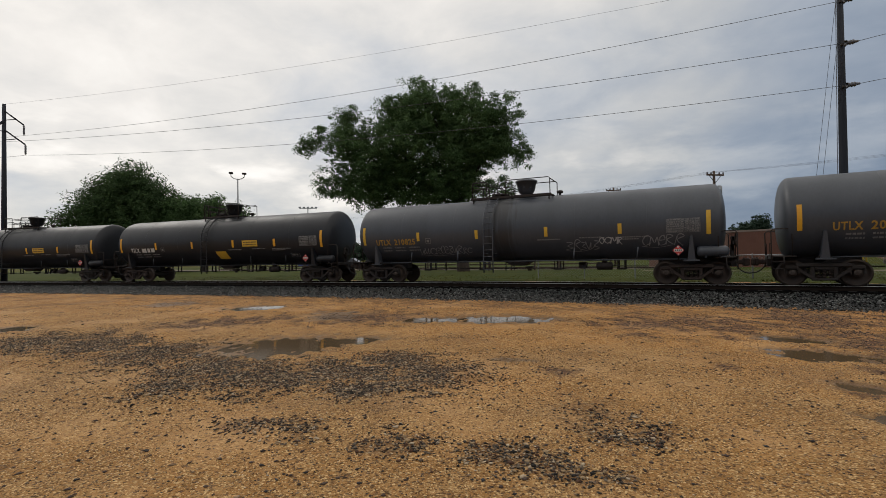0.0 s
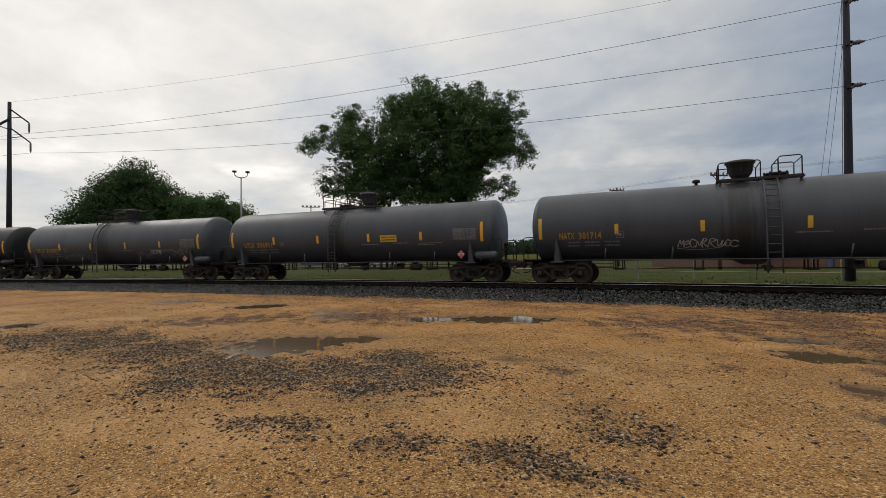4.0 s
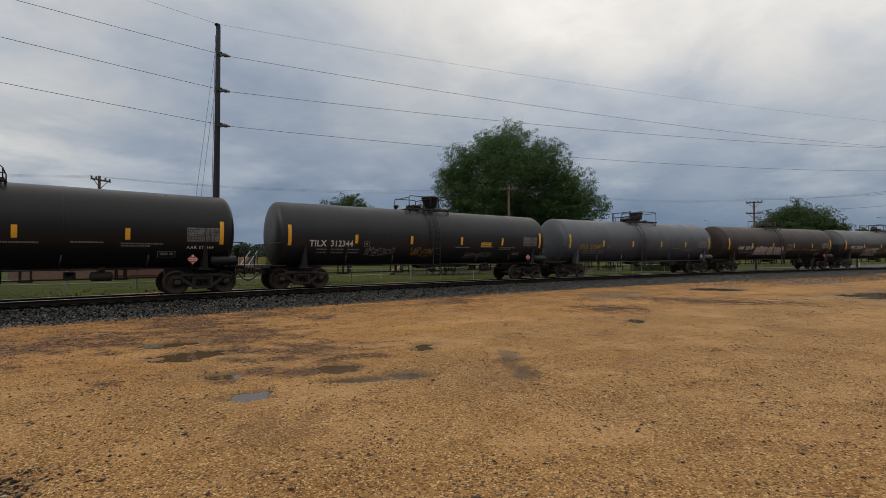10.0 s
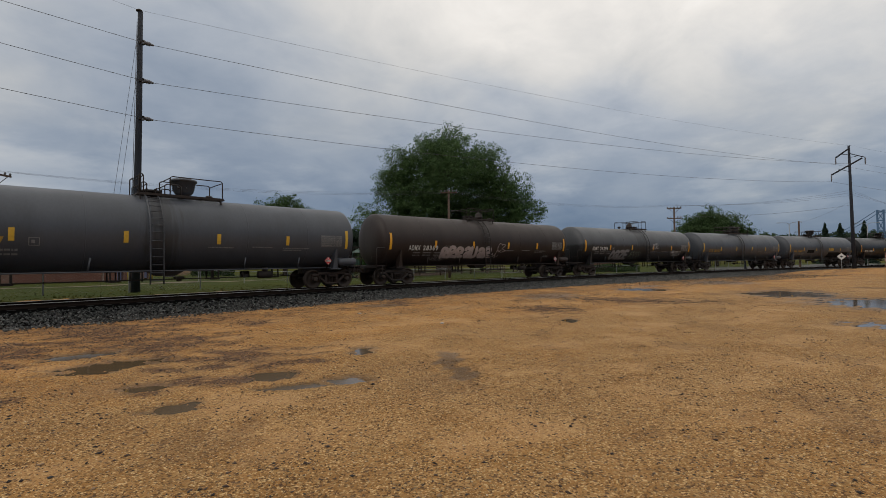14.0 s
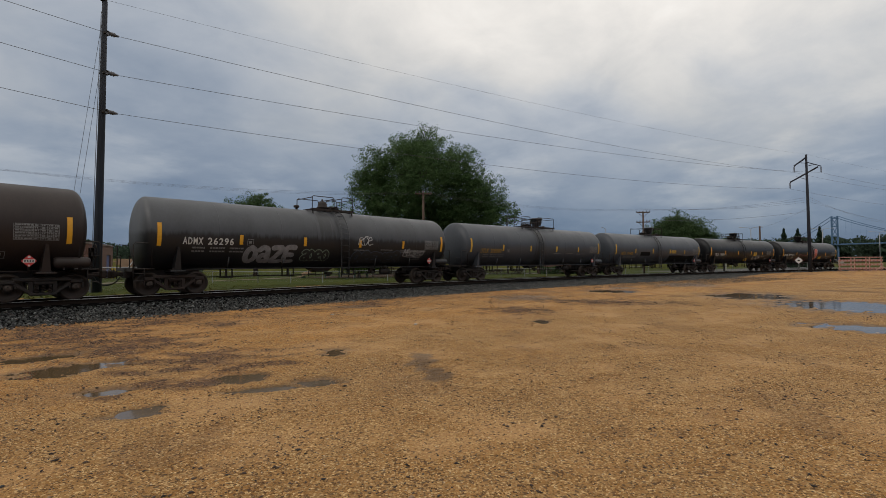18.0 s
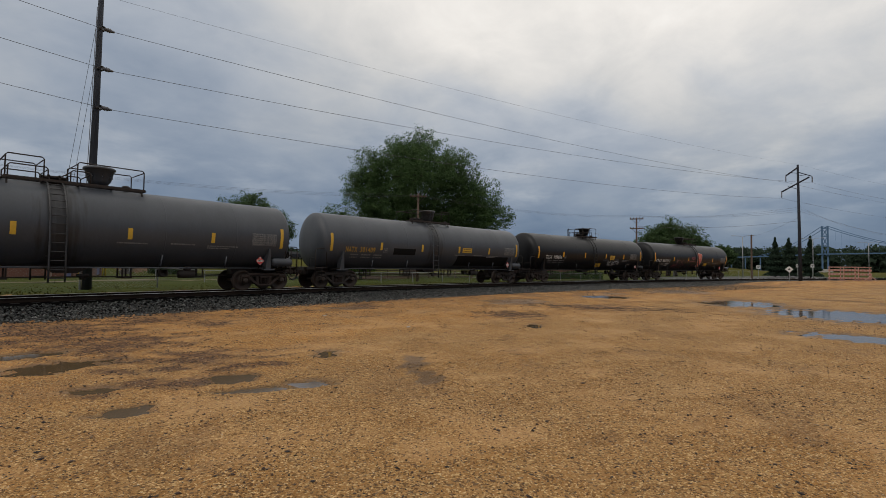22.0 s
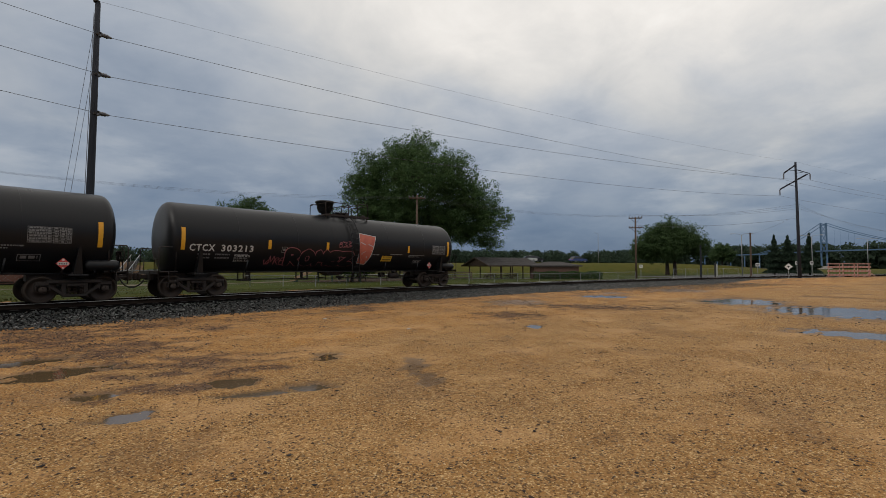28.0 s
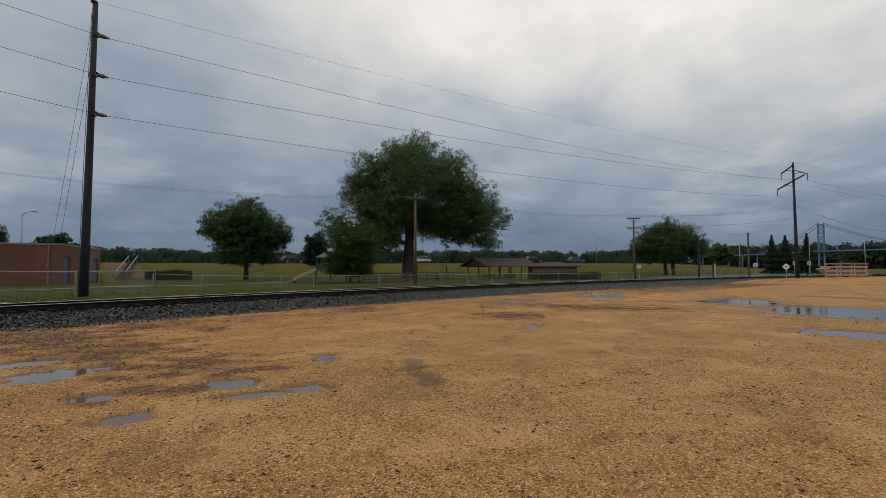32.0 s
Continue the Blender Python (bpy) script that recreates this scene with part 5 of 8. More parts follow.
        railing(rg, x0 + 0.05, x0 + (x1 - x0) * 0.52, -0.78, 0.78, zt, 0.66)
        railing(rg, x1 - 0.75, x1 - 0.05, -0.78, 0.78, zt, 0.72)
    else:
        railing(rg, x0 + 0.05, (x0 + x1) / 2, -0.78, 0.78, zt, 0.50)
        railing(rg, (x0 + x1) / 2 + 0.25, x1 - 0.05, -0.78, 0.78, zt, 0.42)
    for q in rg.islands():
        part("guard_rail", q, IRON, plat, smooth=True)
    if spec.get("small_dome"):
        part("valve_dome", shared("dome_%s_%g" % (paint.name, bx), lambda: g_small_dome(bx), IRON, True), None, car)
    else:
        part("valve_bonnet", shared("bonnet_%s_%g" % (paint.name, bx), lambda: g_bonnet(bx, 0.47, 0.86), paint, True), None, car)
    part("manway_lid", shared("manway_%g" % mx, lambda: g_manway(mx), IRON, True), None, car)
    part("safety_valve", shared("valve_%g" % vx, lambda: g_valve(vx), IRON, True), None, car)
    for side in (-1, 1):
        part("ladder", shared("ladder_%g_%d_%s" % (lx, side, paint.name), lambda: g_ladder(lx, side), paint, True), None, car)
    # reflectors
    for x, h in spec.get("strips", ((-7.84, 0.92), (-4.68, 0.42), (-1.62, 0.42), (1.6, 0.42), (4.6, 0.42), (7.74, 0.92))):
        g = Geo()
        hh = h if h > 0.5 else h * spec.get("reflector", 1.0)
        patch(g, x - 0.075, x + 0.075, -hh / 2, hh / 2, 2.28 if h < 0.5 else 2.40, 0.010)
        part("reflector", g, spec.get("reflect_mat", REFLECTOR), car)
    # marks and data
    ink = spec["ink"]
    g = Geo()
    z = spec.get("mark_z", 1.93)
    u, u1 = spec.get("text", (-6.95, -4.85))
    mark, number = spec["mark"]
    whole = u1 - u
    w = lettering(g, mark, 0.40, u, z, spread=spec.get("spread", 1.1), width=whole * 0.38)
    part("reporting_mark", g, ink, car)
    g = Geo()
    if number:
        w += whole * 0.09 + lettering(g, number, 0.40, u + whole * 0.47, z, spread=spec.get("spread", 1.1), width=whole * 0.53)
    else:
        bars(g, u + whole * 0.47, z, whole * 0.53, 0.26, rnd)
        w = whole
    part("car_number", g, ink, car)
    small = spec.get("small", DIM)
    g = Geo()
    for k in range(2):
        zz = z - 0.17 - 0.14 * k
        for q, ww in ((0.35, 0.5), (1.05, 0.6), (1.85, 0.6)):
            bars(g, u + q, zz, ww, 0.07, rnd)
    for q in g.islands():
        part("weight_data", q, small if ink is not WHITE else DIM, car)
    g = Geo()
    cx = u + w + spec.get("class_gap", 0.58)
    patch(g, cx, cx + 0.28, 0, 0.02, z + 0.0)
    patch(g, cx, cx + 0.28, 0.26, 0.28, z + 0.0)
    patch(g, cx, cx + 0.02, 0, 0.28, z)
    patch(g, cx + 0.26, cx + 0.28, 0, 0.28, z)
    bars(g, cx + 0.07, z + 0.08, 0.13, 0.11, rnd)
    part("class_mark", g, small, car)
    # the table of tests near the other end
    g = Geo()
    tx, tz, tw, th = spec.get("table", 6.3), 2.05, 1.15, 0.56
    for k in range(7):
        patch(g, tx, tx + tw, k * th / 6.4, k * th / 6.4 + 0.013, tz, n=1)
    for q in (0, 0.42, 0.58, 0.73, 0.87, 1.0):
        patch(g, tx + tw * q, tx + tw * q + 0.013, 0, th * 6 / 6.4, tz)
    for k in range(6):
        bars(g, tx + 0.04, tz + 0.028 + k * th / 6.4, tw * 0.38, 0.045, rnd)
        for q in (0.45, 0.61, 0.76, 0.90):
            bars(g, tx + tw * q, tz + 0.028 + k * th / 6.4, tw * 0.09, 0.045, rnd)
    part("test_table", g, small, car)
    g = Geo()
    for x, zz, ww in ((1.2, 1.92, 1.0), (3.0, 1.95, 0.9), (4.4, 1.92, 1.3), (4.4, 1.84, 0.9)):
        bars(g, x, zz, ww, 0.05, rnd)
    for q in g.islands():
        part("stencil", q, small, car)
    if ink is WHITE:
        g = Geo()
        x = spec.get("placard", 6.7) - 1.15
        for a0, a1, b0, b1 in ((0, 0.6, 0, 0.02), (0, 0.6, 0.26, 0.28), (0, 0.02, 0, 0.28), (0.58, 0.6, 0, 0.28)):
            patch(g, x + a0, x + a1, b0, b1, 1.45)
        bars(g, x + 0.08, 1.53, 0.44, 0.12, rnd)
        part("inspection_box", g, DIM, car)
    placard_parts(car, spec.get("placard", 6.7), 1.36)
    if spec.get("panel"):
        g = Geo()
        x, zz, ww, hh = spec["panel"]
        patch(g, x, x + ww, 0, hh, zz)
        pn = part("notice_panel", g, DECAL_YELLOW, car, "yellow notice panel with black print")
        k = Geo()
        for r in range(2):
            bars(k, x + 0.08, zz + hh * 0.22 + r * hh * 0.40, ww - 0.16, hh * 0.15, rnd, 0.016)
        part("notice_print", k, INK, pn)
    if spec.get("square"):
        g = Geo()
        x, zz, ww, hh = spec["square"]
        for k in range(6):
            q = k / 5
            g.v += [wrap(x - ww * 0.2 * q, hh * q, zz), wrap(x + ww * (1 - 0.2 * q), hh * q, zz)]
        g.f += [(2 * k, 2 * k + 1, 2 * k + 3, 2 * k + 2) for k in range(5)]
        part("yellow_patch", g, DECAL_YELLOW, car)
    for kind, x, zz, ww, hh, mats in spec.get("graffiti", ()):
        if kind == "tag":
            g = Geo()
            scribble(g, x, zz - 0.02, ww, hh * 1.05, 0.055 if mats[0] is SPRAY_WHITE else 0.045, rnd)
            part("graffiti", g, mats[0], car, "looping spray-painted tag")
        else:
            step = ww / len(mats[2])
            for k, key in enumerate(mats[2]):
                f, l = Geo(), Geo()
                fat_letters(f, l, x + step * k, zz, step, hh, key, 0.035, rnd)
                art = part("graffiti_letter", l, mats[0], car, "fat outlined spray-paint letter")
                part("letter_fill", f, mats[1] or paint, art)
    return car, wheels


def wheel_pair():
    g = g_wheelset()
    cap = g_cap()
    g.add(cap.v, cap.f)
    return g


SPECS = [
    dict(paint=CHARCOAL, ink=WHITE, mark=("TILX", ""), label="dark grey weathered tank car with a yellow notice panel", panel=(2.2, 2.1, 1.1, 0.34)),
    dict(paint=CHARCOAL, ink=WHITE, mark=("TILX", ""), label="charcoal tank car with a slanted yellow patch", panel=(2.3, 2.1, 1.1, 0.36), square=(0.3, 1.42, 0.8, 0.55), dome=(-1.4, 1.4, 0.3, -0.6, 1.7, -0.5)),
    dict(paint=GREY, ink=YELLOW, mark=("UTLX", "210825"), text=(-7.13, -4.87), label="grey tank car with white graffiti tags and a rust stain", dome=(-2.1, 1.72, 0.39, -0.9, 1.95, -1.0), graffiti=(("tag", -4.75, 1.45, 2.7, 0.40, (SPRAY,)), ("tag", 2.4, 1.5, 1.3, 0.40, (SPRAY,)), ("tag", 3.75, 1.7, 0.95, 0.34, (SPRAY_WHITE,)), ("tag", 5.4, 1.6, 1.4, 0.40, (SPRAY,))), reflect_mat=DECAL_YELLOW),
    dict(paint=GREY, ink=YELLOW, mark=("UTLX", "206951"), label="clean grey tank car with orange reporting marks", panel=(2.3, 2.05, 0.95, 0.34), dome=(-1.8, 1.7, 0.75, -0.65, 2.0, -0.6)),
    dict(paint=GREY, ink=YELLOW, mark=("NATX", "301714"), text=(-7.03, -5.28), label="grey tank car with one white tag and a tagged air reservoir", graffiti=(("tag", -2.5, 1.5, 1.9, 0.36, (SPRAY_WHITE,)),), dome=(-1.1, 1.58, -0.29, 0.85, -1.8, 0.57), rails=1, reflect_mat=DECAL_YELLOW, placard=6.46),
    dict(paint=BLACK, ink=WHITE, mark=("TILX", "190872"), text=(-6.92, -4.88), class_gap=0.28, label="black tank car with white letters and two white graffiti tags", panel=(2.95, 1.98, 0.85, 0.34), dome=(-0.7, 1.5, 0.0, 0.8, -0.55, 0.75), rails=1, table=6.1, placard=7.0, graffiti=(("tag", -4.6, 1.38, 2.7, 0.42, (SPRAY_WHITE,)), ("tag", -1.75, 1.42, 2.2, 0.42, (SPRAY_WHITE,)))),
    dict(paint=BLACK, ink=WHITE, mark=("TCBX", "305228"), text=(-7.74, -5.05), class_gap=0.95, label="black tank car with white letters and a yellow square", square=(0.35, 1.45, 0.62, 0.5), dome=(-1.16, 1.33, 0.58, -0.5, -1.4, 0.9), spread=1.25, rails=2, table=6.5),
    dict(paint=CHARCOAL, ink=WHITE, mark=("TILX", "312344"), label="charcoal tank car with white letters and faint graffiti", panel=(3.0, 1.98, 0.75, 0.26), dome=(-1.4, 1.3, 0.5, -0.6, -1.7, -0.2), rails=1, graffiti=(("tag", 1.9, 1.45, 1.9, 0.3, (DIM,)), ("tag", -4.2, 1.6, 1.6, 0.34, (DIM,)), ("tag", -1.6, 1.5, 1.2, 0.5, (YELLOW,)))),
    dict(paint=GREY_LIGHT, ink=YELLOW, mark=("UTLX", "212647"), label="pale grey tank car with orange reporting marks", dome=(-1.13, 2.03, 0.68, -0.52, 1.7, -0.66), reflect_mat=DECAL_YELLOW),
    dict(paint=BROWN, ink=WHITE, mark=("ADMX", "28369"), text=(-6.6, -4.5), label="rust-brown tank car with fat white graffiti letters", spread=1.2, small_dome=1, dome=(-1.59, 0.95, 0.25, -0.7, 1.3, -0.5), rails=1, graffiti=(("fat", -4.2, 1.45, 4.2, 0.85, (INK, SPRAY_WARM, "eeeaUae")), ("tag", 0.05, 1.5, 0.75, 0.5, (SPRAY_WARM,)), ("tag", 0.5, 1.85, 0.9, 0.55, (SPRAY_WARM,)), ("tag", -4.9, 1.35, 0.9, 0.35, (DIM,)))),
    dict(paint=GREY_SOOT, ink=WHITE, mark=("ADMX", "26296"), text=(-7.0, -5.0), label="grey tank car blackened below, covered in silver graffiti", spread=1.2, mark_z=2.05, small_dome=1, dome=(-0.9, 1.65, 0.2, 0.7, -1.3, 0.55), rails=1, graffiti=(("fat", -4.5, 1.28, 2.45, 1.0, (INK, SPRAY, "OaZE")), ("fat", -1.75, 1.38, 1.55, 0.66, (SPRAY_GREEN, INK, "aOeO")), ("fat", 1.25, 1.3, 3.3, 0.75, (SPRAY_BLUE, INK, "OeEMER")), ("tag", 1.4, 2.2, 0.9, 0.45, (SPRAY_WHITE,)), ("tag", 4.7, 1.7, 1.5, 0.4, (SPRAY_WHITE,)))),
    dict(paint=GREY, ink=YELLOW, mark=("UTLX", "205502"), label="grey tank car with orange reporting marks and dusty streaks", dome=(-1.85, 2.24, 0.92, -0.4, 1.8, -0.51), reflect_mat=DECAL_YELLOW),
    dict(paint=GREY, ink=YELLOW, mark=("NATX", "301409"), text=(-6.99, -5.09), label="grey tank car with black blanked-out panels", panel=(1.9, 2.12, 0.9, 0.3), dome=(-1.95, 1.35, 0.07, -0.9, 1.65, -0.62), rails=1, reflect_mat=DECAL_YELLOW, blank=((-3.8, 1.85, 1.65, 0.38), (1.55, 1.27, 5.3, 0.82))),
    dict(paint=BLACK, ink=WHITE, mark=("TILX", "198806"), class_gap=0.28, label="glossy black tank car with white letters and yellow panels", panel=(2.28, 1.95, 0.77, 0.42), square=(0.42, 1.32, 0.82, 0.42), table=5.75, dome=(-1.1, 1.1, 0.32, -0.5, 1.4, -0.3), graffiti=(("tag", 2.1, 1.55, 1.8, 0.40, (SPRAY_WHITE,)),)),
    dict(paint=BLACK, ink=WHITE, mark=("CTCX", "303213"), text=(-7.6, -4.95), label="black tank car, last of the train, with red graffiti", spread=1.2, class_gap=1.35, strips=((-7.84, 0.92), (-4.2, 0.42), (-1.15, 0.42), (4.35, 0.42), (7.74, 0.92)), panel=(2.42, 1.58, 0.74, 0.36), placard=6.06, dome=(-0.9, 1.92, -0.42, 0.6, 2.1, 0.46), rails=1, graffiti=(("fat", -3.3, 1.32, 3.8, 0.95, (SPRAY_PINK, None, "ROMEZ")), ("tag", -4.4, 1.4, 0.9, 0.45, (SPRAY_PINK,)), ("tag", -0.5, 2.3, 0.8, 0.3, (SPRAY_PINK,)))),
]
TRAIN = [tank_car(i, spec) for i, spec in enumerate(SPECS)]


def extra_markings():
    car = TRAIN[12][0]
    for x, z, w, h in SPECS[12]["blank"]:
        g = Geo()
        patch(g, x, x + w, 0, h, z, 0.012)
        part("blanked_panel", g, BLANKED, car)
    # the last car: a salmon painted shape on the side, and the end-of-train marker
    car = TRAIN[14][0]
    g, l = Geo(), Geo()
    shape = [(0.85, 0.10), (1.40, 0.0), (1.62, 0.55), (1.75, 1.15), (1.90, 1.65), (0.82, 1.80), (0.78, 1.0)]
    rows = 6
    cx, cy = 1.3, 0.95
    ring = []
    for i in range(len(shape)):
        a, b = shape[i], shape[(i + 1) % len(shape)]
        ring += [(a[0] + (b[0] - a[0]) * t / 4, a[1] + (b[1] - a[1]) * t / 4) for t in range(4)]
    n = len(ring)
    vs = []
    for j in range(rows + 1):
        vs += [wrap(cx + (p[0] - cx) * j / rows, cy + (p[1] - cy) * j / rows, 1.40, 0.014) for p in ring]
    g.add(vs, [(j * n + k, j * n + (k + 1) % n, (j + 1) * n + (k + 1) % n, (j + 1) * n + k) for j in range(rows) for k in range(n)])
    ribbon(l, ring + ring[:2], 0.06, 1.40, 0.018)
    for q in ([(0.9, 1.3), (1.15, 1.2), (1.2, 0.8), (1.0, 0.7), (1.1, 0.3)], [(1.4, 1.7), (1.4, 1.2), (1.7, 1.1)], [(1.6, 0.9), (1.35, 0.5), (1.4, 0.2)]):
        ribbon(l, q, 0.06, 1.40, 0.018)
    part("graffiti", g, SPRAY_RED, car, "salmon-red spray-painted shape")
    part("graffiti_outline", l, SPRAY_WHITE, car)
    e = Geo()
    e.box((9.02, -0.1, 1.16), (0.16, 0.26, 0.34), 0.03)
    box = part("end_marker", e, IRON, car, "red flag and marker on the last coupler")
    f = Geo()
    f.add([(9.06, -0.42, 1.42), (8.92, -0.55, 1.0), (9.22, -0.50, 1.02), (9.10, -0.30, 1.0)], [(0, 1, 2), (0, 2, 3), (0, 3, 1), (1, 3, 2)])
    part("flag", f, FLAG_RED, box)


def data_line(car, text, size, u, z, mat):
    g = Geo()
    lettering(g, text, size, u, z, 0.016, 1.15, 0.02)
    part("data_line", g, mat, TRAIN[car][0])


extra_markings()
data_line(6, "AAR ST:464", 0.17, 6.5, 1.78, WHITE)
data_line(14, "93800 KG", 0.15, -5.75, 1.70, WHITE)
data_line(14, "35900 KG", 0.15, -5.75, 1.50, WHITE)
# the air reservoir of one car carries a white tag
tag = Geo()
for k in range(5):
    tag.box((7.62 + k * 0.12, -1.452, 1.30), (0.07, 0.006, 0.12), 0.0, Matrix.Rotation(0.3 * (-1) ** k, 3, "Y"))
part("reservoir_tag", tag, SPRAY_WHITE, TRAIN[4][0])


# ---- trees ----


def leaves_mesh(name, centres, sizes, mat, rnd, flat=0.55, facing=None):
    """Many small pointed leaves at the given places."""
    n = len(centres)
    nn = rnd.normal(size=(n, 3)) if facing is None else facing * 1.5 + rnd.normal(size=(n, 3)) * 0.6
    nn /= np.linalg.norm(nn, axis=1)[:, None]
    d1 = rnd.normal(size=(n, 3))
    d1 -= nn * (d1 * nn).sum(1)[:, None]
    d1 /= np.linalg.norm(d1, axis=1)[:, None]
    d2 = np.cross(nn, d1)
    s = sizes[:, None]
    v = np.stack([centres - d1 * s * 1.1, centres + d1 * s * 0.6 + d2 * s * flat * 1.25, centres + d1 * s * 0.6 - d2 * s * flat * 1.25], 1).reshape(-1, 3)
    return fast_mesh(name, v, np.arange(3 * n).reshape(-1, 3), mat)


def crown_points(lobes, n, rnd, spread, per=9.0):
    """Leaf places: rounded tufts on and in the lobes (lateral, depth, height, radius), leaves lying over each tuft."""
    lobes = np.array(lobes, float)
    w = lobes[:, 3] ** 1.7
    out, face = [], []
    for (a, d, h, r), q in zip(lobes, w / w.sum()):
        k = max(14, int(per * r * r * 2.0))
        u = rnd.normal(size=(k, 3))
        u /= np.linalg.norm(u, axis=1)[:, None]
        c = np.array([a, d, h]) + u * (r * (0.30 + 0.84 * rnd.uniform(0, 1, k) ** 0.6))[:, None] * [1, 1, 0.95]
        rc = spread * rnd.uniform(0.7, 1.75, k)
        m = int(n * q)
        pick = rnd.randint(0, k, m)
        v = rnd.normal(size=(m, 3))
        v /= np.linalg.norm(v, axis=1)[:, None]
        v[:, 2] = np.where(rnd.uniform(0, 1, m) < 0.5, np.abs(v[:, 2]), v[:, 2])
        out.append(c[pick] + v * (rc[pick] * rnd.uniform(0.35, 1.05, m))[:, None] * [1, 1, 0.75])
        f = u[pick] * 0.4 + v * 0.8 + [0, 0, 0.45]
        face.append(f / np.linalg.norm(f, axis=1)[:, None])
    return np.concatenate(out), np.concatenate(face)


def tree(name, label, category, at, lobes, mat, n, size, seed, trunk=0.35, spread=0.42, group="", fork=0.3, trunks=1):
    """Lobes are (lateral, height, radius) as seen from the lot, the height above the lot; the depth is filled in."""
    rnd = np.random.RandomState(seed)
    rr = random.Random(seed)
    x, y, z = at
    az = math.atan2(x, y)
    ob = thing(name, label, category, group, pose(x, y, z, 0, 0, -math.degrees(az)))
    full = [(a, rr.uniform(-0.5, 0.5) * r, h - z, r) for a, h, r in lobes]
    big = max(l[3] for l in full)
    near = [(p, q) for i, p in enumerate(full) for q in full[i + 1:] if math.hypot(p[0] - q[0], p[2] - q[2]) < (p[3] + q[3]) * 1.15]
    full += [((p[0] + q[0]) / 2, rr.uniform(-0.4, 0.4) * p[3], (p[2] + q[2]) / 2 - 0.1, min(p[3], q[3]) * 0.8) for p, q in near[::2]]
    axis = sum(l[0] * l[3] for l in full) / sum(l[3] for l in full)
    full += [(axis + (a - axis) * 0.85, s * r * 0.9, h * 0.97, r * 0.75) for a, d, h, r in full[:len(lobes)] if r > big * 0.45 for s in (-1, 1)]
    top = max(h + r for a, d, h, r in full)
    low = min(h - r for a, d, h, r in full)
    mid = sum(l[0] * l[3] for l in full) / sum(l[3] for l in full)
    g = Geo()
    for q in range(trunks):
        ox = (q - (trunks - 1) / 2) * trunk * 4
        bend = (mid - ox) * 0.3 + ox * 0.6
        hf = max(low + 0.5, top * fork)
        path = [(ox, 0, -0.3), (ox, 0, 0.05), (ox + bend * 0.1, 0, hf * 0.5), (ox + bend * 0.4, 0.1, hf), (ox + bend, 0.2, (hf + top) / 2), (mid, 0, top * 0.86)]
        radii = [trunk * 1.55, trunk * 1.2, trunk, trunk * 0.85, trunk * 0.45, trunk * 0.12]
        g.tube(path, radii, 12)
        spine = [Vector(path[3]), Vector(path[3]).lerp(Vector(path[4]), 0.5), Vector(path[4]), Vector(path[5])]
        nodes = [(p, trunk * k) for p, k in zip(spine, (0.5, 0.42, 0.34, 0.14))]
        for a, d, h, r in sorted(full[:len(lobes)][q::trunks], key=lambda l: (Vector((l[0], l[1], l[2])) - spine[1]).length):
            e = Vector((a, d, h))
            s, rs = min(nodes, key=lambda p: (p[0] - e).length + 0.35 * (p[0] - spine[0]).length + (6.0 if p[0].z > e.z + 1.0 else 0.0))
            m1 = s.lerp(e, 0.5) + Vector((rr.uniform(-0.3, 0.3), rr.uniform(-0.3, 0.3), 0.06 * (e - s).length))
            g.tube([s, m1, e], rs * 0.8, 7, rs * 0.5)
            nodes.append((e, max(rs * 0.5, trunk * 0.05)))
            for _ in range(5):
                t = e + Vector((rr.uniform(-1, 1), rr.uniform(-1, 1), rr.uniform(-0.6, 1))).normalized() * r * 0.8
                b = m1.lerp(e, rr.uniform(0.3, 1))
                g.tube([b, b.lerp(t, 0.5) + Vector((0, 0, 0.12)), t], trunk * 0.07, 5, trunk * 0.02)
    part("trunk", g, BARK, ob, smooth=True)
    pts, face = crown_points(full, n, rnd, spread)
    pts[:, 2] = np.maximum(pts[:, 2], 0.5)
    part("crown", leaves_mesh("crown", pts, rnd.uniform(0.6, 1.3, len(pts)) * size, mat, rnd, 0.55, face), None, ob)
    return ob


tree("cottonwood_tree", "large spreading dark green cottonwood behind the track", "tree", (-19.44, 41.69, 0.42),
     [(-15.7, 12.9, 0.8), (-14.5, 13.9, 1.3), (-12.0, 15.7, 1.2), (-10.9, 16.2, 0.8), (-12.0, 13.2, 2.2), (-13.2, 9.4, 1.6), (-9.0, 14.4, 1.3), (-9.3, 11.1, 2.8), (-7.0, 16.4, 1.7), (-3.7, 18.7, 1.1), (-4.2, 16.4, 2.5), (-5.2, 13.1, 3.5), (-1.0, 17.0, 1.9), (1.4, 17.9, 1.2), (1.0, 14.7, 3.1), (4.2, 15.8, 1.8), (4.7, 13.1, 1.6), (6.0, 12.0, 1.4), (2.8, 12.5, 2.3), (-0.8, 10.8, 3.0), (-6.1, 9.0, 2.5), (-9.7, 8.4, 1.9), (-2.5, 8.3, 2.2), (0.9, 8.7, 1.8), (3.9, 8.4, 1.2), (-0.6, 6.2, 1.5)],
     LEAF_A, 250000, 0.095, 11, 0.55, 0.46)
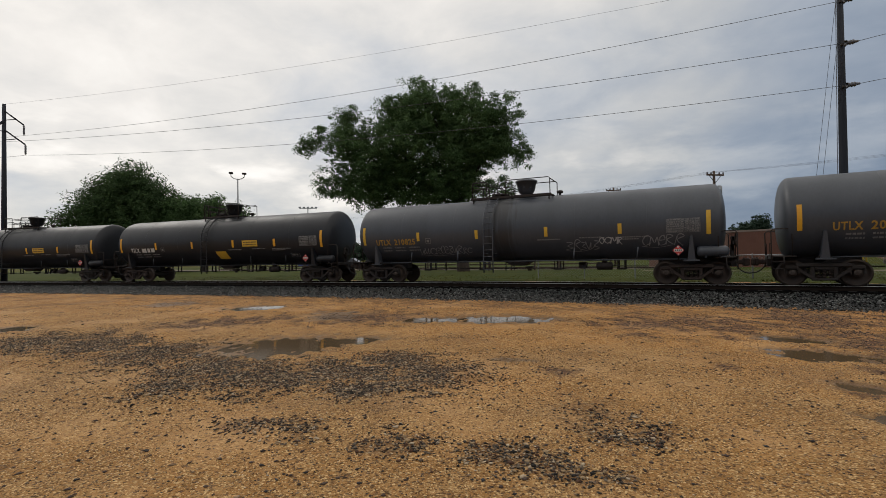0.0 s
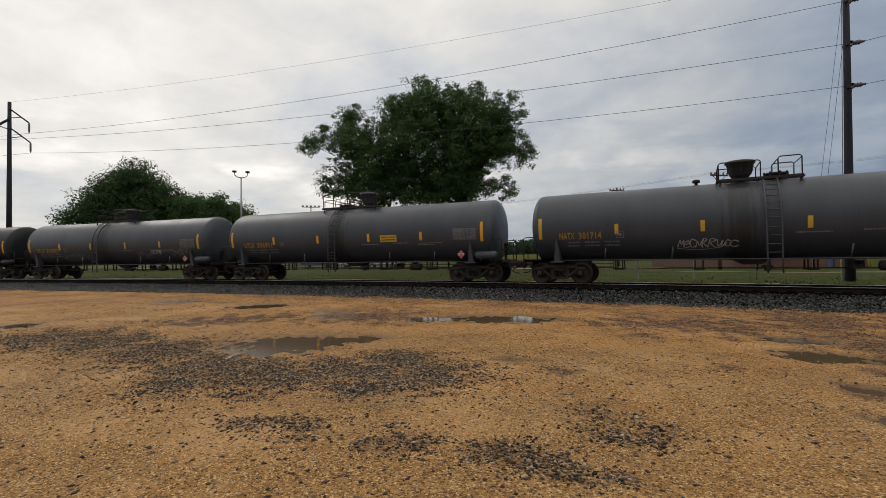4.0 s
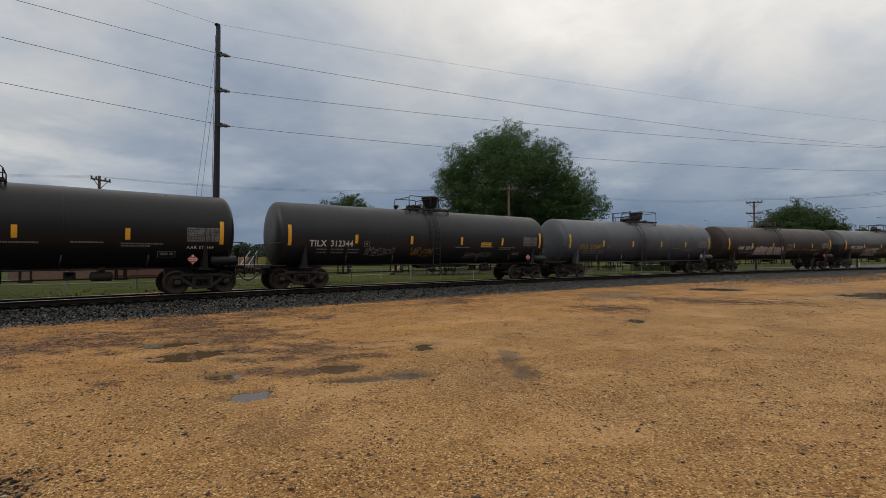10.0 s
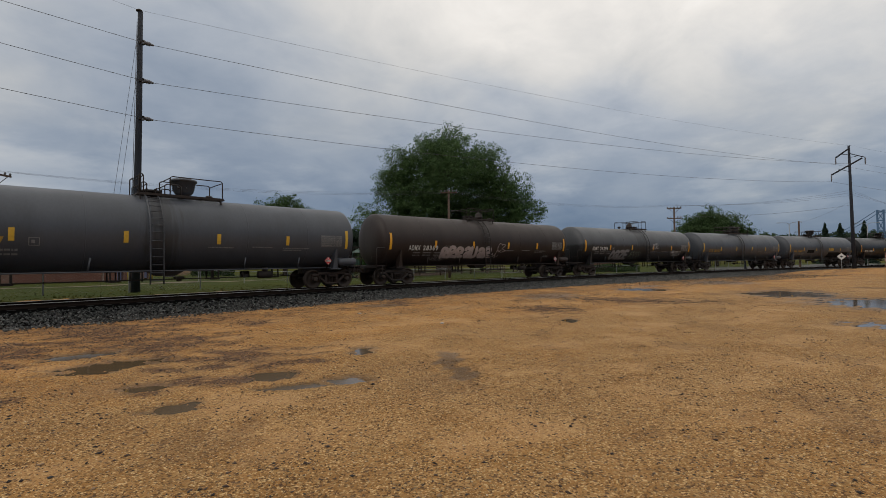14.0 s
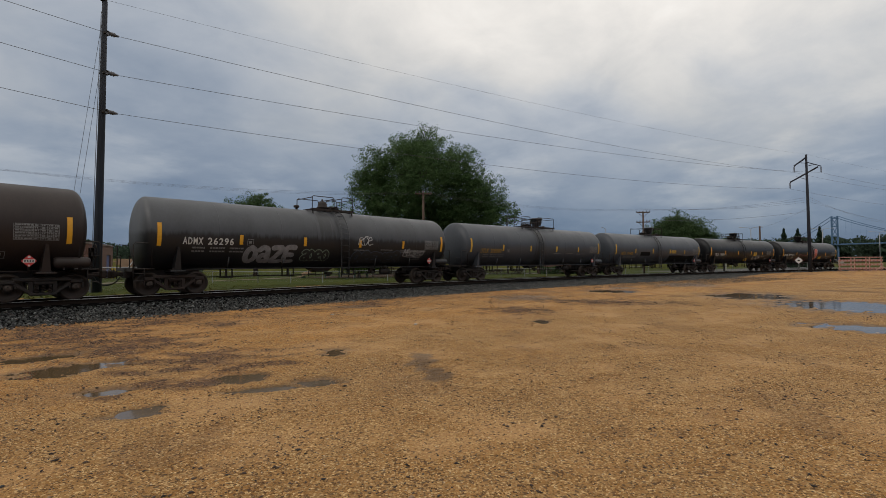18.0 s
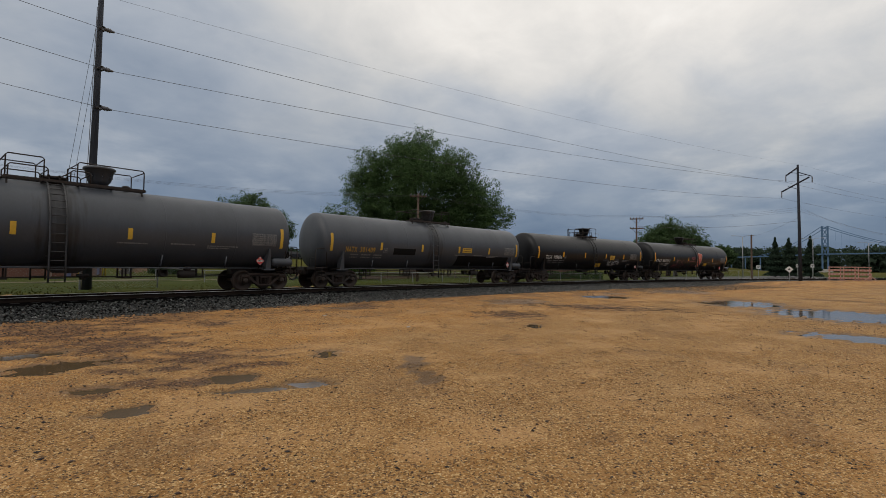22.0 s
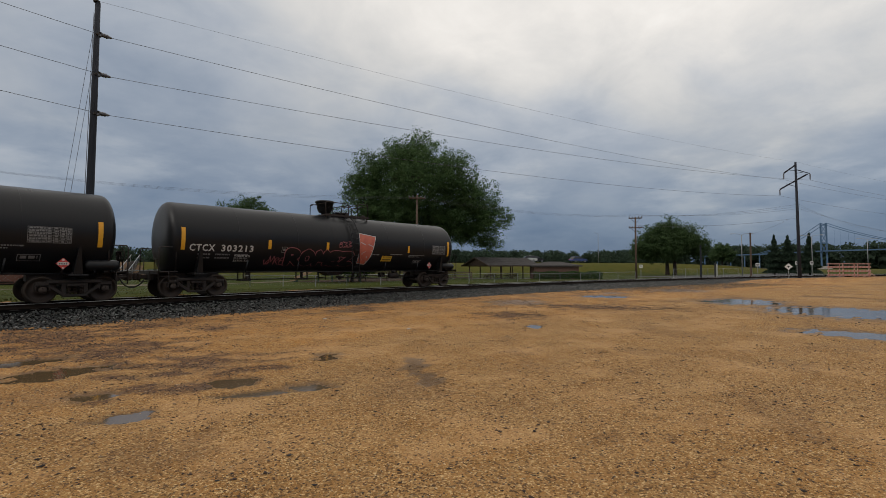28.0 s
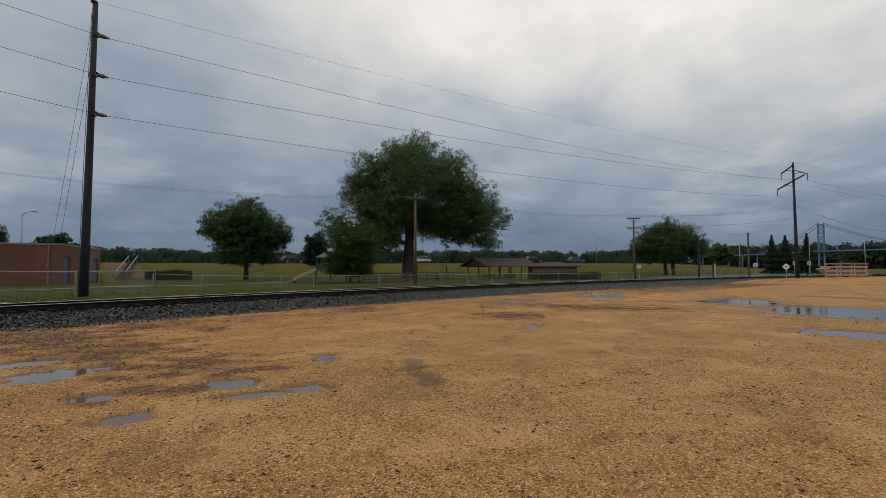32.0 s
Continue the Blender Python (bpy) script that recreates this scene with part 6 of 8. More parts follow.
tree("cottonwood_tree", "tall dense cottonwood with a thick trunk in the park", "tree", (50.9, 48.1, 0.25),
     [(1.5, 20.0, 2.5), (-1.9, 17.9, 3.2), (6.7, 15.9, 3.4), (-6.1, 15.7, 3.0), (1.5, 14.9, 5.6), (10.1, 12.5, 3.2), (12.7, 9.0, 2.7), (12.7, 5.9, 1.7), (-6.9, 11.4, 3.2), (-2.7, 10.6, 4.2), (7.5, 8.9, 3.2), (-8.6, 14.0, 1.6), (4.6, 9.2, 2.6), (-11.1, 8.4, 2.3), (-3.8, 6.2, 2.8), (-7.0, 6.6, 2.6), (3.4, 7.6, 1.9), (6.5, 6.8, 2.0), (9.6, 6.6, 1.8), (1.2, 8.2, 2.4)],
     LEAF_A, 220000, 0.12, 12, 0.85, 0.62, fork=0.22)
tree("shade_tree", "round shade tree on the park lawn", "tree", (32.9, 61.8, 0.35),
     [(-2.7, 7.7, 2.7), (0.2, 9.0, 2.8), (3.1, 7.1, 2.5), (-0.5, 5.0, 3.0), (-4.4, 7.1, 1.7), (4.7, 6.2, 1.5), (-2.6, 3.7, 1.6), (2.6, 3.9, 1.9)],
     LEAF_B, 80000, 0.125, 13, 0.3, 0.52)
tree("young_maple", "bright green young maple beside the playground", "tree", (33.2, 40.0, 0.3),
     [(0.0, 4.6, 2.4), (-1.2, 5.8, 1.6), (1.8, 5.2, 1.6), (1.4, 3.1, 1.8), (-1.5, 3.0, 1.6), (0.2, 2.0, 1.6), (-1.3, 1.9, 1.3), (1.5, 1.9, 1.3)], LEAF_C, 48000, 0.085, 14, 0.16, 0.34)
tree("small_tree", "small dark tree behind the playground", "tree", (43.8, 60.9, 0.3), [(0.0, 5.7, 1.7), (-0.4, 3.7, 1.7), (0.6, 4.6, 1.3)], LEAF_D, 16000, 0.15, 15, 0.15)
tree("oak_tree", "broad dark oak beyond the track", "tree", (-74.9, 40.1, 0.42),
     [(0.8, 14.2, 3.0), (-1.3, 11.7, 3.6), (2.9, 11.9, 3.5), (-4.0, 9.4, 3.2), (1.5, 8.8, 4.5), (5.9, 10.1, 3.3), (-6.6, 7.7, 2.0)], LEAF_B, 100000, 0.15, 16, 0.5, 0.8)
tree("hedgerow_tree", "row of lower bushy trees beyond the track", "tree", (-65.3, 46.2, 0.42),
     [(-1.5, 9.7, 2.3), (1.6, 10.1, 2.0), (4.8, 9.4, 1.8), (0.1, 8.0, 3.2), (5.8, 8.3, 1.5), (-3.7, 9.2, 2.2), (3.0, 6.5, 3.0), (-3.0, 6.0, 3.0)], LEAF_A, 52000, 0.165, 17, 0.35, 0.65)
tree("spreading_tree", "low spreading tree with two trunks on the lawn", "tree", (107.1, 25.1, 0.5),
     [(-0.4, 9.5, 2.8), (-3.7, 7.3, 3.3), (3.3, 7.6, 3.2), (0.1, 6.4, 3.8), (-6.0, 5.5, 2.4), (5.6, 5.8, 2.1), (-3.8, 4.6, 1.9)], LEAF_B, 80000, 0.15, 18, 0.35, 0.7, trunks=2)
tree("small_tree", "small round tree by the far road", "tree", (148.4, 21.7, 1.5), [(0.1, 6.3, 2.1), (-1.4, 5.2, 1.8), (1.5, 5.2, 1.8)], LEAF_B, 14000, 0.25, 19, 0.2)
tree("small_tree", "round tree behind the brick building", "tree", (17.6, 88.3, 0.6), [(-0.1, 5.6, 1.5), (-1.4, 5.2, 1.2), (1.3, 5.3, 1.1), (0, 3.6, 1.6)], LEAF_D, 14000, 0.16, 20, 0.18)
tree("small_tree", "tree behind the brick building", "tree", (10.6, 89.3, 0.6), [(0.2, 6.0, 1.7), (-1.2, 4.8, 1.8), (-2.8, 5.0, 1.5), (0.9, 4.2, 1.4)], LEAF_D, 14000, 0.16, 21, 0.18)


def conifer(x, y, top, r, seed):
    rnd = np.random.RandomState(seed)
    z = float(ground_height(np.array([x]), np.array([y]))[0][0])
    h = top - z
    ob = thing("conifer", "dark narrow spruce by the far road", "tree", "spruces by the road", pose(x, y, z))
    part("trunk", Geo().tube([(0, 0, -0.2), (0, 0, h * 0.5), (0, 0, h * 0.97)], 0.18, 7, 0.02), BARK, ob)
    n = 12000
    u = 1 - np.sqrt(rnd.uniform(0.0, 0.96, n))
    lay = 0.74 + 0.26 * np.sin(u * 40 + rnd.uniform(0, 0.8, n))
    a = rnd.uniform(0, 2 * math.pi, n)
    q = r * (1 - u) * lay * rnd.uniform(0.2, 1, n) ** 0.4 * (1 + 0.15 * np.sin(a * 5 + u * 20))
    pts = np.stack([q * np.cos(a), q * np.sin(a), 0.6 + u * (h - 0.6) - q * 0.15], -1)
    part("crown", leaves_mesh("crown", pts, rnd.uniform(0.14, 0.30, n), LEAF_D, rnd), None, ob)


conifer(129.7, 8.7, 9.2, 2.2, 31)
conifer(129.8, 6.2, 9.1, 2.6, 32)
conifer(130.0, 2.4, 9.4, 2.3, 33)


def hedge(x0, y0, x1, y1, h, w, label, seed, n=7000):
    rnd = np.random.RandomState(seed)
    z = float(ground_height(np.array([(x0 + x1) / 2]), np.array([(y0 + y1) / 2]))[0][0])
    ln = math.hypot(x1 - x0, y1 - y0)
    ob = thing("hedge", label, "hedge", m=pose((x0 + x1) / 2, (y0 + y1) / 2, z, 0, 0, math.degrees(math.atan2(y1 - y0, x1 - x0))))
    g = Geo()
    for k in range(int(ln / 0.8) + 1):
        x = -ln / 2 + k * 0.8
        for d in (-0.25, 0.0, 0.25):
            g.tube([(x, 0, -0.1), (x + d, d * 0.6, h * 0.8)], 0.03, 5, 0.01)
    part("stems", g, BARK, ob)
    p = rnd.uniform(-1, 1, (n, 3))
    k = np.maximum(np.abs(p[:, 1]), np.abs(p[:, 2]))
    p[:, 1:] *= (rnd.uniform(0.6, 1.0, n) / np.maximum(k, 0.2))[:, None] ** 0.6
    pts = np.stack([p[:, 0] * ln / 2, p[:, 1] * w / 2, h * 0.5 + p[:, 2] * h * 0.48 + 0.08 * np.sin(p[:, 0] * ln)], -1)
    part("foliage", leaves_mesh("foliage", pts, rnd.uniform(0.06, 0.13, n), LEAF_B, rnd), None, ob)


hedge(23.4, 70.0, 27.6, 66.5, 1.35, 1.5, "clipped dark green hedge at the foot of the levee", 41)
hedge(60.6, 32.6, 67.5, 25.2, 1.15, 1.2, "low hedge in front of the park shed", 42)


def build_woods():
    """The wooded far bank of the river, a ragged line of crowns."""
    rnd = np.random.RandomState(50)
    pts, sizes = [], []
    for k in range(820):
        az = radians(rnd.uniform(-78, 104))
        d = rnd.uniform(290, 430) if az < 1.3 else rnd.uniform(690, 800)
        h = (rnd.uniform(11.0, 13.8) + 0.9 * math.sin(az * 9)) * d / 330
        r = rnd.uniform(4.0, 7.5) * d / 330
        n = 420
        u = rnd.normal(size=(n, 3))
        u /= np.linalg.norm(u, axis=1)[:, None]
        c = np.array([d * math.sin(az), d * math.cos(az), h - r * 0.8])
        pts.append(c + u * (r * rnd.uniform(0.5, 1.0, n))[:, None] * [1, 1, 0.9])
        sizes.append(rnd.uniform(0.32, 0.8, n) * d / 330)
        m = 40
        q = np.stack([c[0] + rnd.uniform(-r, r, m), c[1] + rnd.uniform(-r, r, m), rnd.uniform(0, h * 0.6, m)], -1)
        pts.append(q)
        sizes.append(rnd.uniform(1.2, 2.0, m) * d / 330)
    me = leaves_mesh("far_woods", np.concatenate(pts), np.concatenate(sizes), FAR_LEAF, rnd, 0.8)
    tagged(new("far_woods", me), "long line of green woods on the far river bank", "woods", kind="stuff")


build_woods()

# ---- power poles and wires ----


def sag(p, q, drop, n=24):
    return [(p[0] + (q[0] - p[0]) * t, p[1] + (q[1] - p[1]) * t, p[2] + (q[2] - p[2]) * t - 4 * drop * t * (1 - t)) for t in [i / n for i in range(n + 1)]]


def wire(p, q, drop, r=0.0115, name="power_line", label="grey overhead conductor between the poles", group="overhead wires"):
    tagged(part(name, Geo().tube(sag(p, q, drop), r, 5), WIRE, smooth=True), label, "power line", group)


POLE_A = (6.66, 27.6)
A_LEVELS = (9.38, 11.34, 13.34)
pa = thing("transmission_pole", "tall dark wooden transmission pole with three stand-off insulators", "utility pole", "transmission poles", pose(*POLE_A, 0.40))
part("pole", Geo().tube([(-0.12, 0, -0.3), (-0.08, 0, 4), (-0.02, 0, 9), (0.02, 0, 14.5)], 0.205, 14, 0.115), POLE_WOOD, pa, smooth=True)
for z in A_LEVELS:
    g = Geo()
    g.box((0.13, -0.02, z - 0.42), (0.14, 0.2, 0.24), 0.02)
    g.lathe([(0.10, 0.05), (0.2, 0.06), (0.22, 0.11), (0.3, 0.08), (0.32, 0.12), (0.4, 0.08), (0.42, 0.12), (0.5, 0.07), (0.62, 0.05), (0.64, 0.03)], "x", 12, (0, 0, z - 0.40))
    part("insulator", g, CERAMIC, pa, smooth=True)
    g = Geo().box((-0.02, -0.2, z - 0.5), (0.1, 0.14, 0.10), 0.01)
    part("bracket", g, IRON, pa)
part("ground_wire", Geo().tube([(-0.36, -0.05, 0.0), (-0.28, -0.06, 6.0), (-0.14, -0.06, 13.9)], 0.014, 5), WIRE, pa)
part("pole_cap", Geo().lathe([(14.5, 0.14), (14.56, 0.15), (14.62, 0.06)], "z", 12, (-0.03, 0, 0)), IRON, pa)
for z, yy, xx in ((13.6, 35.4, 6.50), (11.6, 35.0, 6.75)):
    g = Geo().tube([(POLE_A[0] - 0.05, POLE_A[1] + 0.1, z + 0.4), (xx, yy, 0.45)], 0.009, 5)
    p0, p1 = Vector((POLE_A[0] - 0.05, POLE_A[1] + 0.1, z + 0.4)), Vector((xx, yy, 0.45))
    gw = part("guy_wire", g, WIRE)
    tagged(gw, "thin steel guy wire stayed from the pole to the ground", "guy wire", "guy wires")


def davit_pole(name, x, y, z, top, arms, label, lean=0.0):
    """A wooden pole with slanting arms; arms hold (foot height, tip lateral, tip height)."""
    az = math.degrees(math.atan2(x, y))
    ob = thing(name, label, "utility pole", "transmission poles", pose(x, y, z, 0, 0, -az))
    part("pole", Geo().tube([(0, 0, -0.3), (lean * 0.5, 0, top * 0.5), (lean, 0, top - z)], 0.235, 12, 0.13), POLE_WOOD, ob, smooth=True)
    tips = []
    for foot, tip, th in arms:
        foot, tip, th, x0 = (foot, tip, th, 0.0) if not isinstance(tip, tuple) else (foot, tip[1], th, tip[0])
        k = lean * (foot - z) / (top - z)
        g = Geo().beam((k + x0, -0.16, foot - z), (k + tip, -0.16, th - z), 0.12, 0.10 if abs(tip - x0) < 1.58 and tip > 0 else 0.19, 0.02)
        arm = part("arm", g, POLE_WOOD, ob)
        part("strut", Geo().beam((k, -0.16, th - z + (0.2 if th < foot else -0.9)), (k + tip * 0.62, -0.16, th - z + (foot - th) * 0.4), 0.05, 0.06), POLE_WOOD, ob)
        prof = [(0.0, 0.03)] + [(-0.08 - 0.07 * i, 0.09 if i % 2 else 0.05) for i in range(11)] + [(-0.9, 0.02)]
        part("insulator", Geo().lathe(prof, "z", 10, (k + tip, -0.16, th - z)), CERAMIC, arm, smooth=True)
        a = radians(az)
        tips.append((x + (k + tip) * math.cos(a) - 0.16 * -math.sin(a) * -1, y - (k + tip) * math.sin(a) - 0.16 * math.cos(a), th - 0.9))
    return ob, tips


_, C_TIPS = davit_pole("transmission_pole", 80.96, 2.6, 0.25, 16.4, ((16.0, -1.35, 14.98), (15.35, 1.55, 14.6), (14.55, (1.25, -1.85), 12.75)), "tall wooden transmission pole with slanted arms and hanging insulators", -0.12)
_, L_TIPS = davit_pole("transmission_pole", -51.0, 17.8, 0.3, 15.5, ((14.9, 1.25, 13.9), (13.3, 1.35, 12.2), (14.0, -1.2, 12.9)), "tall wooden transmission pole with cross arms and hanging insulators")
NEXT = [(150, -32, 14.0), (150, -35, 13.6), (150, -31, 11.8), (150, -33, 15.6)]
tip = [(POLE_A[0] + 0.62, POLE_A[1], z) for z in A_LEVELS]
for k, (c, l) in enumerate(((2, 1), (1, 2), (0, 0))):
    wire(tip[k], C_TIPS[c], 0.9)
    wire(tip[k], L_TIPS[l], 0.8)
    wire(C_TIPS[c], NEXT[c], 1.4)
    wire(L_TIPS[l], (L_TIPS[l][0] - 62, L_TIPS[l][1] - 26, L_TIPS[l][2]), 1.0)
wire((POLE_A[0], POLE_A[1], 14.98), (80.85, 2.6, 16.4), 0.8, 0.006)
wire((POLE_A[0], POLE_A[1], 14.98), (-51.0, 17.8, 15.5), 0.7, 0.006)
wire((80.85, 2.6, 16.4), NEXT[3], 1.0, 0.006)


def cross_pole(x, y, top, heading, label, arms=(0.35,), cans=0):
    z = float(ground_height(np.array([x]), np.array([y]))[0][0])
    ob = thing("utility_pole", label, "utility pole", "small utility poles", pose(x, y, z, 0, 0, heading))
    part("pole", Geo().tube([(0, 0, -0.3), (0, 0, (top - z) * 0.5), (0, 0, top - z)], 0.16, 10, 0.10), POLE_TAN, ob, smooth=True)
    for d in arms:
        a = part("cross_arm", Geo().box((0, -0.14, top - z - d), (1.7, 0.10, 0.13), 0.015), POLE_TAN, ob)
        for s in (-0.78, -0.4, 0.4, 0.78):
            part("insulator", Geo().lathe([(top - z - d + 0.06, 0.03), (top - z - d + 0.12, 0.07), (top - z - d + 0.2, 0.07), (top - z - d + 0.24, 0.03)], "z", 8, (s, -0.14, 0)), CERAMIC, a, smooth=True)
        for s in (-1, 1):
            part("arm_brace", Geo().beam((s * 0.6, -0.14, top - z - d - 0.05), (0, -0.1, top - z - d - 0.65), 0.03, 0.04), IRON, ob)
    for k in range(cans):
        part("transformer", Geo().lathe([(top - z - 2.1, 0.05), (top - z - 2.05, 0.24), (top - z - 1.3, 0.24), (top - z - 1.22, 0.1)], "z", 12, (0.36, -0.1, 0)), GALV, ob, smooth=True)
    return ob


cross_pole(35.4, 32.4, 9.2, -45, "brown wooden utility pole with a cross arm", arms=(0.3,))
cross_pole(65.1, 19.6, 8.6, -68, "brown wooden utility pole with two cross arms", arms=(0.2, 1.5))
cross_pole(2.3, 44.9, 8.6, 40, "wooden utility pole with a cross arm and hardware", cans=1)
cross_pole(-7.5, 59.5, 9.9, 10, "distant wooden utility pole with a cross arm")
for s in (-0.9, 0.0, 0.9):
    wire((2.3 + s * 0.9, 44.8 + s * 0.3, 8.5), (35.4 + s * 0.75, 32.3 + s * 0.6, 9.0), 0.7, 0.0055)
    wire((35.4 + s * 0.75, 32.3 + s * 0.6, 9.0), (65.1 + s * 0.9, 19.5 + s * 0.3, 8.8), 0.7, 0.0055)
    wire((65.1 + s, 19.5 + s * 0.3, 8.8), (80.9, 2.5 + 0.1 * s, 10.2 + 0.35 * s), 0.5, 0.009)
    wire((80.9, 2.5, 10.2 + 0.35 * s), (150, -20 + 6 * s, 9.5 + s), 1.6, 0.009)
    wire((2.3 + s * 0.9, 44.8, 8.5), (-60, 62 + s, 9.0), 0.9, 0.0055)
wire((65.1, 19.5, 7.4), (80.9, 2.5, 8.6), 0.5, 0.014)
wire((91.5, 9.3, 7.2), (80.9, 2.5, 9.2), 0.3, 0.009)

# ---- fences ----


def chain_fence(points, h, label, rail=0.022, spacing=3.0):
    ob = thing("chain_link_fence", label, "fence", "chain link fences")
    g_mesh = Geo()
    for (x0, y0), (x1, y1) in zip(points, points[1:]):
        ln = math.hypot(x1 - x0, y1 - y0)
        n = max(1, round(ln / spacing))
        zs = ground_height(np.linspace(x0, x1, n + 1), np.linspace(y0, y1, n + 1))[0]
        ps = [(x0 + (x1 - x0) * k / n, y0 + (y1 - y0) * k / n, float(zs[k])) for k in range(n + 1)]
        for k, p in enumerate(ps):
            part("post", Geo().lathe([(-0.1, 0.034), (h, 0.034), (h + 0.03, 0.02), (h + 0.04, 0.006)], "z", 8), GALV, ob, m=Matrix.Translation(p))
        for a, b in zip(ps, ps[1:]):
            part("top_rail", Geo().tube([(a[0], a[1], a[2] + h - 0.03), (b[0], b[1], b[2] + h - 0.03)], rail, 6), GALV, ob)
            d = math.hypot(b[0] - a[0], b[1] - a[1])
            m = int(d / 0.16)
            ux, uy = (b[0] - a[0]) / d, (b[1] - a[1]) / d
            for s in (-1, 1):
                for k in range(-int(h / 0.16), m + int(h / 0.16)):
                    u0, u1 = k * 0.16, k * 0.16 + s * h
                    c0, c1 = max(0, min(d, u0)), max(0, min(d, u1))
                    if abs(c1 - c0) < 0.05 or abs(u1 - u0) < 1e-6:
                        continue
                    v0, v1 = (c0 - u0) / (u1 - u0) * h, (c1 - u0) / (u1 - u0) * h
                    p, q = (a[0] + ux * c0, a[1] + uy * c0, a[2] + 0.05 + v0 * 0.94), (a[0] + ux * c1, a[1] + uy * c1, a[2] + 0.05 + v1 * 0.94)
                    w = 0.0022
                    g_mesh.add([(p[0], p[1], p[2] - w), (q[0], q[1], q[2] - w), (q[0], q[1], q[2] + w), (p[0], p[1], p[2] + w)], [(0, 1, 2, 3)])
    part("wire_mesh", g_mesh, GALV, ob)
    return ob


chain_fence([(-8.0, 28.0), (3.0, 28.0), (9.6, 27.5)], 1.22, "grey chain link fence with a top rail beside the track", 0.026)
chain_fence([(7.0, 29.2), (9.6, 27.5)], 1.22, "short return of the chain link fence")
chain_fence([(14.0, 40.5), (19.9, 37.0), (26.0, 32.0), (34.7, 28.5), (50.0, 23.5), (62.0, 18.8)], 0.98, "long grey chain link fence along the park")
chain_fence([(76.0, 17.5), (88.0, 15.0), (100.0, 10.0)], 1.5, "chain link fence by the crossing road", spacing=4)


def rail_fence(points, h, label):
    ob = thing("rail_fence", label, "fence", "timber rail fences")
    for (x0, y0), (x1, y1) in zip(points, points[1:]):
        n = max(1, round(math.hypot(x1 - x0, y1 - y0) / 2.4))
        zs = ground_height(np.linspace(x0, x1, n + 1), np.linspace(y0, y1, n + 1))[0]
        ps = [(x0 + (x1 - x0) * k / n, y0 + (y1 - y0) * k / n, float(zs[k])) for k in range(n + 1)]
        for p in ps:
            part("post", Geo().box((0, 0, h / 2 - 0.05), (0.14, 0.14, h + 0.1), 0.02), TIMBER, ob, m=Matrix.Translation(p))
        for a, b in zip(ps, ps[1:]):
            for z in (0.35, 0.68, 1.0):
                part("rail", Geo().beam((a[0], a[1], a[2] + h * z - 0.06), (b[0], b[1], b[2] + h * z - 0.06), 0.05, 0.12, 0.01), TIMBER, ob)


rail_fence([(36.5, 41.5), (41.5, 39.5), (48.5, 40.5), (50.0, 36.0)], 1.05, "dark timber rail fence round the playground")
rail_fence([(-60.0, 45.0), (-40.0, 44.0), (-22.0, 43.0), (-6.0, 44.5)], 0.95, "dark timber rail fence along the park road")

# ---- paths and roads draped on the ground ----


def strip(name, pts, width, mat, label, category):
    n = 40
    seg = [0]
    for a, b in zip(pts, pts[1:]):
        seg.append(seg[-1] + math.hypot(b[0] - a[0], b[1] - a[1]))
    s = np.linspace(0, seg[-1], n)
    cx, cy = np.interp(s, seg, [p[0] for p in pts]), np.interp(s, seg, [p[1] for p in pts])
    tx, ty = np.gradient(cx), np.gradient(cy)
    k = np.hypot(tx, ty)
    v = []
    for q in (-0.5, -0.17, 0.17, 0.5):
        x, y = cx - ty / k * width * q, cy + tx / k * width * q
        v.append(np.stack([x, y, ground_height(x, y)[0] + 0.035], -1))
    v = np.stack(v, 1).reshape(-1, 3)
    i, j = np.meshgrid(np.arange(n - 1), np.arange(3), indexing="ij")
    a = i * 4 + j
    f = np.stack([a, a + 4, a + 5, a + 1], -1).reshape(-1, 4)
    tagged(new(name, fast_mesh(name, v, f, mat)), label, category, kind="structure")


strip("path", [(-3, 40.5), (8, 38.0), (13, 40.0), (19, 45.0), (30, 47.0)], 1.7, PATH_DIRT, "worn muddy path across the lawn", "path")
strip("park_road", [(-95, 52), (-55, 49.5), (-20, 48.5), (-2, 50)], 6.0, PATH_DIRT, "grey park road beyond the track", "road")
strip("crossing_road", [(84, 22), (100, 16), (125, 11), (160, 2)], 13.0, ASPHALT, "grey road by the crossing", "road")
_az = np.linspace(-10, 100, 30)
_d, _h = levee_at(_az)
strip("levee_road", [(float(d * math.sin(radians(a))), float(d * math.cos(radians(a)))) for a, d in zip(_az, _d)], 4.5, ASPHALT, "narrow asphalt road on top of the levee", "road")


def bare_patch(name, x, y, rx, ry, mat, label):
    """A ragged patch of bare soil draped on the slope."""
    r = random.Random(int(x * 7))
    n = 36
    ring = [(1 + 0.18 * math.sin(3 * k) + r.uniform(-0.12, 0.12)) for k in range(n)]
    a = np.array([2 * math.pi * k / n for k in range(n)])
    pts = [(x, y)]
    for f in (0.35, 0.7, 1.0):
        pts += [(x + rx * f * ring[k] * math.cos(a[k]), y + ry * f * ring[k] * math.sin(a[k])) for k in range(n)]
    p = np.array(pts)
    z = ground_height(p[:, 0], p[:, 1])[0] + 0.03
    fs = [(0, 1 + k, 1 + (k + 1) % n) for k in range(n)]
    for q in range(2):
        fs += [(1 + q * n + k, 1 + (q + 1) * n + k, 1 + (q + 1) * n + (k + 1) % n, 1 + q * n + (k + 1) % n) for k in range(n)]
    tagged(part(name, Geo().add([(*w, float(h)) for w, h in zip(pts, z)], fs), mat), label, "ground", kind="structure")


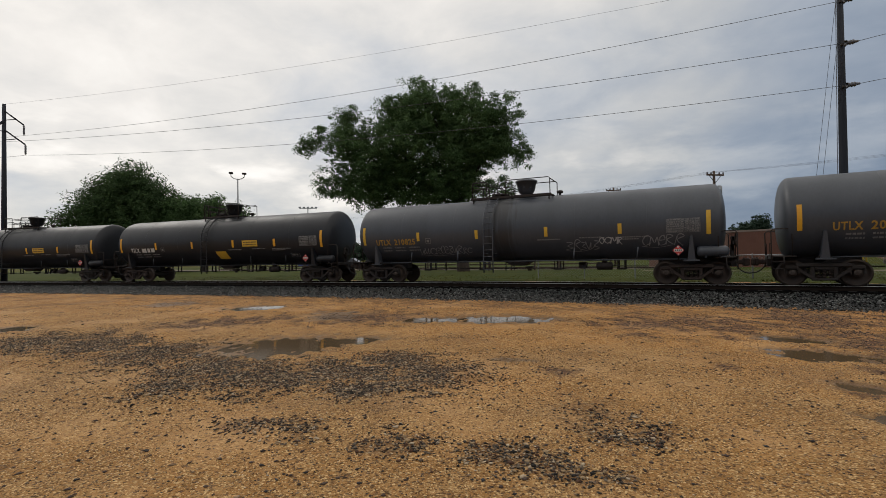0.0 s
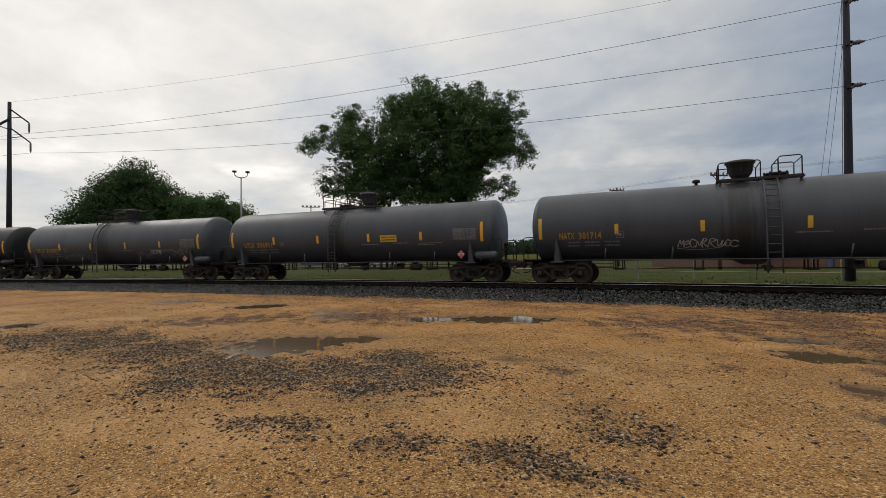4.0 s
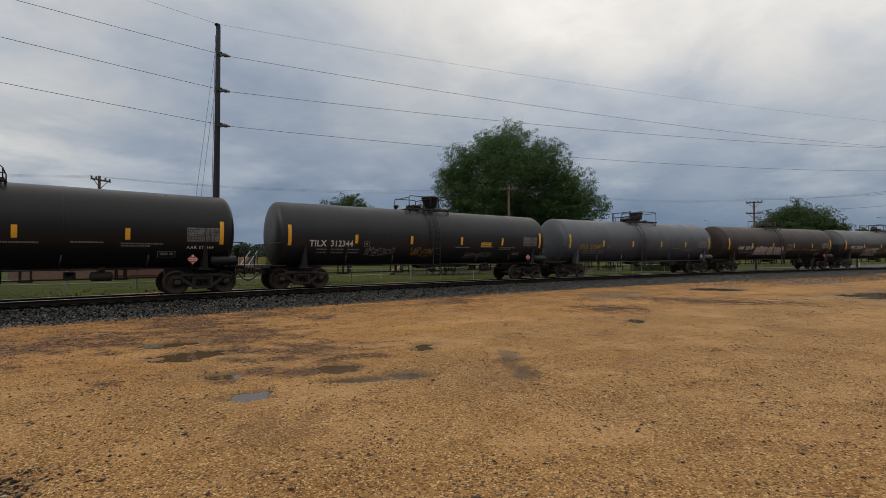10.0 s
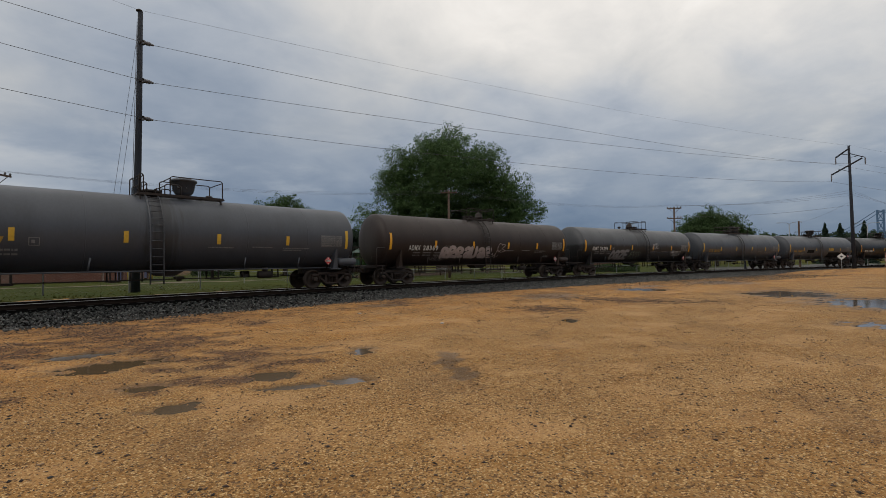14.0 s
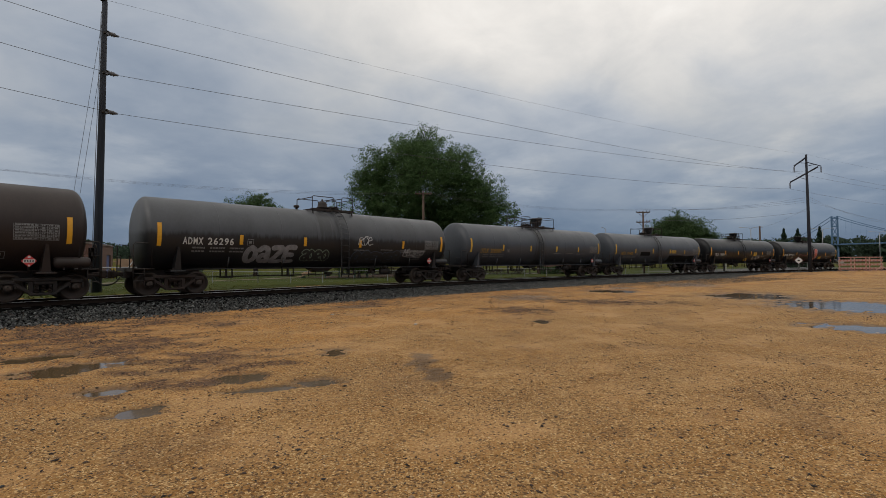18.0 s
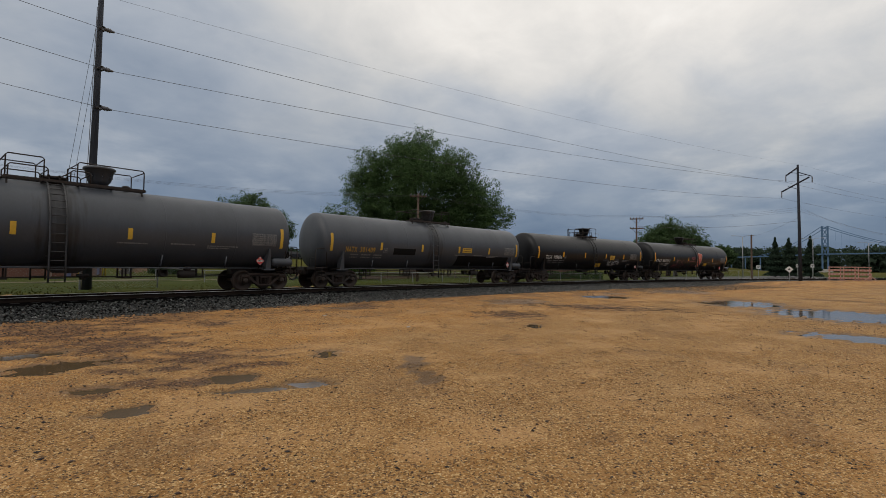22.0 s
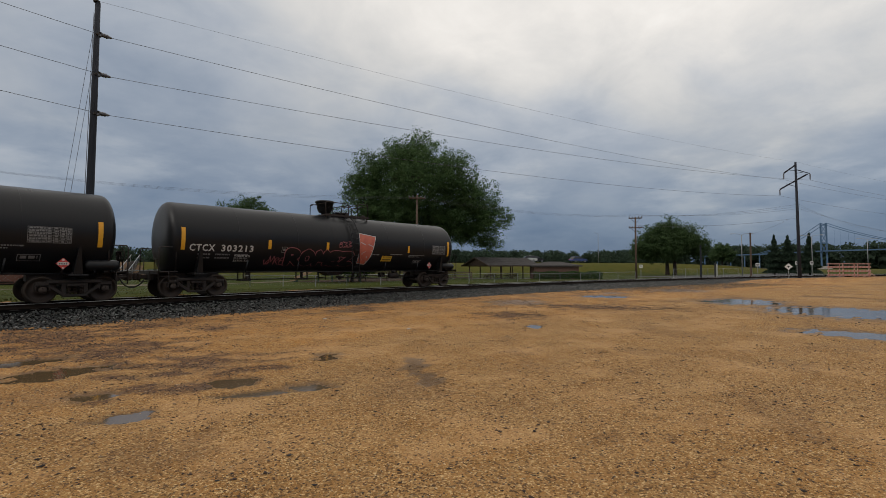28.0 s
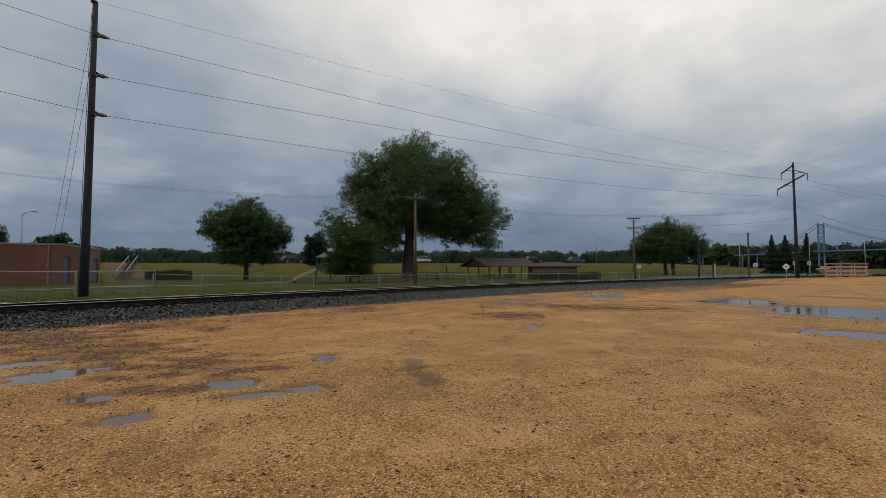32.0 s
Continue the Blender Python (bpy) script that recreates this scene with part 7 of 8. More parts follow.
bare_patch("bare_soil", 23.2, 78.0, 2.3, 5.0, DIRT, "bare tan soil round the levee stairs")
bare_patch("mulch_bed", 38.0, 44.5, 9.0, 5.0, MULCH, "dark wood mulch under the playground")

# ---- the brick building, set at an angle beyond the fence ----
B_CORNER, B_U, B_V = Vector((10.0, 48.4)), Vector((0.898, -0.44)), Vector((0.44, 0.898))
B_Z, B_H = 0.42, 3.25


def wall_point(o, d, u, z, out=0.0, n=None):
    p = o + d * u + (n * out if n is not None else Vector((0, 0)))
    return (p.x, p.y, z)


def slab(geo, o, d, n, u0, u1, z0, z1, t0, t1):
    """A block on a wall: along d from u0 to u1, out along n from t0 to t1."""
    vs = [wall_point(o, d, u, z, t, n) for t in (t0, t1) for z in (z0, z1) for u in (u0, u1)]
    geo.add(vs, [(0, 2, 3, 1), (4, 5, 7, 6), (0, 1, 5, 4), (2, 6, 7, 3), (0, 4, 6, 2), (1, 3, 7, 5)])


def brick_building():
    ob = thing("brick_building", "low flat-roofed brown brick park building with blue doors", "building")
    front_n, side_n = -B_V, B_U
    front_l, side_l = 15.0, 12.6
    doors = ((0.4, 2.2), (5.4, 6.4), (10.0, 11.8))
    wf = Geo()
    slab(wf, B_CORNER, -B_U, front_n, 0.0, front_l, B_Z - 0.3, B_Z + B_H, -0.28, 0.0)
    part("front_wall", wf, MORTAR, ob)
    ws = Geo()
    edges = [0.28] + [q for d in doors for q in d] + [side_l]
    for k in range(0, len(edges), 2):
        slab(ws, B_CORNER, B_V, side_n, edges[k], edges[k + 1], B_Z - 0.3, B_Z + B_H, -0.28, 0.0)
    for a, b in doors:
        slab(ws, B_CORNER, B_V, side_n, a, b, B_Z + 2.35, B_Z + B_H, -0.28, 0.0)
    side = part("side_wall", ws, MORTAR, ob)
    wb = Geo()
    slab(wb, B_CORNER + B_V * side_l, -B_U, -front_n, 0.0, front_l, B_Z - 0.3, B_Z + B_H, -0.28, 0.0)
    part("back_wall", wb, MORTAR, ob)
    wl = Geo()
    slab(wl, B_CORNER - B_U * front_l, B_V, -side_n, 0.28, side_l - 0.28, B_Z - 0.3, B_Z + B_H, -0.28, 0.0)
    part("end_wall", wl, MORTAR, ob)
    rf = Geo()
    slab(rf, B_CORNER - B_U * 0.3, -B_U, -B_V, 0, front_l - 0.6, B_Z + B_H - 0.35, B_Z + B_H - 0.2, -side_l + 0.3, -0.3)
    part("roof", rf, COPING, ob)
    cp = Geo()
    slab(cp, B_CORNER + B_U * 0.06, -B_U, front_n, 0, front_l + 0.1, B_Z + B_H, B_Z + B_H + 0.14, -0.34, 0.06)
    part("coping", cp, COPING, ob)
    cp = Geo()
    slab(cp, B_CORNER, B_V, side_n, 0.34, side_l, B_Z + B_H, B_Z + B_H + 0.14, -0.34, 0.06)
    part("coping", cp, COPING, ob)
    for a, b in doors:
        dg = Geo()
        slab(dg, B_CORNER, B_V, side_n, a + 0.02, b - 0.02, B_Z, B_Z + 2.33, -0.2, -0.14)
        d = part("door", dg, DOOR_BLUE, ob)
        hg = Geo()
        slab(hg, B_CORNER, B_V, side_n, a + 0.12, a + 0.2, B_Z + 0.95, B_Z + 1.15, -0.14, -0.08)
        part("handle", hg, GALV, d)
    part("roof_vent", Geo().lathe([(B_Z + B_H - 0.2, 0.16), (B_Z + B_H + 0.35, 0.16), (B_Z + B_H + 0.36, 0.24), (B_Z + B_H + 0.46, 0.2)], "z", 12, (11.4, 52.5, 0)), GALV, ob, smooth=True)
    dp = Geo().tube([wall_point(B_CORNER, -B_U, 0.9, B_Z, 0.06, front_n), wall_point(B_CORNER, -B_U, 0.9, B_Z + B_H, 0.06, front_n)], 0.05, 6)
    part("downspout", dp, COPING, ob)
    return ob, doors, front_l, side_l


BUILDING, B_DOORS, B_FRONT, B_SIDE = brick_building()
for u, out in ((0.5, 0.8), (2.7, 0.8), (8.5, 0.8), (9.6, 0.8)):
    p = wall_point(B_CORNER, B_V, u, B_Z, out, B_U)
    bo = part("bollard", Geo().lathe([(-0.2, 0.085), (1.05, 0.085), (1.1, 0.07), (1.13, 0.02)], "z", 12), BOLLARD, m=Matrix.Translation(p), smooth=True)
    tagged(bo, "yellow steel bollard beside the brick building", "bollard", "yellow bollards")


def stairs():
    """Concrete levee stairs with two handrails."""
    a0, a1, d0, d1 = radians(16.3), radians(17.3), 74.0, 86.0
    ob = thing("levee_stairs", "concrete stairs with pale handrails up the levee", "stairs")
    p0, p1 = Vector((d0 * math.sin(a0), d0 * math.cos(a0), 0.42)), Vector((d1 * math.sin(a1), d1 * math.cos(a1), 2.75))
    n = 14
    side = Vector((p1.y - p0.y, -(p1.x - p0.x), 0)).normalized() * 0.55
    for k in range(n):
        t0, t1 = k / n, (k + 1) / n
        a, b = p0.lerp(p1, t0), p0.lerp(p1, t1)
        g = Geo()
        g.beam((a.x, a.y, b.z - 0.25), (b.x, b.y, b.z - 0.25), 1.0, 0.5)
        part("step", g, STAIR, ob)
    for s in (-1, 1):
        q0, q1 = p0 + side * s, p1 + side * s
        part("handrail", Geo().beam((q0.x, q0.y, q0.z + 0.95), (q1.x, q1.y, q1.z + 0.95), 0.08, 0.10), GALV, ob)
        for t in (0.05, 0.35, 0.65, 0.95):
            q = q0.lerp(q1, t)
            part("rail_post", Geo().beam((q.x, q.y, q.z - 0.2), (q.x, q.y, q.z + 0.95), 0.06, 0.06), GALV, ob)


stairs()


def shelter():
    """Open picnic shelter with a gabled shingle roof."""
    o, lx, ly = Vector((56.9, 37.7)), Vector((0.951, -0.309)), Vector((0.309, 0.951))
    lx = (Vector((65.2, 34.7)) - o).normalized()
    ly = Vector((-lx.y, lx.x))
    L_, W_, z0, ze, zr = 9.0, 6.2, 0.06, 2.05, 3.3
    ob = thing("picnic_shelter", "open picnic shelter with a grey shingled gable roof", "shelter")

    def P(u, v, z):
        p = o + lx * u + ly * v
        return (p.x, p.y, z)
    for k in range(5):
        for v in (0.35, W_ - 0.35):
            u = 0.4 + (L_ - 0.8) * k / 4
            part("post", Geo().beam(P(u, v, z0 - 0.2), P(u, v, ze + 0.05), 0.16, 0.16, 0.02), TIMBER, ob)
    for v in (0.35, W_ - 0.35):
        part("beam", Geo().beam(P(0, v, ze), P(L_, v, ze), 0.14, 0.22, 0.01), TIMBER, ob)
    for k in range(2):
        v0, v1 = (-0.5, W_ / 2) if k == 0 else (W_ + 0.5, W_ / 2)
        roof = part("roof_deck", Geo().add([P(-0.6, v0, ze - 0.02), P(L_ + 0.6, v0, ze - 0.02), P(L_ + 0.6, v1, zr), P(-0.6, v1, zr)] + [P(-0.6, v0, ze - 0.14), P(L_ + 0.6, v0, ze - 0.14), P(L_ + 0.6, v1, zr - 0.12), P(-0.6, v1, zr - 0.12)],
                                         [(0, 1, 2, 3), (7, 6, 5, 4), (0, 4, 5, 1), (1, 5, 6, 2), (2, 6, 7, 3), (3, 7, 4, 0)]), TIMBER, ob)
        rows = 12
        for r in range(rows):
            t0, t1 = r / rows, (r + 1.15) / rows
            va, vb = v0 + (v1 - v0) * t0, v0 + (v1 - v0) * min(1, t1)
            za, zb = ze + (zr - ze) * t0 + 0.035, ze + (zr - ze) * min(1, t1) + 0.012
            part("shingle", Geo().add([P(-0.62, va, za), P(L_ + 0.62, va, za), P(L_ + 0.62, vb, zb), P(-0.62, vb, zb), P(-0.62, va, za - 0.03), P(L_ + 0.62, va, za - 0.03)], [(0, 1, 2, 3), (4, 5, 1, 0)]), SHINGLE, roof)
    for u in (0.0, L_):
        g = Geo().add([P(u - 0.05, 0, ze), P(u - 0.05, W_, ze), P(u - 0.05, W_ / 2, zr - 0.15), P(u + 0.05, 0, ze), P(u + 0.05, W_, ze), P(u + 0.05, W_ / 2, zr - 0.15)], [(0, 1, 2), (5, 4, 3), (0, 3, 4, 1), (1, 4, 5, 2), (2, 5, 3, 0)])
        part("gable", g, TIMBER, ob)
    part("floor_slab", Geo().add([P(0, 0, z0), P(L_, 0, z0), P(L_, W_, z0), P(0, W_, z0)] + [P(0, 0, z0 - 0.2), P(L_, 0, z0 - 0.2), P(L_, W_, z0 - 0.2), P(0, W_, z0 - 0.2)], [(0, 1, 2, 3), (0, 4, 5, 1), (1, 5, 6, 2), (2, 6, 7, 3), (3, 7, 4, 0)]), CONCRETE, ob)
    first = None
    for k in range(4):
        p = P(1.3 + 2.1 * k, 2.0 + 2.0 * (k % 2), z0)
        m = pose(p[0], p[1], p[2], 0, 0, math.degrees(math.atan2(lx.y, lx.x)))
        if first is None:
            first = thing("picnic_table", "dark timber picnic table under the shelter", "table", "picnic tables", m)
            part("tabletop", Geo().box((0, 0, 0.74), (1.8, 0.75, 0.05), 0.01), TIMBER, first)
            for s in (-1, 1):
                part("bench", Geo().box((0, s * 0.68, 0.44), (1.8, 0.26, 0.05), 0.01), TIMBER, first)
                part("leg_frame", Geo().beam((s * 0.65, -0.7, 0.0), (s * 0.65, 0.25, 0.72), 0.05, 0.09).beam((s * 0.65, 0.7, 0.0), (s * 0.65, -0.25, 0.72), 0.05, 0.09).beam((s * 0.65, -0.75, 0.40), (s * 0.65, 0.75, 0.40), 0.05, 0.08), TIMBER, first)
        else:
            copy_thing(first, m)


shelter()


def shed():
    o = Vector((62.3, 33.4))
    lx = (Vector((66.8, 27.6)) - o).normalized()
    ly = Vector((-lx.y, lx.x))
    ob = thing("park_shed", "low stone shed with a flat hipped roof", "shed")

    def P(u, v, z):
        p = o + lx * u + ly * v
        return (p.x, p.y, z)
    L_, W_, z0, z1, z2 = 6.6, 4.0, 0.03, 1.95, 2.65
    part("wall", Geo().add([P(u, v, z) for z in (z0 - 0.2, z1) for u, v in ((0, 0), (L_, 0), (L_, W_), (0, W_))], [(0, 1, 5, 4), (1, 2, 6, 5), (2, 3, 7, 6), (3, 0, 4, 7), (4, 5, 6, 7)]), MORTAR, ob)
    e = 0.45
    part("roof", Geo().add([P(-e, -e, z1 - 0.06), P(L_ + e, -e, z1 - 0.06), P(L_ + e, W_ + e, z1 - 0.06), P(-e, W_ + e, z1 - 0.06), P(-e, -e, z1 + 0.1), P(L_ + e, -e, z1 + 0.1), P(L_ + e, W_ + e, z1 + 0.1), P(-e, W_ + e, z1 + 0.1), P(L_ * 0.35, W_ / 2, z2), P(L_ * 0.65, W_ / 2, z2)],
                           [(3, 2, 1, 0), (0, 1, 5, 4), (1, 2, 6, 5), (2, 3, 7, 6), (3, 0, 4, 7), (4, 5, 9, 8), (5, 6, 9), (6, 7, 8, 9), (7, 4, 8)]), SHINGLE, ob)


shed()


def playground():
    z = 0.18
    ob = thing("playground_set", "timber and green metal play tower with a tan slide", "playground", m=pose(31.0, 43.0, z, 0, 0, -35))
    for x in (0, 1.5):
        for y in (0, 1.5):
            part("post", Geo().box((x, y, 1.35), (0.12, 0.12, 2.9), 0.01), TEAL, ob)
    part("deck", Geo().box((0.75, 0.75, 1.25), (1.6, 1.6, 0.1), 0.01), TIMBER, ob)
    part("roof", Geo().add([(-0.2, -0.2, 2.75), (1.7, -0.2, 2.75), (1.7, 1.7, 2.75), (-0.2, 1.7, 2.75), (0.75, 0.75, 3.3)], [(0, 1, 4), (1, 2, 4), (2, 3, 4), (3, 0, 4), (3, 2, 1, 0)]), TEAL, ob)
    for y in (0.0, 1.5):
        part("guard_panel", Geo().box((0.75, y, 1.7), (1.4, 0.05, 0.7), 0.01), TEAL, ob)
    g = Geo()
    for s in (-0.36, 0.36):
        g.beam((-0.1, 0.75 + s, 1.50), (-2.5, 0.75 + s, 0.34), 0.09, 0.34, 0.02)
    g.beam((-0.1, 0.75, 1.32), (-2.5, 0.75, 0.18), 0.6, 0.05).beam((-2.45, 0.75, 0.19), (-3.0, 0.75, 0.16), 0.6, 0.05)
    part("slide", g, SLIDE, ob)
    part("slide_leg", Geo().beam((-2.4, 0.75, -0.05), (-2.4, 0.75, 0.18), 0.5, 0.06), TEAL, ob)
    # a second low deck with a bridge
    for x in (3.2, 4.6):
        for y in (0, 1.5):
            part("post", Geo().box((x, y, 1.0), (0.12, 0.12, 2.1), 0.01), TEAL, ob)
    part("deck", Geo().box((3.9, 0.75, 0.85), (1.5, 1.6, 0.1), 0.01), TIMBER, ob)
    part("bridge", Geo().beam((1.5, 0.75, 1.2), (3.2, 0.75, 0.9), 0.9, 0.07), TIMBER, ob)
    sw = thing("swing_set", "metal A-frame swing set on the lawn", "swing", m=pose(53.3, 45.4, 0.1, 0, 0, -40))
    part("top_bar", Geo().tube([(-2.2, 0, 2.1), (2.2, 0, 2.1)], 0.05, 8), IRON, sw)
    for x in (-2.2, 2.2):
        for y in (-0.9, 0.9):
            part("leg", Geo().tube([(x, 0, 2.1), (x * 1.12, y, -0.1)], 0.045, 8), IRON, sw)
    for x in (-0.9, 0.7):
        for d in (-0.22, 0.22):
            part("chain", Geo().tube([(x + d, 0, 2.08), (x + d, 0, 0.5)], 0.012, 4), IRON, sw)
        part("seat", Geo().box((x, 0, 0.48), (0.5, 0.2, 0.04), 0.01), HOSE, sw)


playground()


def street_lamp(x, y, top, heading, arms, label, head=0.7):
    z = float(ground_height(np.array([x]), np.array([y]))[0][0])
    ob = thing("street_lamp", label, "street lamp", "street lamps", pose(x, y, z, 0, 0, heading))
    h = top - z
    reach = 1.3 if len(arms) > 1 else 0.75
    head = 0.55 if len(arms) > 1 else 0.4
    part("post", Geo().tube([(0, 0, -0.1), (0, 0, h * 0.5), (0, 0, h - 0.3)], 0.08, 8, 0.06), GALV, ob, smooth=True)
    for s in arms:
        a = part("arm", Geo().tube([(0, 0, h - 0.35), (s * 0.4, 0, h - 0.1), (s * reach, 0, h)], 0.04, 6), GALV, ob, smooth=True)
        part("lamp_head", Geo().box((s * (reach + head / 2), 0, h - 0.02), (head, 0.22, 0.12), 0.04), GALV, a)


street_lamp(104.3, 12.0, 8.2, 95, (-1, 1), "grey double-armed street lamp by the crossing")
street_lamp(120.0, 1.8, 8.3, 95, (-1, 1), "grey double-armed street lamp by the road")
street_lamp(139.8, -7.6, 8.2, 95, (-1, 1), "grey double-armed street lamp by the road")
street_lamp(121.5, 46.2, 10.9, -40, (-1,), "tall single-armed street lamp on the levee")
street_lamp(9.1, 59.3, 7.3, 0, (1,), "single-armed lamp behind the brick building")
street_lamp(73.8, 107.0, 13.9, 0, (-1,), "tall single-armed lamp by the river")
mast = thing("flood_light_mast", "tall mast with two flood lights beyond the track", "light mast", m=pose(-58.4, 47.0, 0.42, 0, 0, 51))
part("mast", Geo().tube([(0, 0, -0.1), (0, 0, 7), (0, 0, 13.6)], 0.16, 9, 0.09), GALV, mast, smooth=True)
for s in (-1, 1):
    a = part("arm", Geo().tube([(0, 0, 13.5), (s * 0.5, 0, 13.6), (s * 0.9, 0, 13.9), (s * 0.9, 0, 14.3)], 0.06, 6), GALV, mast, smooth=True)
    part("flood_light", Geo().box((s * 0.9, 0, 14.4), (0.6, 0.4, 0.26), 0.05), IRON, a)
st = thing("stadium_light", "far stadium light with a row of lamps", "light mast", m=pose(-89.6, 94.2, 0.4, 0, 0, 43))
part("mast", Geo().tube([(0, 0, -0.1), (0, 0, 8), (0, 0, 15.6)], 0.2, 8, 0.12), GALV, st)
part("bar", Geo().box((0, 0, 15.3), (4.6, 0.12, 0.14)), GALV, st)
for k in range(5):
    part("lamp", Geo().box((-2.1 + 1.05 * k, 0, 15.6), (0.6, 0.4, 0.36), 0.06), GALV, st)

# posts and signs on the far side
for x, y, top, mat, label in ((91.5, 9.3, 7.5, POLE_TAN, "bare wooden pole by the crossing"), (83.6, 15.2, 5.3, POLE_WOOD, "short thin wooden pole by the road")):
    z = float(ground_height(np.array([x]), np.array([y]))[0][0])
    tagged(part("wooden_pole", Geo().lathe([(-0.2, 0.16), (2.0, 0.15), (top - z - 0.05, 0.12), (top - z, 0.08)], "z", 9), mat, m=Matrix.Translation((x, y, z))), label, "pole", "bare poles")
z = float(ground_height(np.array([79.0]), np.array([12.5]))[0][0])
gp = thing("gate_post", "short black and white post beside the track", "post", m=pose(79.0, 12.5, z))
part("post", Geo().lathe([(-0.1, 0.12), (2.0, 0.12), (2.05, 0.06)], "z", 10), INK, gp)
part("band", Geo().lathe([(0.2, 0.07), (2.0, 0.07)], "z", 10, (0.25, -0.2, 0)), SIGN_WHITE, gp)


def sign(name, label, x, y, zc, w, h, turn, diamond=False, top=None):
    z = float(ground_height(np.array([x]), np.array([y]))[0][0])
    az = -math.degrees(math.atan2(x, y))
    ob = thing(name, label, "sign", "", pose(x, y, z, 0, 0, az + turn))
    part("post", Geo().beam((0, 0.03, -0.1), (0, 0.03, zc - z), 0.07, 0.05), GALV, ob)
    f = part("face", Geo().box((0, 0, zc - z), (w, 0.03, h), 0.005, Matrix.Rotation(radians(45), 3, "Y") if diamond else None), SIGN_WHITE, ob)
    mk = Geo()
    if diamond:
        mk.box((0, -0.022, zc - z), (w * 0.32, 0.006, w * 0.32), 0, Matrix.Rotation(radians(45), 3, "Y"))
    else:
        mk.box((0, -0.022, zc - z + h * 0.15), (w * 0.7, 0.006, h * 0.14))
        mk.box((0, -0.022, zc - z - h * 0.15), (w * 0.5, 0.006, h * 0.14))
    part("print", mk, INK, f)


sign("diamond_sign", "white diamond sign with a dark centre by the track", 75.9, 3.6, 1.85, 0.62, 0.62, 0, True)
sign("sign", "small white notice on the fence", 96.0, 8.8, 2.2, 0.6, 0.55, 0)
sign("sign", "white notice board by the road", 112.0, 4.0, 2.6, 0.5, 0.6, 0)
sign("sign", "white notice board by the road", 113.0, 1.8, 2.6, 0.55, 0.6, 0)
sign("sign", "small white notice by the path", 72.0, 21.0, 1.9, 0.5, 0.5, 0)

# ---- stacked road barricades ----


def barricade(m, first=[]):
    if first:
        return copy_thing(first[0], m)
    ob = thing("barricade", "faded red and white slatted road barricade", "barricade", "barricades by the crossing", m)
    for z in (0.35, 0.95, 1.55, 2.02):
        r = part("rail", Geo().box((0, 0, z), (1.9, 0.08, 0.30 if z < 2 else 0.14), 0.01), BARRIER_PINK, ob)
        for k in range(4):
            part("stripe", Geo().box((-0.7 + 0.46 * k, -0.044, z), (0.13, 0.006, 0.26 if z < 2 else 0.10), 0, Matrix.Rotation(0.35, 3, "Y")), BARRIER_RED, r)
    for x in (-0.75, 0.75):
        part("upright", Geo().box((x, 0.07, 1.05), (0.12, 0.08, 2.1), 0.01), BARRIER_PINK, ob)
        part("foot", Geo().box((x, 0.07, 0.04), (0.14, 0.9, 0.08), 0.01), BARRIER_PINK, ob)
    first.append(ob)
    return ob


for k in range(3):
    x, y = 92.3 + 0.95 * k, -1.2 - 1.7 * k
    z = float(ground_height(np.array([x]), np.array([y]))[0][0])
    barricade(pose(x, y, z, 0, 0, -61))
lean = thing("fallen_barricade", "tipped a-frame barricade leaning on the others", "barricade", m=pose(94.0, -5.1, 0.25, 0, 0, -61))
part("leg", Geo().beam((-0.9, -0.3, 0.0), (0.0, -0.3, 0.75), 0.1, 0.1), BARRIER_PINK, lean)
part("leg", Geo().beam((0.9, -0.3, 0.0), (0.0, -0.3, 0.75), 0.1, 0.1), BARRIER_PINK, lean)

# ---- the suspension bridge far down the river ----


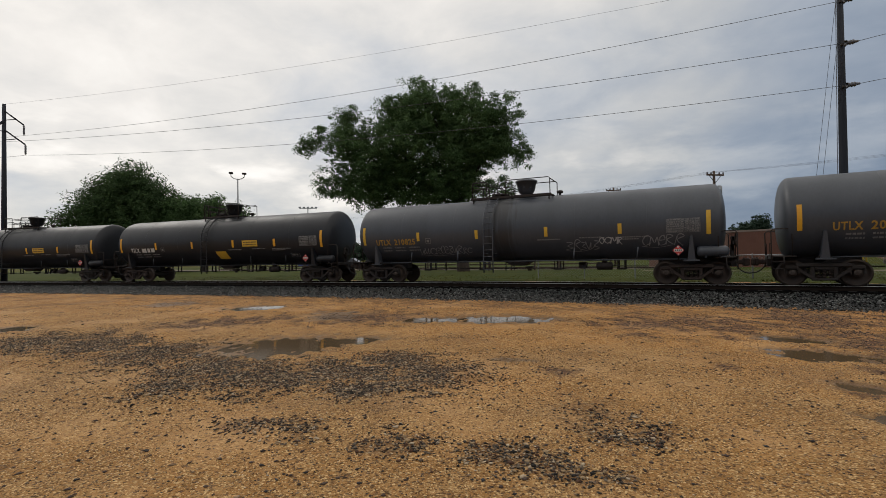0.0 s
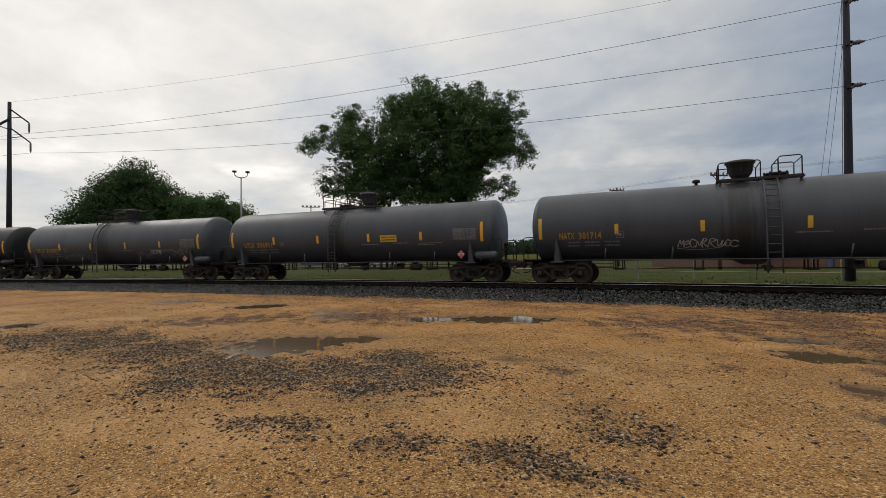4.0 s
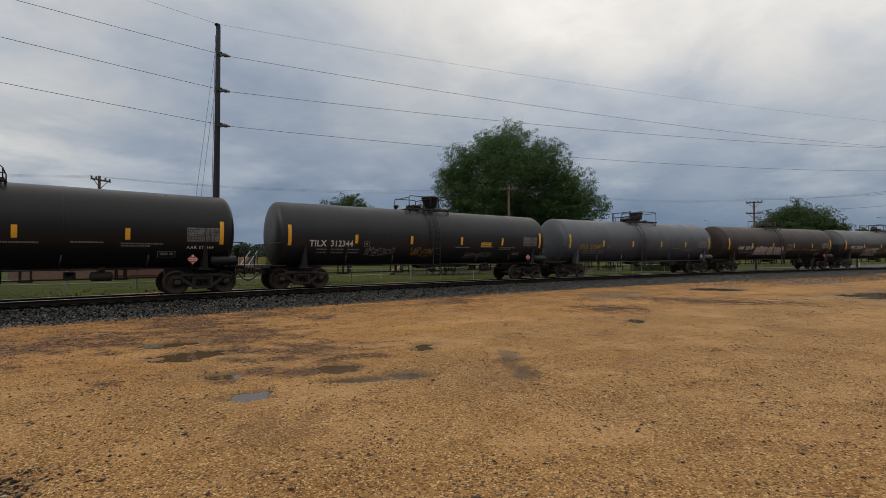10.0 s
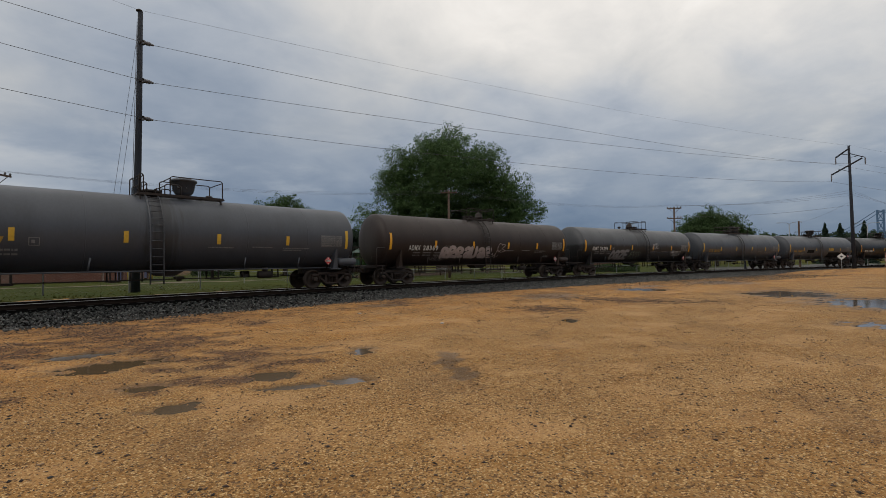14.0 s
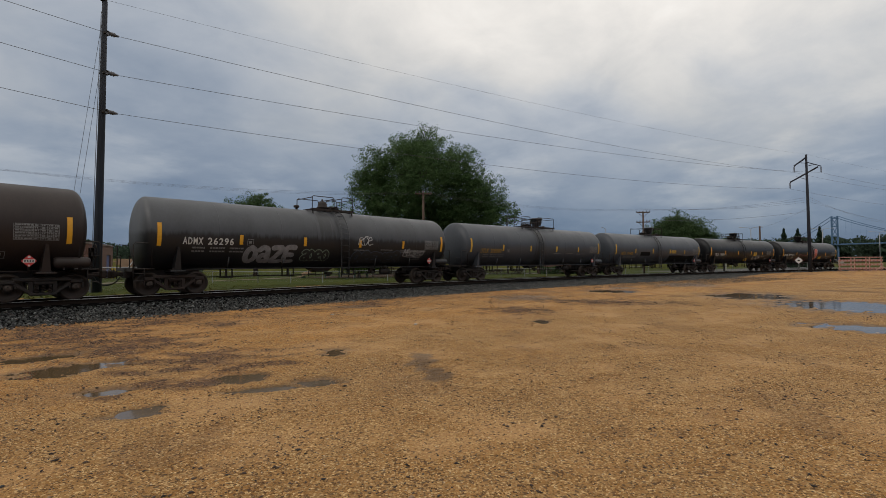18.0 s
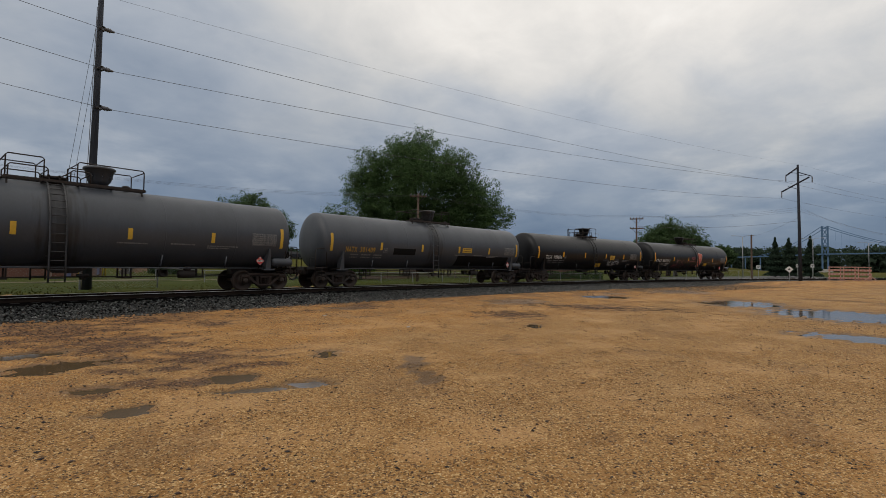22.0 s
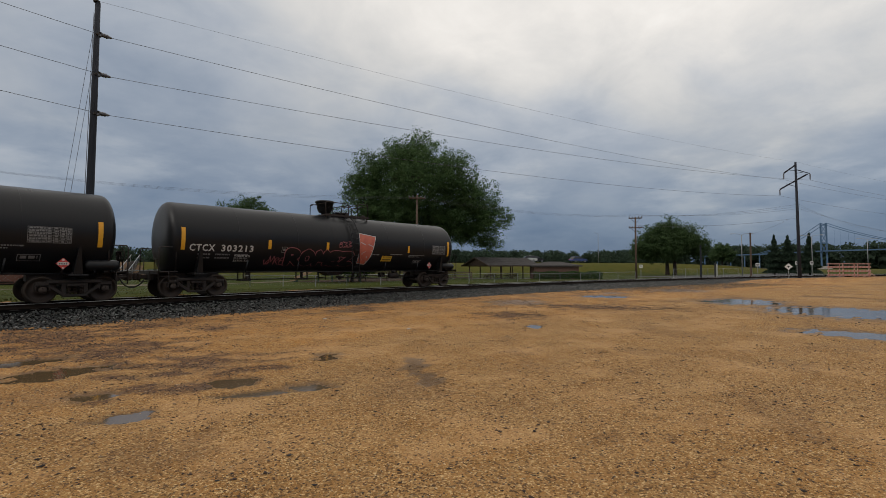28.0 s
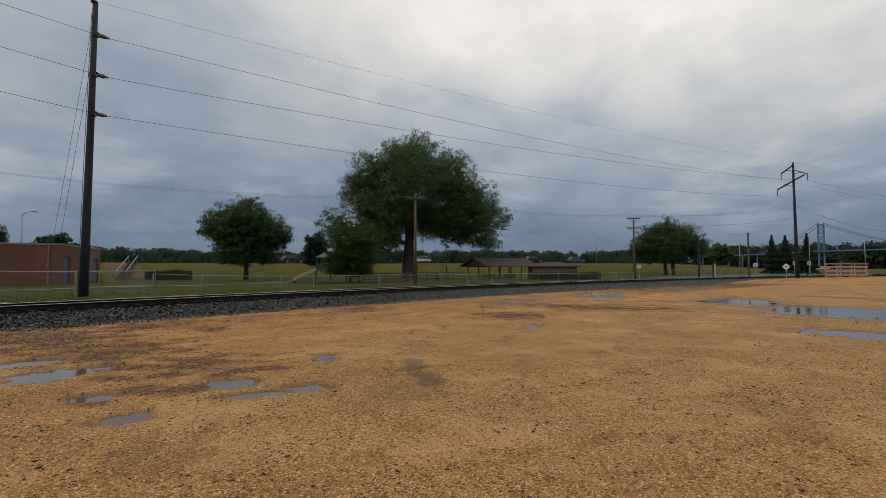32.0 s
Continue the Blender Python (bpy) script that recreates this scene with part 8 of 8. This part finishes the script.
def bridge():
    ob = thing("suspension_bridge", "blue steel suspension bridge far down the river", "bridge")
    d = Vector((-0.30, 0.954, 0)).normalized()
    across = Vector((d.y, -d.x, 0))
    t0 = Vector((600, -0.5, 0))

    def tower(c, nm="tower"):
        tw = part(nm, Geo().box((c.x, c.y, 1.0), (8, 12, 4), 0.3), CONCRETE, ob)
        for s in (-1, 1):
            p = c + d * 0 + Vector((0, 1, 0)) * s * 2.2
            part("leg", Geo().beam((p.x, p.y, 1), (p.x, p.y, 46), 1.5, 1.5, 0.1), BRIDGE_BLUE, tw)
        for z0, z1 in ((14, 26), (26, 36), (36, 44)):
            for s in (-1, 1):
                part("brace", Geo().beam((c.x, c.y - s * 2.2, z0), (c.x, c.y + s * 2.2, z1), 0.7, 0.7), BRIDGE_BLUE, tw)
            part("cross_beam", Geo().beam((c.x, c.y - 2.2, z1), (c.x, c.y + 2.2, z1), 0.9, 1.2), BRIDGE_BLUE, tw)
    tower(t0)
    t1 = t0 + Vector((-30, -208, 0))
    left, right = Vector((700, 150, 15.5)), t1
    deck = [left, Vector((640, 45, 17.0)), Vector((600, -0.5, 18)), t0 + (t1 - t0) * 0.5 + Vector((0, 0, 19)), t1 + Vector((0, 0, 18))]
    for a, b in zip(deck, deck[1:]):
        part("deck", Geo().beam((a.x, a.y, a.z), (b.x, b.y, b.z), 8, 1.2), BRIDGE_BLUE, ob)
    for k in range(9):
        p = left.lerp(Vector((610, 10, 17)), k / 9)
        part("pier", Geo().beam((p.x, p.y, 0), (p.x, p.y, p.z - 1), 1.2, 1.2), BRIDGE_BLUE, ob)
    for s in (-2.2, 2.2):
        part("main_cable", Geo().tube([(600, -0.5 + s, 46), (618, 14 + s, 36), (638, 32 + s, 25), (655, 60 + s, 17)], 0.26, 6), BRIDGE_BLUE, ob)
        pts = [(t0.x + (t1.x - t0.x) * t, t0.y + (t1.y - t0.y) * t + s, 46 - 4 * 27 * t * (1 - t)) for t in [i / 20 for i in range(21)]]
        part("main_cable", Geo().tube(pts, 0.26, 6), BRIDGE_BLUE, ob)
        for p in pts[1:-1]:
            part("hanger", Geo().tube([p, (p[0], p[1], 19)], 0.06, 4), BRIDGE_BLUE, ob)
    tower(t1)


bridge()

# ---- cars by the river and in the park ----


def small_car(paint, label, m, group="cars on the levee"):
    ob = thing("car", label, "car", group, m)
    prof = [(-2.15, 0.42), (-2.2, 0.75), (-2.1, 0.95), (-1.25, 1.02), (1.0, 1.02), (2.0, 0.88), (2.2, 0.70), (2.2, 0.42)]
    vs = [(x, s * 0.88, z) for s in (-1, 1) for x, z in prof]
    n = len(prof)
    part("body", Geo().add(vs, [tuple(range(n)), tuple(range(2 * n - 1, n - 1, -1))] + [(k, k + n, (k + 1) % n + n, (k + 1) % n) for k in range(n)]), paint, ob)
    cab = [(-1.95, 1.0, 0.84), (-1.5, 1.5, 0.72), (0.25, 1.52, 0.72), (1.05, 1.0, 0.84)]
    vs = [(x, s * w, z) for s in (-1, 1) for x, z, w in cab]
    part("roof", Geo().add([(x, s * 0.70, 1.535) for s in (-1, 1) for x in (-1.45, 0.2)] + [(x, s * 0.72, 1.505) for s in (-1, 1) for x in (-1.5, 0.25)], [(0, 1, 3, 2), (0, 4, 5, 1), (2, 3, 7, 6), (0, 2, 6, 4), (1, 5, 7, 3)]), paint, ob)
    part("windows", Geo().add(vs, [(0, 1, 2, 3), (7, 6, 5, 4), (0, 4, 5, 1), (1, 5, 6, 2), (2, 6, 7, 3)]), GLASS_DARK, ob)
    for x in (-1.35, 1.4):
        for s in (-1, 1):
            w = part("wheel", Geo().lathe([(-0.11, 0.2), (-0.11, 0.31), (-0.08, 0.34), (0.08, 0.34), (0.11, 0.31), (0.11, 0.2)], "y", 16), HOSE, ob, m=Matrix.Translation((x, s * 0.8, 0.34)), smooth=True)
            part("rim", Geo().lathe([(-0.115, 0.05), (-0.118, 0.2), (0.118, 0.2), (0.115, 0.05)], "y", 12), GALV, w)
    for s in (-1, 1):
        part("headlight", Geo().box((2.12, s * 0.62, 0.74), (0.12, 0.34, 0.14), 0.03), SIGN_WHITE, ob)
        part("tail_light", Geo().box((-2.16, s * 0.68, 0.82), (0.08, 0.24, 0.18), 0.03), FLAG_RED, ob)
    return ob


def on_levee(az, out=0.0):
    d, _ = levee_at(az)
    d = float(d) + out
    x, y = d * math.sin(radians(az)), d * math.cos(radians(az))
    d2, _ = levee_at(az + 1)
    x2, y2 = float(d2 + out) * math.sin(radians(az + 1)), float(d2 + out) * math.cos(radians(az + 1))
    z = float(ground_height(np.array([x]), np.array([y]))[0][0]) + 0.04
    return x, y, z, math.degrees(math.atan2(y2 - y, x2 - x))


def levee_pose(az, out=0.0, back=0):
    x, y, z, h = on_levee(az, out)
    return pose(x, y, z, 0, 0, h + back)


small_car(CAR_BLUE, "blue hatchback parked on the levee road", levee_pose(66.9, 1.4))
small_car(CAR_DARK, "dark car parked on the levee behind the shelter", levee_pose(61.9, 1.6))
small_car(CAR_DARK, "dark car parked on the levee road", levee_pose(33.0, 0.5))
MOVING_CAR = small_car(CAR_WHITE, "silver car driving along the levee road", levee_pose(90))
for k, (x, y, p) in enumerate(((-41.0, 51.5, CAR_WHITE), (-36.5, 51.8, CAR_WHITE), (-47.5, 51.2, CAR_BLUE))):
    z = float(ground_height(np.array([x]), np.array([y]))[0][0])
    small_car(p, "parked car beside the park road", pose(x, y, z + 0.05, 0, 0, 20 + 8 * k), "cars in the park")

# ---- loose stone ----


def stones_mesh(name, pts, size, mat, rnd, flat=(0.45, 0.8), cube=False):
    """Angular stones: jittered octahedra or cubes, one island each."""
    n = len(pts)
    if cube:
        b = np.array([(x, y, z) for x in (-1, 1) for y in (-1, 1) for z in (-1, 1)], float) * 0.62
        f = np.array([(0, 1, 3, 2), (4, 6, 7, 5), (0, 4, 5, 1), (2, 3, 7, 6), (0, 2, 6, 4), (1, 5, 7, 3)])
    else:
        b = np.array([(1, 0, 0), (0, 1, 0), (-1, 0, 0), (0, -1, 0), (0, 0, 1), (0, 0, -1)], float)
        f = np.array([(0, 1, 4), (1, 2, 4), (2, 3, 4), (3, 0, 4), (1, 0, 5), (2, 1, 5), (3, 2, 5), (0, 3, 5)])
    k = len(b)
    v = b[None] * (1 + rnd.uniform(-0.35, 0.35, (n, k, 3)))
    v = v + rnd.uniform(-0.2, 0.2, (n, k, 3))
    s = np.stack([rnd.uniform(0.75, 1.35, n), rnd.uniform(0.6, 1.1, n), rnd.uniform(*flat, n)], -1)
    v = v * s[:, None] * size[:, None, None]
    a = rnd.uniform(0, 2 * math.pi, n)
    c, q = np.cos(a)[:, None], np.sin(a)[:, None]
    x, y = v[:, :, 0] * c - v[:, :, 1] * q, v[:, :, 0] * q + v[:, :, 1] * c
    v = np.stack([x, y, v[:, :, 2]], -1) + pts[:, None]
    return fast_mesh(name, v.reshape(-1, 3), (f[None] + (np.arange(n) * k)[:, None, None]).reshape(-1, f.shape[1]), mat)


def scatter_lot():
    rnd = np.random.RandomState(70)
    # crushed stone in the patches
    pts = []
    for cx, cy, w, d, a in GRIT:
        n = int(4 * w * d * 1.9 * (1450 if math.hypot(cx, cy) > 5.5 else 1700))
        u, v = rnd.uniform(-1.8, 1.8, n) * d, rnd.uniform(-1.8, 1.8, n) * w
        a = radians(a)
        pts.append(np.stack([cx + u * math.cos(a) - v * math.sin(a), cy + u * math.sin(a) + v * math.cos(a)], -1))
    p = np.concatenate(pts)
    q = inside(GRIT, p[:, 0], p[:, 1], 0.35, 21, 0.9)
    clump = waves(p[:, 0], p[:, 1], 0.45, 77) + 0.6 * waves(p[:, 0], p[:, 1], 0.16, 78)
    keep = (q + 0.42 * clump > rnd.uniform(-0.15, 1.0, len(p)) - 0.95 * rnd.uniform(0, 1, len(p)) ** 3) & (inside(PUDDLES, p[:, 0], p[:, 1], 0.30, 3, 0.55) < 0.05)
    p = p[keep]
    z = ground_height(p[:, 0], p[:, 1])[0]
    size = 0.0095 + 0.013 * rnd.uniform(0, 1, len(p)) ** 1.5 + 0.012 * (rnd.uniform(0, 1, len(p)) > 0.96)
    me = stones_mesh("crushed_stones", np.column_stack([p, z + size * 0.3]), size, LOT_STONE, rnd, (0.3, 0.62))
    tagged(new("crushed_stones", me), "dark and pale crushed stone in patches on the gravel", "stones", kind="stuff")
    # single stones over the rest of the lot
    p = np.zeros((0, 2))
    for n, r0, r1 in ((10500, 2.2, 9), (8000, 8, 19), (2600, 18, 42)):
        r = np.sqrt(rnd.uniform(r0 * r0, r1 * r1, n))
        a = np.radians(rnd.uniform(-75, 100, n))
        k = np.stack([r * np.sin(a), r * np.cos(a)], -1)
        ok = (off_track(k[:, 0], k[:, 1]) < -4.3) & (waves(k[:, 0], k[:, 1], 1.6, 81) + 1.1 * smooth01(-k[:, 0], -4, 2) > rnd.uniform(-0.4, 2.2, n))
        p = np.concatenate([p, k[ok]])
    z = ground_height(p[:, 0], p[:, 1])[0]
    size = 0.007 + 0.022 * rnd.uniform(0, 1, len(p)) ** 2.6
    me = stones_mesh("loose_stones", np.column_stack([p, z + size * 0.2]), size, SINGLE_STONE, rnd, (0.3, 0.6))
    tagged(new("loose_stones", me), "single brown stones scattered over the tan gravel", "stones", kind="stuff")
    # brown grit stones in drifts
    n = 150000
    r = 2.3 + 24.0 * rnd.uniform(0, 1, n) ** 1.0
    a = np.radians(rnd.uniform(-75, 98, n))
    p = np.stack([r * np.sin(a), r * np.cos(a)], -1)
    drift = waves(p[:, 0], p[:, 1], 1.9, 83) + 0.7 * waves(p[:, 0], p[:, 1], 0.5, 85)
    offp = off_track(p[:, 0], p[:, 1])
    z, pud = ground_height(p[:, 0], p[:, 1], offp)
    spot = np.clip(inside(DRIFT, p[:, 0], p[:, 1], 0.5, 51, 0.8) + 0.25, 0, 1)
    ok = (pud < 0.0) & (offp < -4.2) & (0.6 * drift + 0.5 * smooth01(-offp, 13, 5) + 2.4 * spot > rnd.uniform(-0.1, 2.4, n))
    p, z, r = p[ok], z[ok], r[ok]
    size = rnd.uniform(0.006, 0.015, len(p)) * np.clip(0.6 + r * 0.07, 0.7, 2.0)
    me = stones_mesh("grit_stones", np.column_stack([p, z + size * 0.2]), size, SINGLE_STONE, rnd, (0.35, 0.7))
    tagged(new("grit_stones", me), "small brown grit lying in drifts on the gravel", "stones", kind="stuff")
    # pale and tan pebbles near by
    n = 75000
    r = 2.3 + 9.0 * rnd.uniform(0, 1, n) ** 1.3
    a = np.radians(rnd.uniform(-75, 98, n))
    p = np.stack([r * np.sin(a), r * np.cos(a)], -1)
    z, pud = ground_height(p[:, 0], p[:, 1])
    ok = (pud < 0.0) & (waves(p[:, 0], p[:, 1], 1.3, 87) + 0.6 * waves(p[:, 0], p[:, 1], 0.35, 88) > rnd.uniform(-2.2, 0.8, n))
    p, z, r = p[ok], z[ok], r[ok]
    size = rnd.uniform(0.005, 0.0105, len(p)) * np.clip(0.7 + r * 0.05, 0.8, 1.3)
    me = stones_mesh("pebbles", np.column_stack([p, z + size * 0.2]), size, PEBBLE, rnd, (0.4, 0.75))
    tagged(new("pebbles", me), "small tan and cream pebbles of the lot's gravel", "pebbles", kind="stuff")


scatter_lot()


def scatter_ballast():
    rnd = np.random.RandomState(71)
    n = 105000
    s = -48 + 150 * rnd.uniform(0, 1, n) ** 1.15
    o = -rnd.uniform(1.3, 4.7, n)
    o = np.where(rnd.uniform(0, 1, n) < 0.12, rnd.uniform(0.9, 2.6, n), o)
    keep = rnd.uniform(0, 1, n) > smooth01(-o, 3.7, 4.75) * (o < 0)
    s, o = s[keep], o[keep]
    m = 16000
    s1, o1 = rnd.uniform(24, 92, m), -4.3 - 6.0 * rnd.uniform(0, 1, m) ** 1.6
    ok = smooth01(s1, 24, 50) * (1 - smooth01(s1, 75, 92)) > rnd.uniform(0, 1, m)
    s, o = np.concatenate([s, s1[ok]]), np.concatenate([o, o1[ok]])
    x, y, _ = on_track(s, o)
    prof = np.array([(-4.8, 0.03), (-4.4, 0.02), (-3.6, 0.04), (-2.1, 0.18), (-1.6, 0.24), (-1.35, 0.28), (-1.12, 0.345), (-0.9, 0.345), (0.9, 0.345), (1.35, 0.30), (2.1, 0.34), (3.0, 0.40)])
    z = np.interp(o, prof[:, 0], prof[:, 1])
    size = rnd.uniform(0.020, 0.046, len(x)) * (1 + 0.25 * smooth01(np.abs(s), 15, 45)) * np.where(o < -4.75, 0.6, 1.0)
    me = stones_mesh("ballast_stones", np.column_stack([x, y, z + size * 0.25]), size, BALLAST_STONE, rnd, (0.6, 1.0))
    tagged(new("ballast_stones", me), "grey crushed granite stones of the track bed", "ballast", kind="stuff")


scatter_ballast()


def scatter_grass():
    """Tufts along the far edge of the ballast and on the verge."""
    rnd = np.random.RandomState(72)
    n = 16000
    s = rnd.uniform(-50, 85, n)
    o = 2.7 + 9.0 * rnd.uniform(0, 1, n) ** 1.6
    x, y, _ = on_track(s, o)
    z = ground_height(x, y)[0]
    h = rnd.uniform(0.02, 0.06, n) * (1 + 1.2 * (waves(x, y, 3.0, 91) > 0.9))
    a = rnd.uniform(0, math.pi, n)
    w = rnd.uniform(0.02, 0.05, n)
    dx, dy = np.cos(a) * w, np.sin(a) * w
    tx, ty = rnd.normal(size=n) * 0.05, rnd.normal(size=n) * 0.05
    v = np.stack([np.stack([x - dx, y - dy, z - 0.01], -1), np.stack([x + dx, y + dy, z - 0.01], -1), np.stack([x + tx, y + ty, z + h], -1)], 1)
    me = fast_mesh("grass_tufts", v.reshape(-1, 3), np.arange(3 * n).reshape(-1, 3), GRASS_BLADE)
    tagged(new("grass_tufts", me), "ragged grass along the far side of the track", "grass", kind="stuff")


GRASS_BLADE = material("grass_blades", (0.038, 0.050, 0.010), 0.85, 0, (0.085, 0.066, 0.014), 0.4, 3.0, 0.9, 0.0, 0.2, island=0.3)
scatter_grass()

# a white scrap and a pale stone on the lot
for x, y, l in ((9.65, 13.0, "flat white scrap lying on the gravel"), (9.6, 9.1, "pale stone lying on the gravel")):
    z = float(ground_height(np.array([x]), np.array([y]))[0][0])
    tagged(part("scrap", Geo().box((0, 0, 0.010), (0.17, 0.09, 0.024), 0.008), CONCRETE, m=pose(x, y, z, 0, 0, 35)), l, "scrap")

# ---- ties and bricks, the pieces that repeat ----


def ties():
    me = Geo().box((0, 0, 0), (0.23, 2.24, 0.18), 0.015).mesh("tie")
    me.materials.append(TIE)
    for k in range(290):
        s = -62 + 0.52 * k
        x, y, a = on_track(s)
        part("tie", me, None, railway, m=pose(float(x), float(y), RAIL - 0.262, 0, 0, -math.degrees(float(a))))


ties()


def brick_courses():
    """Bricks proud of the mortar: single ones at the corner that shows, one joined part for the rest."""
    one = Geo().box((0, 0, 0), (0.215, 0.02, 0.066), 0.004).mesh("brick")
    one.materials.append(BRICK)
    rest = Geo()
    count = 0
    for o, d, n, length, name in ((B_CORNER, -B_U, -B_V, B_FRONT, "front"), (B_CORNER, B_V, B_U, B_SIDE, "side")):
        wall = [c for c in BUILDING.children if c.name.startswith(name)][0]
        head = math.degrees(math.atan2(d.y, d.x))
        rows = int(B_H / 0.076)
        for r in range(rows):
            z = B_Z + 0.04 + r * 0.076
            u = 0.11 + (0.11 if r % 2 else 0.0)
            while u < length - 0.1:
                hide = name == "side" and any(a - 0.1 < u < b + 0.1 for a, b in B_DOORS) and z < B_Z + 2.4
                if not hide:
                    p = wall_point(o, d, u, z, 0.006, n)
                    if count < 300 and u < 1.6 and r > 4:
                        part("brick", one, None, wall, m=pose(p[0], p[1], p[2], 0, 0, head))
                        count += 1
                    elif u < 7:
                        rest.box(p, (0.215, 0.02, 0.066), 0.0, Matrix.Rotation(radians(head), 3, "Z"))
                u += 0.225
    tagged(part("brickwork", rest, BRICK, BUILDING), kind="stuff")


brick_courses()


def run(t):
    """How far the train has rolled by t seconds."""
    u = t / 10
    return 69.60 * u - 0.186 * u * u + 0.2455 * u ** 3


def motions():
    walk(MOVING_CAR, [(t, levee_pose(min(100, 48.2 + (32 - t) * 3.2), -0.9, 180)) for t in (0, 4, 8, 12, 16, 20, 22, 24, 26, 27, 28, 29, 30, 31, 32)])
    for i, (car, wheels) in enumerate(TRAIN):
        rows = []
        for k in range(65):
            t = k * 0.5
            s = -34.685 + (i - 0.5) * CAR - run(t)
            a, b = on_track(s - TRUCK_X), on_track(s + TRUCK_X)
            x, y = (a[0] + b[0]) / 2, (a[1] + b[1]) / 2
            rows.append((t, pose(x, y, RAIL, 0, 0, math.degrees(math.atan2(b[1] - a[1], b[0] - a[0])))))
        walk(car, rows)
        for w, x in wheels:
            walk(w, [(k / 15, pose(x, 0, WHEEL_R, 0, -math.degrees(run(k / 15) / WHEEL_R), 0)) for k in range(481)])

motions()
